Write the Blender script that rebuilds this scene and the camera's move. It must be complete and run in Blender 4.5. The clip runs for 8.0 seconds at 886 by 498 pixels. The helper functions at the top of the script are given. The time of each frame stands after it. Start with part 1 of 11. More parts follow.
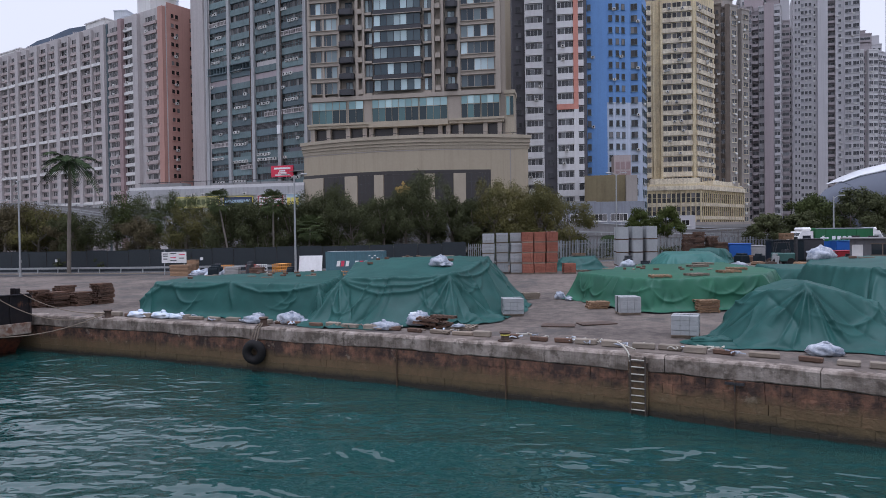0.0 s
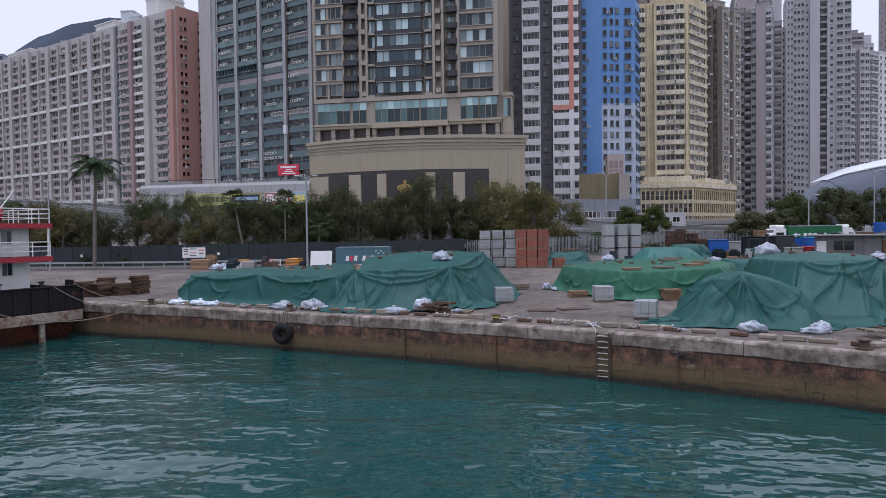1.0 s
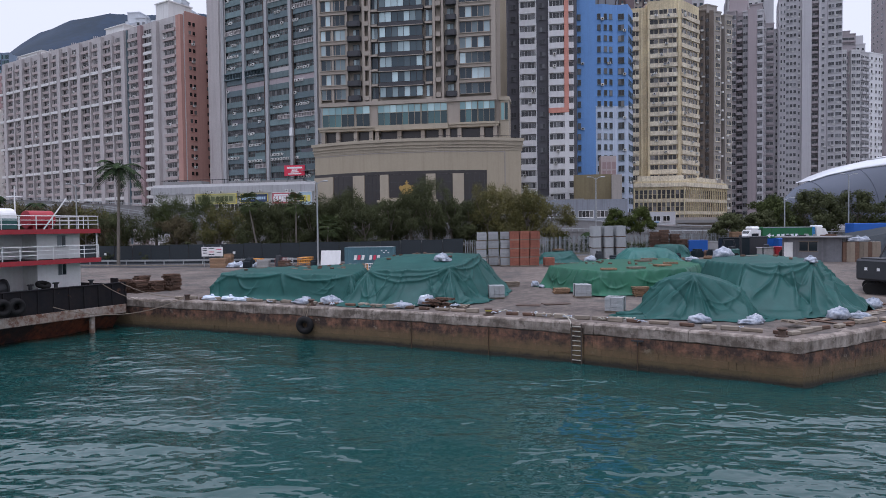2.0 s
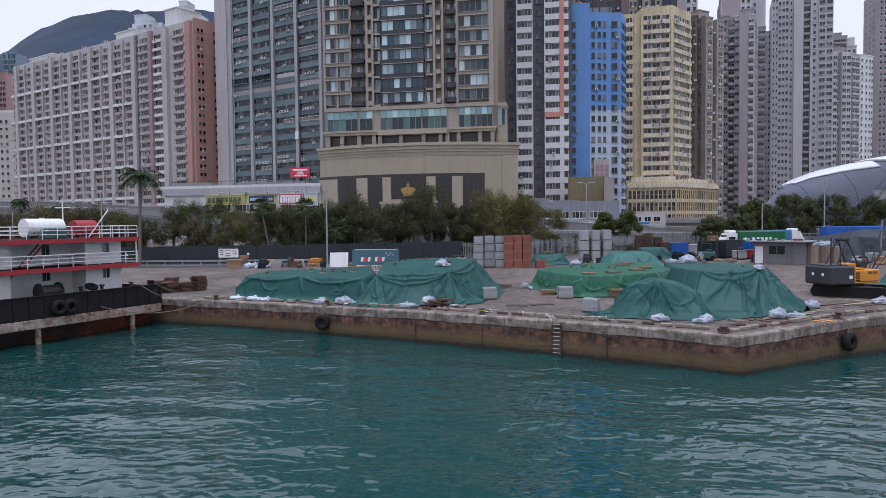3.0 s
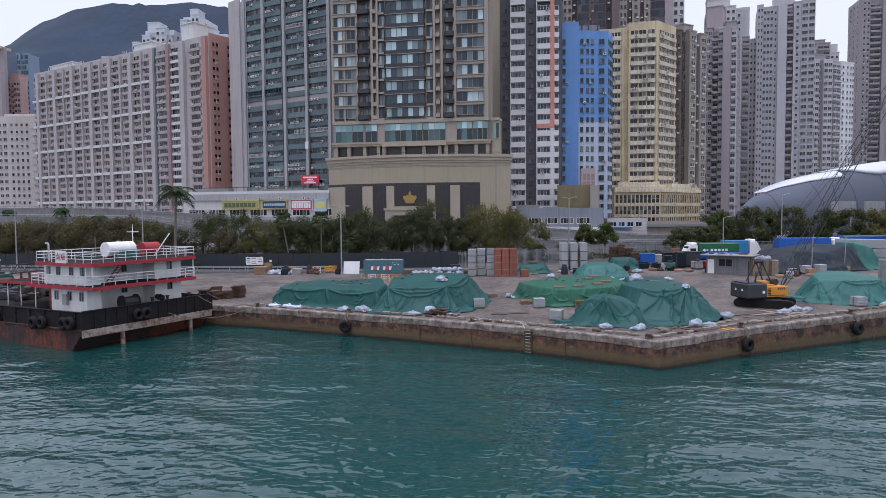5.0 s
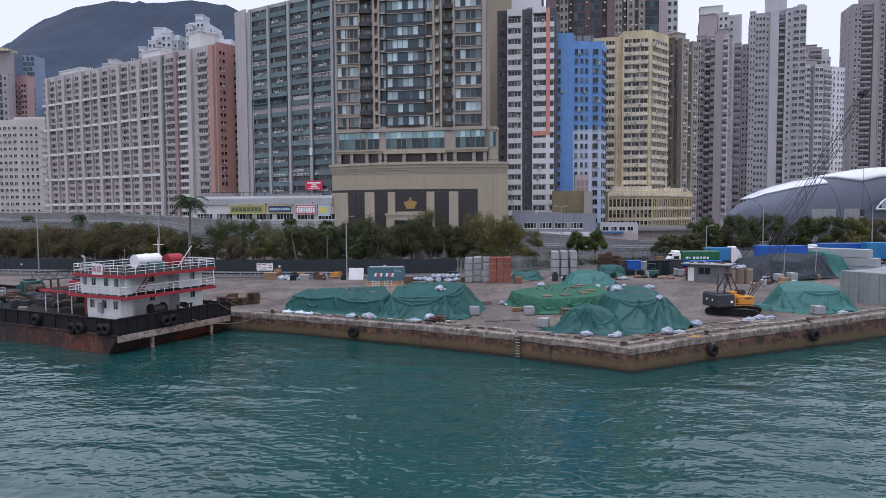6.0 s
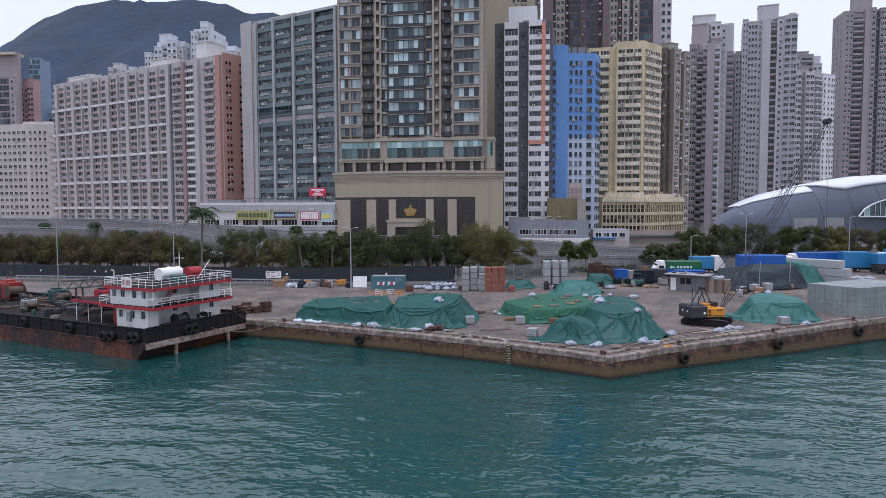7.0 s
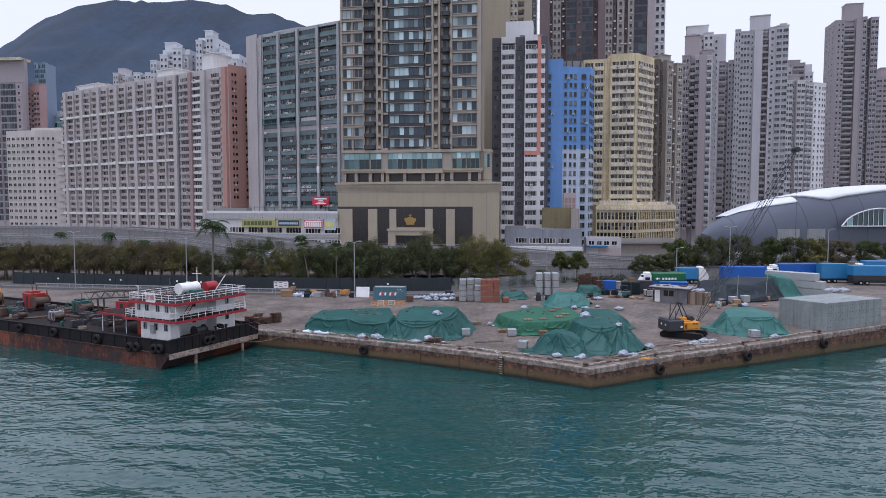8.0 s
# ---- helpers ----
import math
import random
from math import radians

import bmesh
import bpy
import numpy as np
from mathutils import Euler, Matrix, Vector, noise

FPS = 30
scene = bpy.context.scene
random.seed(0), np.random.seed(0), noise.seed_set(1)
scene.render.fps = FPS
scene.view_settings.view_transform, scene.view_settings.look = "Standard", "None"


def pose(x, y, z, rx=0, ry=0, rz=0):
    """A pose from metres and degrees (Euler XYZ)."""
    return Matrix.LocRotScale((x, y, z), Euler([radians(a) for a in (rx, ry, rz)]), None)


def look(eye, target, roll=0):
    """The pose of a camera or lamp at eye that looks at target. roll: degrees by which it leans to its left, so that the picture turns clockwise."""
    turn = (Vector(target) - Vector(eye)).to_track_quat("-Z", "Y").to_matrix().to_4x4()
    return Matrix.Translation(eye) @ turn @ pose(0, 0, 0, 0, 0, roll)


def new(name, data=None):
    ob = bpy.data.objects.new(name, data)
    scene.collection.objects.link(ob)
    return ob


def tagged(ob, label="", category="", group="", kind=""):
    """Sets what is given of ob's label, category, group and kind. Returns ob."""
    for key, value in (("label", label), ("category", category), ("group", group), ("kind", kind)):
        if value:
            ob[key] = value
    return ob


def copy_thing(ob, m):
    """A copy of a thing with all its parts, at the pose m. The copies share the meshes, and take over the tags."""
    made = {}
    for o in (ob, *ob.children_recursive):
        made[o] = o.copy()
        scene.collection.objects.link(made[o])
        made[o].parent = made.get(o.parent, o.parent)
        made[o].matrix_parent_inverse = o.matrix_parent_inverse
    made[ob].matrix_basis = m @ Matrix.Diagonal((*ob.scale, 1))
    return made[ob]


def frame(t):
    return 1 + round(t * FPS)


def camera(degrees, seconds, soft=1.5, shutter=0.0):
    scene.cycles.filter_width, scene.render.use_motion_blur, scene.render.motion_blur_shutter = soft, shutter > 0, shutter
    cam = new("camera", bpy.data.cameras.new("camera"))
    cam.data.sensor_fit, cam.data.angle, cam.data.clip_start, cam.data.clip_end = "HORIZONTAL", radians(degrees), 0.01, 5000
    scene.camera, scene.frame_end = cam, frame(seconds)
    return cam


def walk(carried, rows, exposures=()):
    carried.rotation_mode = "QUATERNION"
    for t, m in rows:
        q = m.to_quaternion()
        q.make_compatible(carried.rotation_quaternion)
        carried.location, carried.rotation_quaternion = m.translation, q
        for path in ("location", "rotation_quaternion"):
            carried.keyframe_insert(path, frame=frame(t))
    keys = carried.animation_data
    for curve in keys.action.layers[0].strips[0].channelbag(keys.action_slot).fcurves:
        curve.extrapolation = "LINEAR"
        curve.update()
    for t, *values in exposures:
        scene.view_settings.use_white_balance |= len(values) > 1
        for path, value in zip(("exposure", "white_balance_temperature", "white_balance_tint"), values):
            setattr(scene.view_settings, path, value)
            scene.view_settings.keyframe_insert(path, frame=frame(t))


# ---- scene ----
cam = camera(66.0, 8.0, soft=0.0)
# seconds, eye x y z, yaw (left positive), pitch, roll
PATH = [
    (0.0, -1.135, 1.927, 4.921, 3.589, -1.111, -0.746),
    (0.5, -0.987, -1.141, 4.929, 3.581, -1.300, -0.741),
    (1.0, -0.823, -4.379, 5.104, 3.571, -1.497, -0.731),
    (1.5, -0.646, -7.752, 5.427, 3.559, -1.699, -0.715),
    (2.0, -0.455, -11.231, 5.880, 3.545, -1.904, -0.693),
    (2.5, -0.253, -14.790, 6.450, 3.528, -2.109, -0.667),
    (3.0, -0.041, -18.406, 7.125, 3.509, -2.313, -0.634),
    (3.5, 0.181, -22.059, 7.896, 3.488, -2.512, -0.597),
    (4.0, 0.411, -25.734, 8.758, 3.464, -2.703, -0.554),
    (4.5, 0.648, -29.417, 9.705, 3.437, -2.886, -0.505),
    (5.0, 0.891, -33.101, 10.737, 3.407, -3.056, -0.451),
    (5.5, 1.140, -36.780, 11.854, 3.374, -3.213, -0.392),
    (6.0, 1.391, -40.451, 13.060, 3.337, -3.353, -0.327),
    (6.5, 1.646, -44.116, 14.362, 3.298, -3.473, -0.257),
    (7.0, 1.901, -47.781, 15.767, 3.254, -3.572, -0.181),
    (7.5, 2.158, -51.454, 17.288, 3.208, -3.648, -0.100),
    (8.0, 2.413, -55.146, 18.937, 3.157, -3.696, -0.013),
]
walk(cam, [(t, pose(x, y, z, 90 + pitch, 0, yaw) @ pose(0, 0, 0, 0, 0, roll)) for t, x, y, z, yaw, pitch, roll in PATH],
     exposures=[(0.0, 0.08, 5360, 21), (4.0, 0.18, 5360, 21), (8.0, 0.20, 5360, 21)])
# ---- light: overcast sky with a soft, weak sun ----
SUN_EL, SUN_AZ = 82.0, 200.0
world = bpy.data.worlds.new("overcast_sky")
scene.world = world
world.use_nodes = True
wn, wl = world.node_tree.nodes, world.node_tree.links
wn.clear()
sky = wn.new("ShaderNodeTexSky")
sky.sky_type = 'NISHITA'
sky.sun_disc = False
sky.sun_elevation = radians(SUN_EL)
sky.sun_rotation = radians(SUN_AZ)
sky.dust_density = 6.0
sky.air_density = 1.2
sky_grey = wn.new("ShaderNodeHueSaturation")
sky_grey.inputs["Saturation"].default_value = 0.4
sky_grey.inputs["Value"].default_value = 1.0
sky_cloud = wn.new("ShaderNodeMixRGB")
sky_cloud.inputs[0].default_value = 0.86
sky_cloud.inputs[2].default_value = (8.35, 8.1, 7.45, 1)
sky_bg = wn.new("ShaderNodeBackground")
sky_bg.inputs["Strength"].default_value = 0.108
sky_out = wn.new("ShaderNodeOutputWorld")
wl.new(sky.outputs[0], sky_grey.inputs["Color"])
wl.new(sky_grey.outputs[0], sky_cloud.inputs[1])
wl.new(sky_cloud.outputs[0], sky_bg.inputs["Color"])
wl.new(sky_bg.outputs[0], sky_out.inputs["Surface"])
sun_data = bpy.data.lights.new("sun", 'SUN')
sun_data.energy = 1.9
sun_data.angle = radians(50)
sun_data.color = (1.0, 0.97, 0.93)
sun = new("sun", sun_data)
# the sun stands behind and left of the camera, out over the water
sun.matrix_world = look((0, 0, 200), (-200 * math.sin(radians(SUN_AZ)) / math.tan(radians(SUN_EL)),
                                      -200 * math.cos(radians(SUN_AZ)) / math.tan(radians(SUN_EL)), 0))


# ---- materials ----
def rgb(c):
    return (*c, 1.0) if len(c) == 3 else c


def nd(nt, kind, **vals):
    n = nt.nodes.new(kind)
    for k, v in vals.items():
        n.inputs[k].default_value = v
    return n


def mixnode(nt, mode="MIX"):
    n = nt.nodes.new("ShaderNodeMixRGB")
    n.blend_type = mode
    return n


def mat(name, c, rough=0.7, metal=0.0, c2=None, fine=6.0, coarse=0.35, amount=0.35, bump=0.15, bumpscale=12.0,
        streak=0.0, per_object=0.0, per_island=0.0, spec=0.5, stain=None, stain_size=0.6, stain_cut=0.55, stretch=(1, 1, 1)):
    """A surface with variation at two scales, optional run-down streaks, stains, and shade by piece."""
    m = bpy.data.materials.new(name)
    m.use_nodes = True
    nt = m.node_tree
    L = nt.links.new
    bs = nt.nodes["Principled BSDF"]
    bs.inputs["Roughness"].default_value = rough
    bs.inputs["Metallic"].default_value = metal
    bs.inputs["Specular IOR Level"].default_value = spec
    if c2 is None:
        c2 = tuple(v * 0.62 for v in c)
    geo = nt.nodes.new("ShaderNodeNewGeometry")
    mp = nt.nodes.new("ShaderNodeMapping")
    mp.inputs["Scale"].default_value = stretch
    L(geo.outputs["Position"], mp.inputs["Vector"])
    n1 = nd(nt, "ShaderNodeTexNoise", Scale=coarse, Detail=4.0, Roughness=0.6)
    n2 = nd(nt, "ShaderNodeTexNoise", Scale=fine, Detail=5.0, Roughness=0.65)
    L(mp.outputs[0], n1.inputs["Vector"])
    L(mp.outputs[0], n2.inputs["Vector"])
    add = nt.nodes.new("ShaderNodeMath")
    add.operation = 'MULTIPLY_ADD'
    L(n2.outputs["Fac"], add.inputs[0])
    add.inputs[1].default_value = 0.5
    half = nt.nodes.new("ShaderNodeMath")
    half.operation = 'MULTIPLY'
    half.inputs[1].default_value = 0.5
    L(n1.outputs["Fac"], half.inputs[0])
    L(half.outputs[0], add.inputs[2])
    ramp = nt.nodes.new("ShaderNodeMapRange")
    ramp.inputs["From Min"].default_value = 0.36
    ramp.inputs["From Max"].default_value = 0.66
    ramp.inputs["To Max"].default_value = amount * 1.6
    L(add.outputs[0], ramp.inputs["Value"])
    mx = mixnode(nt)
    mx.inputs[1].default_value = rgb(c)
    mx.inputs[2].default_value = rgb(c2)
    L(ramp.outputs[0], mx.inputs[0])
    col = mx.outputs[0]
    if streak:
        ms = nt.nodes.new("ShaderNodeMapping")
        ms.inputs["Scale"].default_value = (1.6, 1.6, 0.06)
        L(geo.outputs["Position"], ms.inputs["Vector"])
        ns = nd(nt, "ShaderNodeTexNoise", Scale=1.0, Detail=5.0, Roughness=0.7)
        L(ms.outputs[0], ns.inputs["Vector"])
        rs = nt.nodes.new("ShaderNodeMapRange")
        rs.inputs["From Min"].default_value = 0.48
        rs.inputs["From Max"].default_value = 0.72
        rs.inputs["To Max"].default_value = streak
        L(ns.outputs["Fac"], rs.inputs["Value"])
        m2 = mixnode(nt, "MULTIPLY")
        L(rs.outputs[0], m2.inputs[0])
        L(col, m2.inputs[1])
        m2.inputs[2].default_value = (0.42, 0.40, 0.37, 1)
        col = m2.outputs[0]
    if stain:
        nst = nd(nt, "ShaderNodeTexNoise", Scale=stain_size, Detail=6.0, Roughness=0.72)
        L(mp.outputs[0], nst.inputs["Vector"])
        rst = nt.nodes.new("ShaderNodeMapRange")
        rst.inputs["From Min"].default_value = stain_cut
        rst.inputs["From Max"].default_value = stain_cut + 0.09
        rst.inputs["To Max"].default_value = 0.85
        L(nst.outputs["Fac"], rst.inputs["Value"])
        m4 = mixnode(nt)
        L(rst.outputs[0], m4.inputs[0])
        L(col, m4.inputs[1])
        m4.inputs[2].default_value = rgb(stain)
        col = m4.outputs[0]
    if per_object or per_island:
        src = None
        if per_object:
            oi = nt.nodes.new("ShaderNodeObjectInfo")
            src = oi.outputs["Random"]
        else:
            src = geo.outputs["Random Per Island"]
        k = per_object or per_island
        rr = nt.nodes.new("ShaderNodeMapRange")
        rr.inputs["To Min"].default_value = 1.0 - k
        rr.inputs["To Max"].default_value = 1.0 + k
        L(src, rr.inputs["Value"])
        m3 = nt.nodes.new("ShaderNodeHueSaturation")
        L(col, m3.inputs["Color"])
        L(rr.outputs[0], m3.inputs["Value"])
        col = m3.outputs[0]
    L(col, bs.inputs["Base Color"])
    if bump:
        nb = nd(nt, "ShaderNodeTexNoise", Scale=bumpscale, Detail=4.0, Roughness=0.6)
        L(mp.outputs[0], nb.inputs["Vector"])
        bp = nt.nodes.new("ShaderNodeBump")
        bp.inputs["Strength"].default_value = bump
        bp.inputs["Distance"].default_value = 0.05
        L(nb.outputs["Fac"], bp.inputs["Height"])
        L(bp.outputs[0], bs.inputs["Normal"])
    return m


def glass_mat(name, dark, light, share=0.5, rough=0.08, island=False):
    """Window panes seen from outside: gloss over a dark room or pale curtain, differing pane by pane; the hotel's pale
    panes have reflected sky in their colour.
    """
    m = bpy.data.materials.new(name)
    m.use_nodes = True
    nt = m.node_tree
    L = nt.links.new
    bs = nt.nodes["Principled BSDF"]
    bs.inputs["Roughness"].default_value = rough
    bs.inputs["Specular IOR Level"].default_value = 0.4
    if island:
        src = nt.nodes.new("ShaderNodeNewGeometry").outputs["Random Per Island"]
    else:
        oi = nt.nodes.new("ShaderNodeObjectInfo").outputs["Random"]
        isl = nt.nodes.new("ShaderNodeNewGeometry").outputs["Random Per Island"]
        ad = nt.nodes.new("ShaderNodeMath")
        L(oi, ad.inputs[0])
        L(isl, ad.inputs[1])
        fr = nt.nodes.new("ShaderNodeMath")
        fr.operation = 'FRACT'
        L(ad.outputs[0], fr.inputs[0])
        src = fr.outputs[0]
    mr = nt.nodes.new("ShaderNodeMapRange")
    mr.inputs["From Min"].default_value = 1.0 - share
    L(src, mr.inputs["Value"])
    pw = nt.nodes.new("ShaderNodeMath")
    pw.operation = 'POWER'
    pw.inputs[1].default_value = 1.6
    L(mr.outputs[0], pw.inputs[0])
    mx = mixnode(nt)
    mx.inputs[1].default_value = rgb(dark)
    mx.inputs[2].default_value = rgb(light)
    L(pw.outputs[0], mx.inputs[0])
    L(mx.outputs[0], bs.inputs["Base Color"])
    return m


M = {}
M["asphalt"] = mat("yard_concrete", (0.180, 0.146, 0.121), 0.85, c2=(0.052, 0.041, 0.035), fine=1.8, coarse=0.16, amount=0.7, bump=0.35, bumpscale=9, stain=(0.058, 0.052, 0.047), stain_size=0.22, stain_cut=0.53)
M["road"] = mat("road_asphalt", (0.075, 0.075, 0.078), 0.9, fine=4, coarse=0.2)
M["lane"] = mat("lane_asphalt", (0.046, 0.045, 0.047), 0.9, c2=(0.030, 0.029, 0.031), fine=4, coarse=0.3, amount=0.5)
M["soil"] = mat("planted_ground", (0.075, 0.07, 0.045), 0.95, fine=3, coarse=0.3)
M["coping"] = mat("coping_concrete", (0.38, 0.325, 0.28), 0.85, c2=(0.13, 0.10, 0.078), fine=2.0, coarse=0.7, amount=0.8, bump=1.0, bumpscale=5, streak=0.95, stain=(0.085, 0.066, 0.05), stain_size=1.2, stain_cut=0.51)
M["joint"] = mat("dark_joint", (0.10, 0.064, 0.038), 0.9, fine=5, streak=0.3)
M["rubber"] = mat("tyre_rubber", (0.015, 0.014, 0.014), 0.85, spec=0.25, fine=9, bump=0.3)
M["iron"] = mat("rusty_iron", (0.10, 0.06, 0.04), 0.75, c2=(0.04, 0.03, 0.025), fine=9, coarse=2, amount=0.6, bump=0.4)
M["ladder_steel"] = mat("weathered_steel", (0.07, 0.06, 0.052), 0.7, c2=(0.07, 0.048, 0.035), fine=9, coarse=1.2, amount=0.6, metal=0.3)
M["rope"] = mat("pale_rope", (0.52, 0.49, 0.42), 0.9, fine=20, bump=0.4, bumpscale=60)
M["rope_dark"] = mat("brown_rope", (0.20, 0.16, 0.12), 0.9, fine=20, bump=0.4, bumpscale=60)
M["timber"] = mat("pallet_wood", (0.32, 0.20, 0.115), 0.8, c2=(0.16, 0.10, 0.06), fine=8, coarse=0.8, amount=0.5, per_object=0.25, stretch=(1, 1, 3))
M["timber_grey"] = mat("weathered_wood", (0.235, 0.19, 0.145), 0.85, c2=(0.16, 0.13, 0.10), fine=8, coarse=0.8, amount=0.5, per_object=0.25)
M["timber_dark"] = mat("dark_wet_wood", (0.15, 0.085, 0.055), 0.85, c2=(0.06, 0.04, 0.03), fine=8, coarse=0.9, amount=0.5, per_object=0.25)
M["brick_red"] = mat("red_brick_pack", (0.30, 0.108, 0.068), 0.85, c2=(0.17, 0.062, 0.042), fine=7, coarse=0.8, amount=0.5, bump=0.4, bumpscale=14, per_object=0.12)
M["block_grey"] = mat("grey_block", (0.36, 0.355, 0.34), 0.85, c2=(0.24, 0.236, 0.225), fine=6, coarse=0.7, amount=0.45, bump=0.4, per_object=0.1)
M["block_white"] = mat("white_block", (0.34, 0.35, 0.35), 0.8, c2=(0.23, 0.24, 0.245), fine=6, coarse=0.6, amount=0.4, per_object=0.07)
M["hole"] = mat("dark_hole", (0.012, 0.012, 0.012), 0.9, spec=0.1)
M["sack"] = mat("white_sack", (0.47, 0.485, 0.52), 0.6, c2=(0.16, 0.19, 0.24), fine=7, coarse=2.2, amount=0.75, bump=0.5, bumpscale=9)
M["sack_blue"] = mat("blue_sheet", (0.42, 0.52, 0.66), 0.55, c2=(0.6, 0.62, 0.64), fine=5, coarse=2.0, amount=0.8, bump=0.5)


def tarp_mat(name, c, c2, dusty):
    """Woven sheet: faded and dusty in patches, with fine sharp creases."""
    m = mat(name, c, 0.5, c2=c2, fine=1.2, coarse=0.25, amount=0.5, bump=0, spec=0.22, stain=dusty, stain_size=0.35, stain_cut=0.68)
    nt = m.node_tree
    L = nt.links.new
    geo = nt.nodes.new("ShaderNodeNewGeometry")
    last = None
    for scale, dist in ((0.5, 0.05), (1.5, 0.012)):
        n = nd(nt, "ShaderNodeTexNoise", Scale=scale, Detail=2.0, Roughness=0.5, Distortion=0.6)
        n.noise_type = 'RIDGED_MULTIFRACTAL'
        L(geo.outputs["Position"], n.inputs["Vector"])
        b = nt.nodes.new("ShaderNodeBump")
        b.inputs["Strength"].default_value = 0.16
        b.inputs["Distance"].default_value = dist
        L(n.outputs["Fac"], b.inputs["Height"])
        if last:
            L(last.outputs[0], b.inputs["Normal"])
        last = b
    L(last.outputs[0], nt.nodes["Principled BSDF"].inputs["Normal"])
    return m


def tide_mat(name, c, c2, growth, wet):
    """Quay stone with mud-brown weathering, weed growth below the high tide mark and a wet foot, both ragged."""
    m = mat(name, c, 0.8, c2=c2, fine=2.4, coarse=0.9, amount=0.95, bump=1.0, bumpscale=7, streak=0.9, per_object=0.12, stain=(0.25, 0.205, 0.155), stain_size=1.3, stain_cut=0.62)
    nt = m.node_tree
    L = nt.links.new
    bs = nt.nodes["Principled BSDF"]
    col = bs.inputs["Base Color"].links[0].from_socket
    geo = nt.nodes.new("ShaderNodeNewGeometry")
    sp = nt.nodes.new("ShaderNodeSeparateXYZ")
    L(geo.outputs["Position"], sp.inputs[0])
    for scale, size, z0, z1, cc, most in ((1.4, 0.9, -1.15, -1.6, growth, 0.8), (2.4, 0.5, -2.05, -2.3, wet, 0.9)):
        n = nd(nt, "ShaderNodeTexNoise", Scale=scale, Detail=5.0, Roughness=0.7)
        L(geo.outputs["Position"], n.inputs["Vector"])
        ad = nt.nodes.new("ShaderNodeMath")
        ad.operation = 'MULTIPLY_ADD'
        ad.inputs[1].default_value = size
        L(n.outputs["Fac"], ad.inputs[0])
        L(sp.outputs["Z"], ad.inputs[2])
        mr = nt.nodes.new("ShaderNodeMapRange")
        mr.inputs["From Min"].default_value = z0 + size / 2
        mr.inputs["From Max"].default_value = z1 + size / 2
        mr.inputs["To Max"].default_value = most
        L(ad.outputs[0], mr.inputs["Value"])
        mx = mixnode(nt)
        L(mr.outputs[0], mx.inputs[0])
        L(col, mx.inputs[1])
        mx.inputs[2].default_value = rgb(cc)
        col = mx.outputs[0]
    L(col, bs.inputs["Base Color"])
    return m


M["stone"] = tide_mat("quay_stone", (0.225, 0.110, 0.064), (0.038, 0.021, 0.015), (0.120, 0.082, 0.036), (0.016, 0.014, 0.010))
M["stone_low"] = tide_mat("tidal_stone", (0.145, 0.088, 0.045), (0.032, 0.022, 0.014), (0.098, 0.070, 0.029), (0.016, 0.014, 0.010))
M["tarp"] = tarp_mat("green_tarpaulin", (0.022, 0.088, 0.076), (0.012, 0.050, 0.044), (0.060, 0.150, 0.128))
M["tarp_lite"] = tarp_mat("bright_green_tarpaulin", (0.028, 0.118, 0.064), (0.026, 0.080, 0.058), (0.08, 0.15, 0.12))
M["tarp_teal"] = tarp_mat("teal_tarpaulin", (0.042, 0.138, 0.118), (0.026, 0.088, 0.078), (0.09, 0.19, 0.165))
M["tarp_grey"] = tarp_mat("grey_blue_tarpaulin", (0.013, 0.021, 0.027), (0.008, 0.013, 0.017), (0.026, 0.040, 0.047))

M["container"] = mat("blue_container_paint", (0.085, 0.185, 0.225), 0.5, c2=(0.06, 0.12, 0.14), fine=5, coarse=0.6, amount=0.4, streak=0.4)
M["white_paint"] = mat("white_paint", (0.78, 0.77, 0.76), 0.45, c2=(0.62, 0.60, 0.57), fine=4, coarse=0.5, amount=0.35, streak=0.2, bump=0.05)
M["red_paint"] = mat("red_paint", (0.34, 0.018, 0.028), 0.5, c2=(0.20, 0.016, 0.02), fine=4, coarse=0.8, bump=0.05)
M["orange_paint"] = mat("orange_red_paint", (0.30, 0.032, 0.02), 0.5, fine=4, coarse=0.8)
M["yellow_paint"] = mat("yellow_paint", (0.60, 0.25, 0.016), 0.45, c2=(0.42, 0.17, 0.012), fine=4, coarse=0.8, bump=0.05)
M["black_paint"] = mat("black_paint", (0.028, 0.028, 0.032), 0.5, c2=(0.05, 0.045, 0.04), fine=4, coarse=0.8)
M["hull_black"] = mat("black_hull", (0.013, 0.013, 0.016), 0.75, spec=0.15, c2=(0.026, 0.020, 0.019), fine=3, coarse=0.6, amount=0.5, streak=0.3, stain=(0.12, 0.055, 0.03), stain_size=0.8, stain_cut=0.64)
M["hull_rust"] = mat("rusty_hull", (0.24, 0.066, 0.027), 0.75, c2=(0.034, 0.016, 0.013), fine=2.2, coarse=0.22, amount=0.95, streak=0.7, bump=0.4, stretch=(1, 1, 0.6), stain=(0.018, 0.016, 0.017), stain_size=0.3, stain_cut=0.50)
M["hull_belt"] = mat("worn_white_belt", (0.40, 0.36, 0.32), 0.7, c2=(0.20, 0.13, 0.09), fine=3, coarse=0.6, amount=0.8, streak=0.5, stain=(0.13, 0.05, 0.026), stain_size=1.2, stain_cut=0.50)
M["deck"] = mat("dark_deck", (0.012, 0.012, 0.014), 0.9, spec=0.15, c2=(0.028, 0.019, 0.016), fine=3, coarse=0.5, amount=0.6)
M["teal_machine"] = mat("green_machine_paint", (0.03, 0.10, 0.088), 0.5, fine=4, coarse=1.0)
M["grey_machine"] = mat("grey_machine_paint", (0.035, 0.036, 0.042), 0.55, fine=4, coarse=1.0)
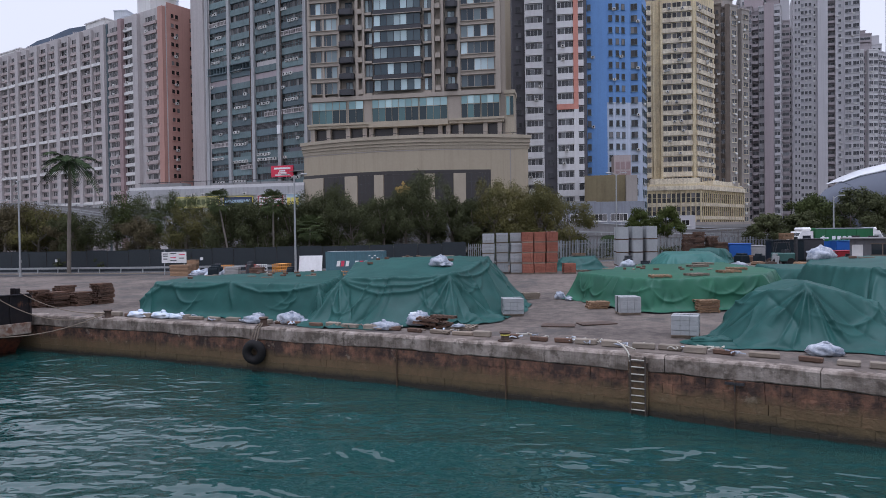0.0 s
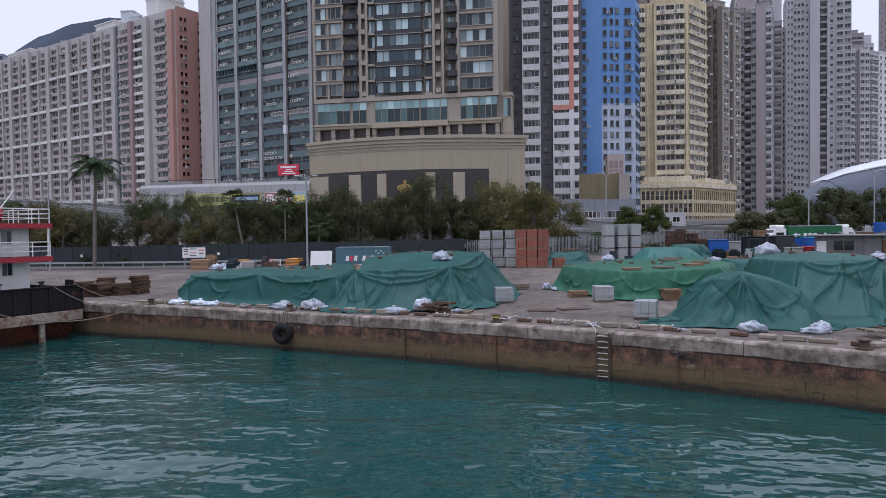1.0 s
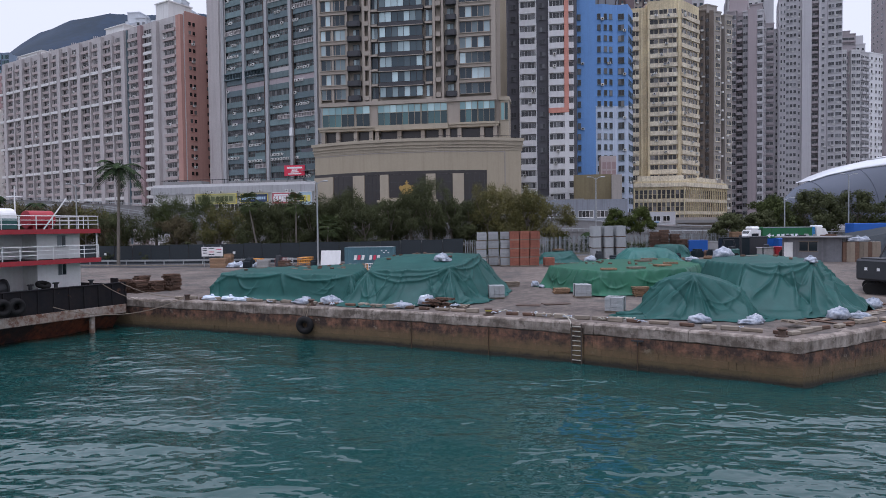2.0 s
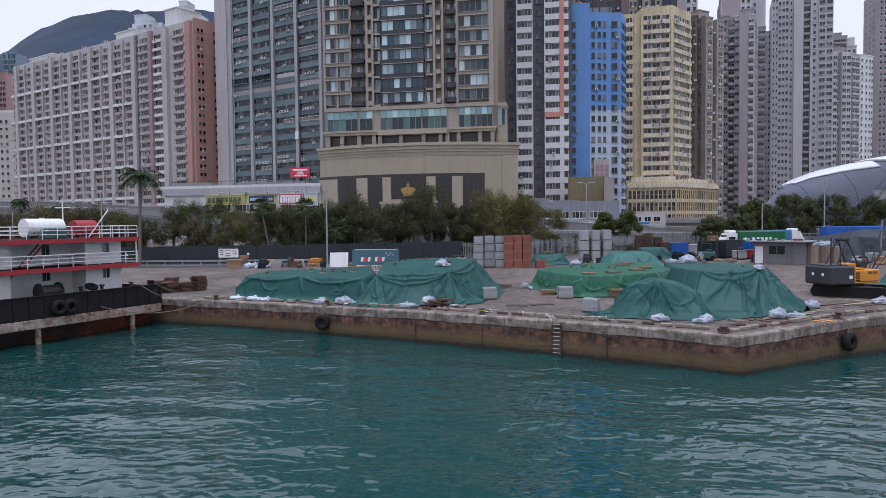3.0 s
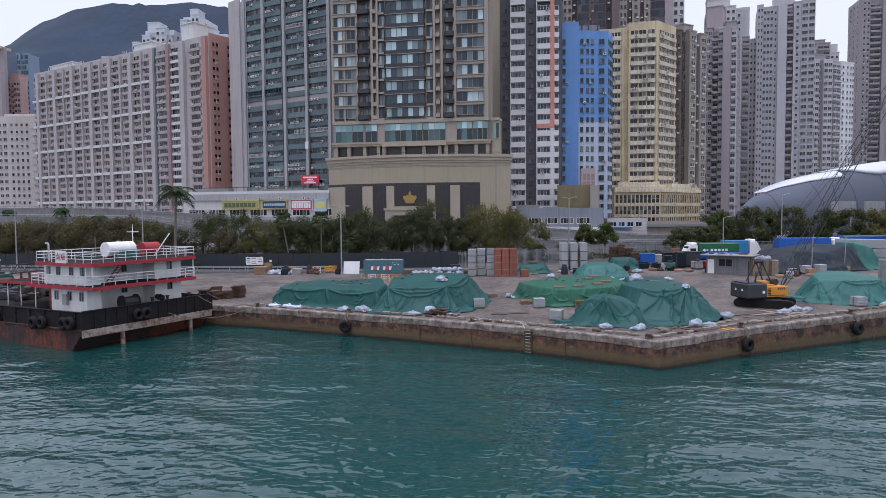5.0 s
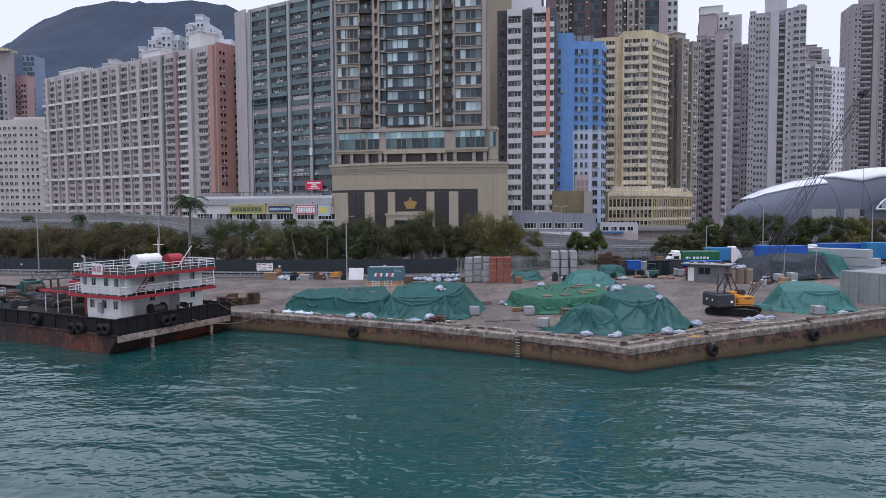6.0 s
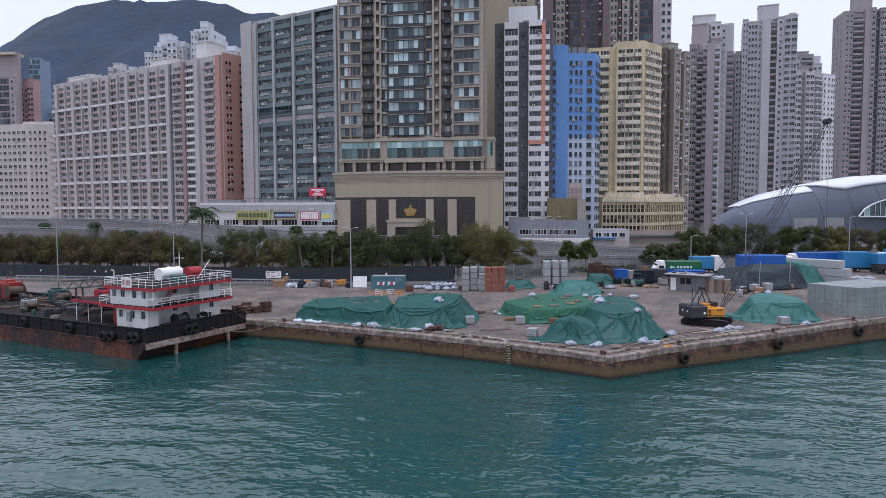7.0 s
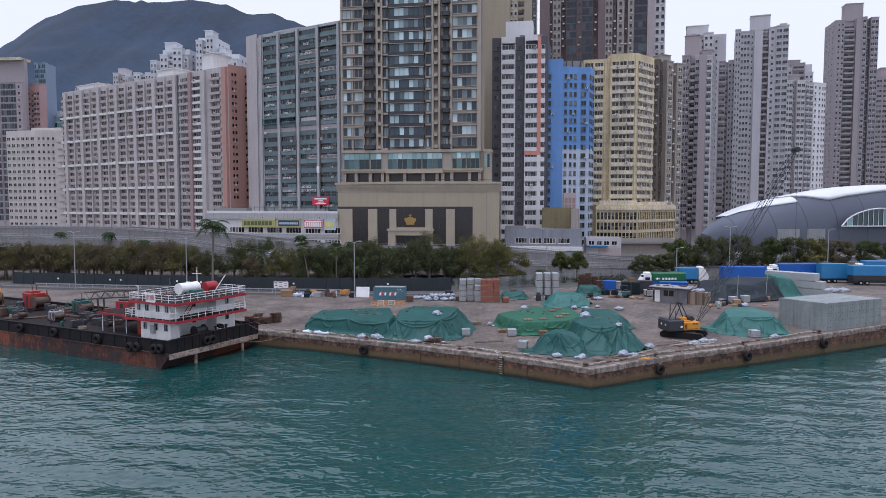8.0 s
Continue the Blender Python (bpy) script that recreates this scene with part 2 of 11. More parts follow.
M["steel_dark"] = mat("dark_steel", (0.035, 0.034, 0.037), 0.6, metal=0.2, fine=6, coarse=1)
M["galv"] = mat("galvanised_steel", (0.36, 0.37, 0.37), 0.5, metal=0.4, fine=6, coarse=1)
M["fence_green"] = mat("dark_fence_sheet", (0.023, 0.030, 0.035), 0.8, fine=4, coarse=0.3, amount=0.4)
M["fence_metal"] = mat("grey_fence_paint", (0.26, 0.28, 0.29), 0.6, fine=6, coarse=0.6)
M["concrete"] = mat("flyover_concrete", (0.26, 0.254, 0.252), 0.85, c2=(0.15, 0.146, 0.143), fine=2, coarse=0.15, amount=0.5, streak=0.45)
M["kerb"] = mat("kerb_concrete", (0.27, 0.228, 0.18), 0.85, fine=3, coarse=0.4, amount=0.5, per_object=0.15)
M["truck_blue"] = mat("blue_truck_sheet", (0.016, 0.10, 0.40), 0.5, c2=(0.012, 0.065, 0.27), fine=3, coarse=0.5, bump=0.3, bumpscale=3)
M["truck_sky"] = mat("pale_blue_truck_paint", (0.035, 0.19, 0.40), 0.45, fine=3, coarse=0.5)
M["truck_green"] = mat("green_truck_sheet", (0.015, 0.13, 0.04), 0.5, c2=(0.012, 0.085, 0.028), fine=3, coarse=0.5, bump=0.3, bumpscale=3)
M["teal_glass"] = glass_mat("teal_glass", (0.022, 0.05, 0.055), (0.22, 0.38, 0.38), 0.5)
M["glass"] = glass_mat("window_glass", (0.02, 0.024, 0.03), (0.25, 0.27, 0.29), 0.4)
# dark panes lifted to grey, so haze is painted into the glass
M["glass_haze"] = glass_mat("hazed_window_glass", (0.040, 0.042, 0.046), (0.20, 0.205, 0.215), 0.45, rough=0.2)
M["club_low"] = glass_mat("club_window_glass", (0.020, 0.036, 0.042), (0.10, 0.19, 0.19), 0.5)
M["club_top"] = glass_mat("club_window_blind", (0.20, 0.33, 0.34), (0.52, 0.70, 0.70), 0.8, rough=0.2)
M["glass_warm"] = glass_mat("old_window_glass", (0.018, 0.017, 0.017), (0.20, 0.19, 0.185), 0.42, rough=0.15)
# pale blue-white share of the hotel panes: sky reflection painted as base colour
M["glass_hotel"] = glass_mat("hotel_glass", (0.025, 0.040, 0.052), (0.56, 0.68, 0.70), 0.70)
M["glass_strip"] = glass_mat("hotel_strip_glass", (0.045, 0.07, 0.085), (0.58, 0.72, 0.73), 0.72)
M["glass_dusk"] = glass_mat("dark_tower_glass", (0.016, 0.022, 0.03), (0.10, 0.13, 0.15), 0.5)
M["glass_navy"] = glass_mat("navy_tower_glass", (0.014, 0.026, 0.038), (0.07, 0.115, 0.14), 0.5)
M["dark_panel"] = mat("dark_brown_panel", (0.030, 0.024, 0.022), 0.3, fine=4, coarse=0.6)
M["sand_wall"] = mat("sand_coloured_wall", (0.382, 0.325, 0.232), 0.75, c2=(0.315, 0.265, 0.19), fine=2, coarse=0.1, amount=0.4, streak=0.22)
M["sand_stone"] = mat("sand_stone_trim", (0.41, 0.352, 0.262), 0.7, c2=(0.28, 0.24, 0.18), fine=3, coarse=0.2, amount=0.4, streak=0.15)
M["tower_stone"] = mat("tower_tile", (0.36, 0.31, 0.255), 0.6, c2=(0.29, 0.245, 0.20), fine=3, coarse=0.15, amount=0.4, streak=0.15)
M["bronze"] = mat("dark_bronze", (0.05, 0.05, 0.055), 0.4, metal=0.3, fine=4, coarse=0.6)
M["pink_wall"] = mat("salmon_wall", (0.45, 0.255, 0.208), 0.8, c2=(0.36, 0.20, 0.165), fine=2, coarse=0.1, amount=0.4, streak=0.25)
M["pinkish"] = mat("dull_pink_panel", (0.44, 0.37, 0.355), 0.8, c2=(0.33, 0.275, 0.262), fine=2, coarse=0.12, amount=0.45, streak=0.3)
M["mauve"] = mat("mauve_pillar", (0.33, 0.235, 0.235), 0.8, fine=2, coarse=0.12, streak=0.2)
M["pale_wall"] = mat("pale_grey_wall", (0.48, 0.445, 0.435), 0.8, c2=(0.35, 0.32, 0.315), fine=2, coarse=0.1, amount=0.45, streak=0.4)
M["white_band"] = mat("white_band_paint", (0.66, 0.645, 0.625), 0.75, c2=(0.6, 0.585, 0.56), fine=2, coarse=0.12, amount=0.4, streak=0.3)
M["cream_wall"] = mat("cream_wall", (0.55, 0.51, 0.475), 0.8, c2=(0.42, 0.385, 0.355), fine=2, coarse=0.1, amount=0.45, streak=0.35)
M["grey_wall"] = mat("grey_industrial_wall", (0.40, 0.40, 0.405), 0.8, c2=(0.31, 0.31, 0.31), fine=2, coarse=0.08, amount=0.5, streak=0.5)
M["grey_green"] = mat("grey_green_panel", (0.16, 0.222, 0.228), 0.7, c2=(0.098, 0.135, 0.14), fine=2, coarse=0.15, amount=0.6, streak=0.45, per_object=0.25)
M["slate_panel"] = mat("slate_blue_panel", (0.105, 0.148, 0.165), 0.6, c2=(0.065, 0.09, 0.10), fine=2, coarse=0.15, amount=0.5, streak=0.3, per_object=0.3)
M["tower_white"] = mat("white_tile_wall", (0.74, 0.735, 0.74), 0.6, c2=(0.62, 0.61, 0.61), fine=2, coarse=0.12, amount=0.35, streak=0.2)
M["tower_grey"] = mat("dark_grey_tile", (0.095, 0.093, 0.106), 0.65, fine=2, coarse=0.12, amount=0.35, streak=0.15)
M["coral"] = mat("coral_stripe", (0.66, 0.29, 0.22), 0.65, fine=2, coarse=0.12, amount=0.3, streak=0.15)
M["blue_wall"] = mat("bright_blue_wall", (0.160, 0.310, 0.610), 0.7, c2=(0.10, 0.21, 0.46), fine=2, coarse=0.1, amount=0.4, streak=0.2)
M["pale_blue"] = mat("faded_pale_wall", (0.50, 0.56, 0.66), 0.7, c2=(0.40, 0.45, 0.55), fine=2, coarse=0.1, amount=0.45, streak=0.3)
M["yellow_wall"] = mat("pale_yellow_wall", (0.74, 0.63, 0.39), 0.75, c2=(0.40, 0.32, 0.20), fine=2, coarse=0.14, amount=0.6, streak=0.6)
M["cream_band"] = mat("dirty_cream_band", (0.80, 0.72, 0.54), 0.75, c2=(0.46, 0.39, 0.29), fine=2, coarse=0.25, amount=0.7, streak=0.7)
M["brown_wall"] = mat("brown_tower_wall", (0.33, 0.297, 0.262), 0.75, c2=(0.25, 0.225, 0.20), fine=2, coarse=0.1, amount=0.4, streak=0.3)
M["taupe"] = mat("taupe_tower_wall", (0.33, 0.295, 0.30), 0.75, c2=(0.25, 0.222, 0.228), fine=2, coarse=0.1, amount=0.4, streak=0.25)
M["ash_wall"] = mat("ash_grey_tower_wall", (0.49, 0.478, 0.49), 0.75, c2=(0.41, 0.40, 0.41), fine=2, coarse=0.1, amount=0.4, streak=0.25)
M["pale_tower"] = mat("pale_tower_wall", (0.60, 0.59, 0.585), 0.75, c2=(0.5, 0.485, 0.48), fine=2, coarse=0.1, amount=0.35, streak=0.2)
M["dusk_tower"] = mat("dark_tower_wall", (0.125, 0.088, 0.088), 0.7, c2=(0.08, 0.058, 0.060), fine=2, coarse=0.1, amount=0.4)
M["brown_dark"] = mat("stained_brown_wall", (0.17, 0.14, 0.115), 0.8, c2=(0.10, 0.078, 0.06), fine=2, coarse=0.12, amount=0.5, streak=0.6)
M["mauve_strip"] = mat("mauve_grey_wall", (0.37, 0.315, 0.325), 0.75, c2=(0.31, 0.265, 0.272), fine=2, coarse=0.1, amount=0.4, streak=0.25)
M["mauve_dark"] = mat("dark_mauve_wall", (0.17, 0.125, 0.128), 0.75, c2=(0.13, 0.095, 0.10), fine=2, coarse=0.1, amount=0.4, streak=0.25)
M["far_white"] = mat("hazy_white_tower_wall", (0.57, 0.59, 0.62), 0.75, c2=(0.48, 0.50, 0.53), fine=2, coarse=0.1, amount=0.35, streak=0.25)
M["far_blue"] = mat("far_blue_tower", (0.19, 0.25, 0.34), 0.5, c2=(0.15, 0.20, 0.28), fine=1, coarse=0.1)
M["far_pink"] = mat("far_pink_tower", (0.44, 0.29, 0.28), 0.8, fine=1, coarse=0.1)
M["ac"] = mat("air_conditioner_casing", (0.60, 0.59, 0.56), 0.6, per_object=0.2, fine=5, coarse=1)
M["roof_grey"] = mat("roof_felt", (0.26, 0.255, 0.25), 0.9, fine=2, coarse=0.2)
M["dome_metal"] = mat("dome_sheet_metal", (0.088, 0.098, 0.124), 0.65, c2=(0.075, 0.084, 0.108), metal=0.3, fine=0.8, coarse=0.05, amount=0.35, bump=0.05)
M["dome_white"] = mat("dome_white_edge", (0.62, 0.63, 0.64), 0.4, fine=1, coarse=0.1, amount=0.15)
M["gold"] = mat("gold_leaf", (0.42, 0.28, 0.09), 0.35, metal=0.7, fine=5, coarse=1)
M["sign_pink"] = mat("faded_red_sign", (0.50, 0.10, 0.12), 0.5, fine=3, coarse=0.5, amount=0.2)
M["letter_olive"] = mat("olive_lettering", (0.10, 0.115, 0.045), 0.5, amount=0.1)
M["sign_red"] = mat("red_sign", (0.62, 0.03, 0.07), 0.5, fine=3, coarse=0.5, amount=0.2)
M["sign_yellow"] = mat("olive_yellow_sign", (0.37, 0.37, 0.17), 0.5, fine=3, coarse=0.5, amount=0.2)
M["sign_navy"] = mat("navy_sign", (0.035, 0.055, 0.13), 0.5, fine=3, coarse=0.5, amount=0.2)
M["sign_pale"] = mat("pale_blue_sign", (0.42, 0.55, 0.66), 0.5, fine=3, coarse=0.5, amount=0.2)
M["letter_white"] = mat("white_lettering", (0.80, 0.80, 0.79), 0.5, amount=0.1)
M["letter_red"] = mat("red_lettering", (0.60, 0.05, 0.10), 0.5, amount=0.1)
M["letter_dark"] = mat("dark_lettering", (0.05, 0.05, 0.055), 0.5, amount=0.1)
M["letter_yellow"] = mat("yellow_lettering", (0.70, 0.60, 0.12), 0.5, amount=0.1)
M["bark"] = mat("bark", (0.15, 0.125, 0.10), 0.9, c2=(0.08, 0.065, 0.05), fine=6, coarse=1, amount=0.5, bump=0.5)
M["bark_pale"] = mat("pale_bark", (0.19, 0.165, 0.14), 0.9, c2=(0.10, 0.088, 0.072), fine=6, coarse=1, amount=0.5)
M["precast"] = mat("precast_concrete", (0.255, 0.28, 0.272), 0.85, c2=(0.17, 0.188, 0.182), fine=3, coarse=0.35, amount=0.55, streak=0.45, bump=0.3, per_object=0.08)
M["ochre_wall"] = mat("ochre_wall", (0.22, 0.18, 0.095), 0.8, c2=(0.15, 0.122, 0.07), fine=2, coarse=0.2, amount=0.5, streak=0.4)
M["slate_wall"] = mat("slate_grey_wall", (0.25, 0.265, 0.30), 0.8, c2=(0.17, 0.18, 0.205), fine=3, coarse=0.3, amount=0.4, streak=0.5)
M["hut_wall"] = mat("grey_hut_wall", (0.19, 0.19, 0.205), 0.8, c2=(0.12, 0.118, 0.125), fine=3, coarse=0.5, amount=0.5, streak=0.5)
# slate blue: the distance haze over the woods is put into the colour
M["hill"] = mat("hazed_wooded_hill", (0.025, 0.044, 0.080), 0.95, c2=(0.019, 0.031, 0.048), fine=0.09, coarse=0.012, amount=0.85, bump=0.6, bumpscale=0.05)


def leaf_mat(name, c, c2):
    m = mat(name, c, 0.85, c2=c2, fine=1.4, coarse=0.25, amount=0.7, bump=0, per_island=0.14, spec=0.06)
    return m


M["leaf_dark"] = leaf_mat("dark_leaves", (0.080, 0.088, 0.040), (0.054, 0.060, 0.029))
M["leaf_mid"] = leaf_mat("mid_leaves", (0.070, 0.085, 0.030), (0.047, 0.058, 0.022))
M["leaf_fresh"] = leaf_mat("fresh_green_leaves", (0.078, 0.095, 0.026), (0.038, 0.050, 0.016))
M["leaf_olive"] = leaf_mat("olive_leaves", (0.150, 0.135, 0.048), (0.070, 0.070, 0.028))
M["leaf_brown"] = leaf_mat("brownish_leaves", (0.122, 0.102, 0.056), (0.070, 0.060, 0.035))
M["leaf_fan"] = leaf_mat("fan_palm_leaves", (0.088, 0.108, 0.042), (0.045, 0.058, 0.026))
M["leaf_palm"] = leaf_mat("palm_leaves", (0.050, 0.072, 0.032), (0.028, 0.042, 0.021))


def water_mat():
    m = bpy.data.materials.new("harbour_water")
    m.use_nodes = True
    nt = m.node_tree
    L = nt.links.new
    bs = nt.nodes["Principled BSDF"]
    bs.inputs["Roughness"].default_value = 0.03
    bs.inputs["IOR"].default_value = 1.58
    geo = nt.nodes.new("ShaderNodeNewGeometry")
    mp = nt.nodes.new("ShaderNodeMapping")
    mp.inputs["Rotation"].default_value = (0, 0, radians(10))
    mp.inputs["Scale"].default_value = (0.66, 1.0, 1.0)
    L(geo.outputs["Position"], mp.inputs["Vector"])
    cn = nd(nt, "ShaderNodeTexNoise", Scale=0.05, Detail=3.0)
    L(geo.outputs["Position"], cn.inputs["Vector"])
    mx = mixnode(nt)
    mx.inputs[1].default_value = (0.0075, 0.041, 0.038, 1)
    mx.inputs[2].default_value = (0.010, 0.056, 0.051, 1)
    L(cn.outputs["Fac"], mx.inputs[0])
    L(mx.outputs[0], bs.inputs["Base Color"])
    # calmer and more ruffled stretches
    gust = nd(nt, "ShaderNodeTexNoise", Scale=0.07, Detail=2.0, Roughness=0.5)
    L(mp.outputs[0], gust.inputs["Vector"])
    calm = nt.nodes.new("ShaderNodeMapRange")
    calm.inputs["From Min"].default_value = 0.36
    calm.inputs["From Max"].default_value = 0.64
    calm.inputs["To Min"].default_value = 0.6
    calm.inputs["To Max"].default_value = 1.0
    L(gust.outputs["Fac"], calm.inputs["Value"])
    last = None
    for scale, dist, detail in ((0.6, 0.12, 0.0), (1.9, 0.100, 0.0), (4.5, 0.014, 0.0)):
        n1 = nd(nt, "ShaderNodeTexNoise", Scale=scale, Detail=detail, Roughness=0.5, Distortion=0.5)
        L(mp.outputs[0], n1.inputs["Vector"])
        b1 = nt.nodes.new("ShaderNodeBump")
        L(calm.outputs[0], b1.inputs["Strength"])
        b1.inputs["Distance"].default_value = dist
        L(n1.outputs["Fac"], b1.inputs["Height"])
        if last:
            L(last.outputs[0], b1.inputs["Normal"])
        last = b1
    L(last.outputs[0], bs.inputs["Normal"])
    return m


M["water"] = water_mat()


# ---- mesh building ----
class Shape:
    """Vertices and faces in world metres, with a material slot per face."""

    def __init__(self):
        self.v, self.f, self.mi, self.k = [], [], [], 0

    def slot(self, k):
        self.k = k
        return self

    def add(self, vs, fs):
        b = len(self.v)
        self.v.extend(vs)
        for f in fs:
            self.f.append(tuple(i + b for i in f))
            self.mi.append(self.k)
        return self

    def box(self, x0, y0, z0, x1, y1, z1):
        return self.add([(x0, y0, z0), (x1, y0, z0), (x1, y1, z0), (x0, y1, z0), (x0, y0, z1), (x1, y0, z1), (x1, y1, z1), (x0, y1, z1)],
                        [(3, 2, 1, 0), (4, 5, 6, 7), (0, 1, 5, 4), (1, 2, 6, 5), (2, 3, 7, 6), (3, 0, 4, 7)])

    def obox(self, c, u, w, d, z0, z1):
        """Box of width w along the plan direction u and depth d across it, centred at c in plan."""
        ux, uy = u
        px, py = -uy, ux
        pts = [(c[0] + ux * a * w / 2 + px * b * d / 2, c[1] + uy * a * w / 2 + py * b * d / 2) for a, b in ((-1, -1), (1, -1), (1, 1), (-1, 1))]
        return self.prism(pts, z0, z1)

    def prism(self, pts, z0, z1):
        n = len(pts)
        vs = [(x, y, z0) for x, y in pts] + [(x, y, z1) for x, y in pts]
        fs = [tuple(range(n - 1, -1, -1)), tuple(range(n, 2 * n))] + [(i, (i + 1) % n, n + (i + 1) % n, n + i) for i in range(n)]
        return self.add(vs, fs)

    def turned_up(self, y, z):
        """What was drawn flat in x and y, stood upright facing -y at the given y and height."""
        self.v = [(p[0], y - p[2], z + p[1]) for p in self.v]
        return self

    def bevel_box(self, x0, y0, z0, x1, y1, z1, b=0.03):
        xs, ys, zs = (x0, x1), (y0, y1), (z0, z1)
        sg = (1, -1)
        vs = []
        idx = {}
        for i in (0, 1):
            for j in (0, 1):
                for k in (0, 1):
                    for a in range(3):
                        p = [xs[i], ys[j], zs[k]]
                        for q, (vi, s) in enumerate(((i, sg[i]), (j, sg[j]), (k, sg[k]))):
                            if q != a:
                                p[q] += s * b
                        idx[(i, j, k, a)] = len(vs)
                        vs.append(tuple(p))
        fs = []
        for a in range(3):
            o = [q for q in range(3) if q != a]
            for s in (0, 1):
                loop = []
                for m, n in ((0, 0), (1, 0), (1, 1), (0, 1)):
                    key = [0, 0, 0]
                    key[a], key[o[0]], key[o[1]] = s, m, n
                    loop.append(idx[(*key, a)])
                fs.append(tuple(loop))
        for a in range(3):
            o = [q for q in range(3) if q != a]
            for m in (0, 1):
                for n in (0, 1):
                    k0, k1 = [0, 0, 0], [0, 0, 0]
                    k0[o[0]] = k1[o[0]] = m
                    k0[o[1]] = k1[o[1]] = n
                    k1[a] = 1
                    fs.append((idx[(*k0, o[0])], idx[(*k1, o[0])], idx[(*k1, o[1])], idx[(*k0, o[1])]))
        for i in (0, 1):
            for j in (0, 1):
                for k in (0, 1):
                    fs.append((idx[(i, j, k, 0)], idx[(i, j, k, 1)], idx[(i, j, k, 2)]))
        return self.add(vs, fs)

    def cyl(self, p, q, r, r2=None, n=10, caps=True):
        p, q = Vector(p), Vector(q)
        r2 = r if r2 is None else r2
        d = (q - p).normalized()
        a = d.orthogonal().normalized()
        b = d.cross(a)
        vs = []
        for c, rr in ((p, r), (q, r2)):
            for i in range(n):
                t = 2 * math.pi * i / n
                vs.append(tuple(c + a * (rr * math.cos(t)) + b * (rr * math.sin(t))))
        fs = [(i, (i + 1) % n, n + (i + 1) % n, n + i) for i in range(n)]
        if caps:
            fs += [tuple(range(n - 1, -1, -1)), tuple(range(n, 2 * n))]
        return self.add(vs, fs)

    def tube(self, pts, r, n=6, r_end=None):
        pts = [Vector(p) for p in pts]
        m = len(pts)
        vs = []
        a = None
        for i, p in enumerate(pts):
            d = (pts[min(i + 1, m - 1)] - pts[max(i - 1, 0)]).normalized()
            if a is None:
                a = d.orthogonal().normalized()
            a = (a - d * a.dot(d)).normalized()
            b = d.cross(a)
            rr = r if r_end is None else r + (r_end - r) * i / (m - 1)
            for k in range(n):
                t = 2 * math.pi * k / n
                vs.append(tuple(p + a * (rr * math.cos(t)) + b * (rr * math.sin(t))))
        fs = []
        for i in range(m - 1):
            for k in range(n):
                fs.append((i * n + k, i * n + (k + 1) % n, (i + 1) * n + (k + 1) % n, (i + 1) * n + k))
        fs += [tuple(range(n - 1, -1, -1)), tuple(range((m - 1) * n, m * n))]
        return self.add(vs, fs)

    def torus(self, c, axis, R, r, n=24, k=10):
        c, d = Vector(c), Vector(axis).normalized()
        a = d.orthogonal().normalized()
        b = d.cross(a)
        vs, fs = [], []
        for i in range(n):
            t = 2 * math.pi * i / n
            o = a * math.cos(t) + b * math.sin(t)
            for j in range(k):
                s = 2 * math.pi * j / k
                vs.append(tuple(c + o * (R + r * math.cos(s)) + d * (r * 1.15 * math.sin(s))))
        for i in range(n):
            for j in range(k):
                fs.append((i * k + j, ((i + 1) % n) * k + j, ((i + 1) % n) * k + (j + 1) % k, i * k + (j + 1) % k))
        return self.add(vs, fs)

    def data(self, name, mats, smooth=False):
        me = bpy.data.meshes.new(name)
        me.from_pydata(self.v, [], self.f)
        for m in mats if isinstance(mats, (list, tuple)) else [mats]:
            me.materials.append(m)
        me.polygons.foreach_set("material_index", self.mi)
        if smooth:
            me.polygons.foreach_set("use_smooth", [True] * len(self.f))
        me.update()
        return me


def thing(name, label, category, at=(0, 0, 0), turn=0.0, group="", kind=""):
    """A top-level Empty at the base of a thing."""
    e = new(name)
    e.empty_display_size = 0.2
    e.location = at
    e.rotation_euler = (0, 0, radians(turn))
    return tagged(e, label, category, group, kind)


def part(name, shape, material, parent=None, label="", smooth=False, kind=""):
    """One mesh object, in its parent's own axes, under a thing or a part."""
    ob = new(name, shape.data(name, material, smooth))
    ob.parent = parent
    if label:
        ob["label"] = label
    if kind:
        ob["kind"] = kind
    return ob


def piece(name, data, parent, at, turn=0.0, tilt=(0, 0)):
    """An object on shared mesh data under a thing."""
    ob = new(name, data)
    ob.parent = parent
    ob.location = at
    ob.rotation_euler = (tilt[0], tilt[1], turn)
    return ob


def lettering(name, words, size, material, parent, at, rot, spacing=1.0):
    """Raised writing in the built-in font, standing in the plane given by rot."""
    d = bpy.data.curves.new(name, 'FONT')
    d.body, d.size, d.extrude, d.space_character = words, size, 0.006, spacing
    d.materials.append(material)
    ob = new(name, d)
    ob.parent = parent
    ob.location, ob.rotation_euler = at, rot
    return ob


def single(name, shape, material, label, category, group="", kind="", smooth=False):
    return tagged(new(name, shape.data(name, material, smooth)), label, category, group, kind)


# ---- the plan: quay line and yard level ----
EDGE_W = [(-1600, 640), (-150, 98), (-60, 58.2), (-31.6, 45.7), (-25.8, 43.6), (-21.0, 41.9), (-13.8, 38.9), (-6.4, 35.8), (-0.7, 33.0), (5.0, 30.0), (9.2, 27.7), (15.3, 23.6)]
EDGE_E = [(15.3, 23.6), (24.4, 29.3), (37.5, 36.2), (51.5, 44.2), (66.0, 52.3), (150, 99), (1600, 500)]
WATER_Z = -2.5


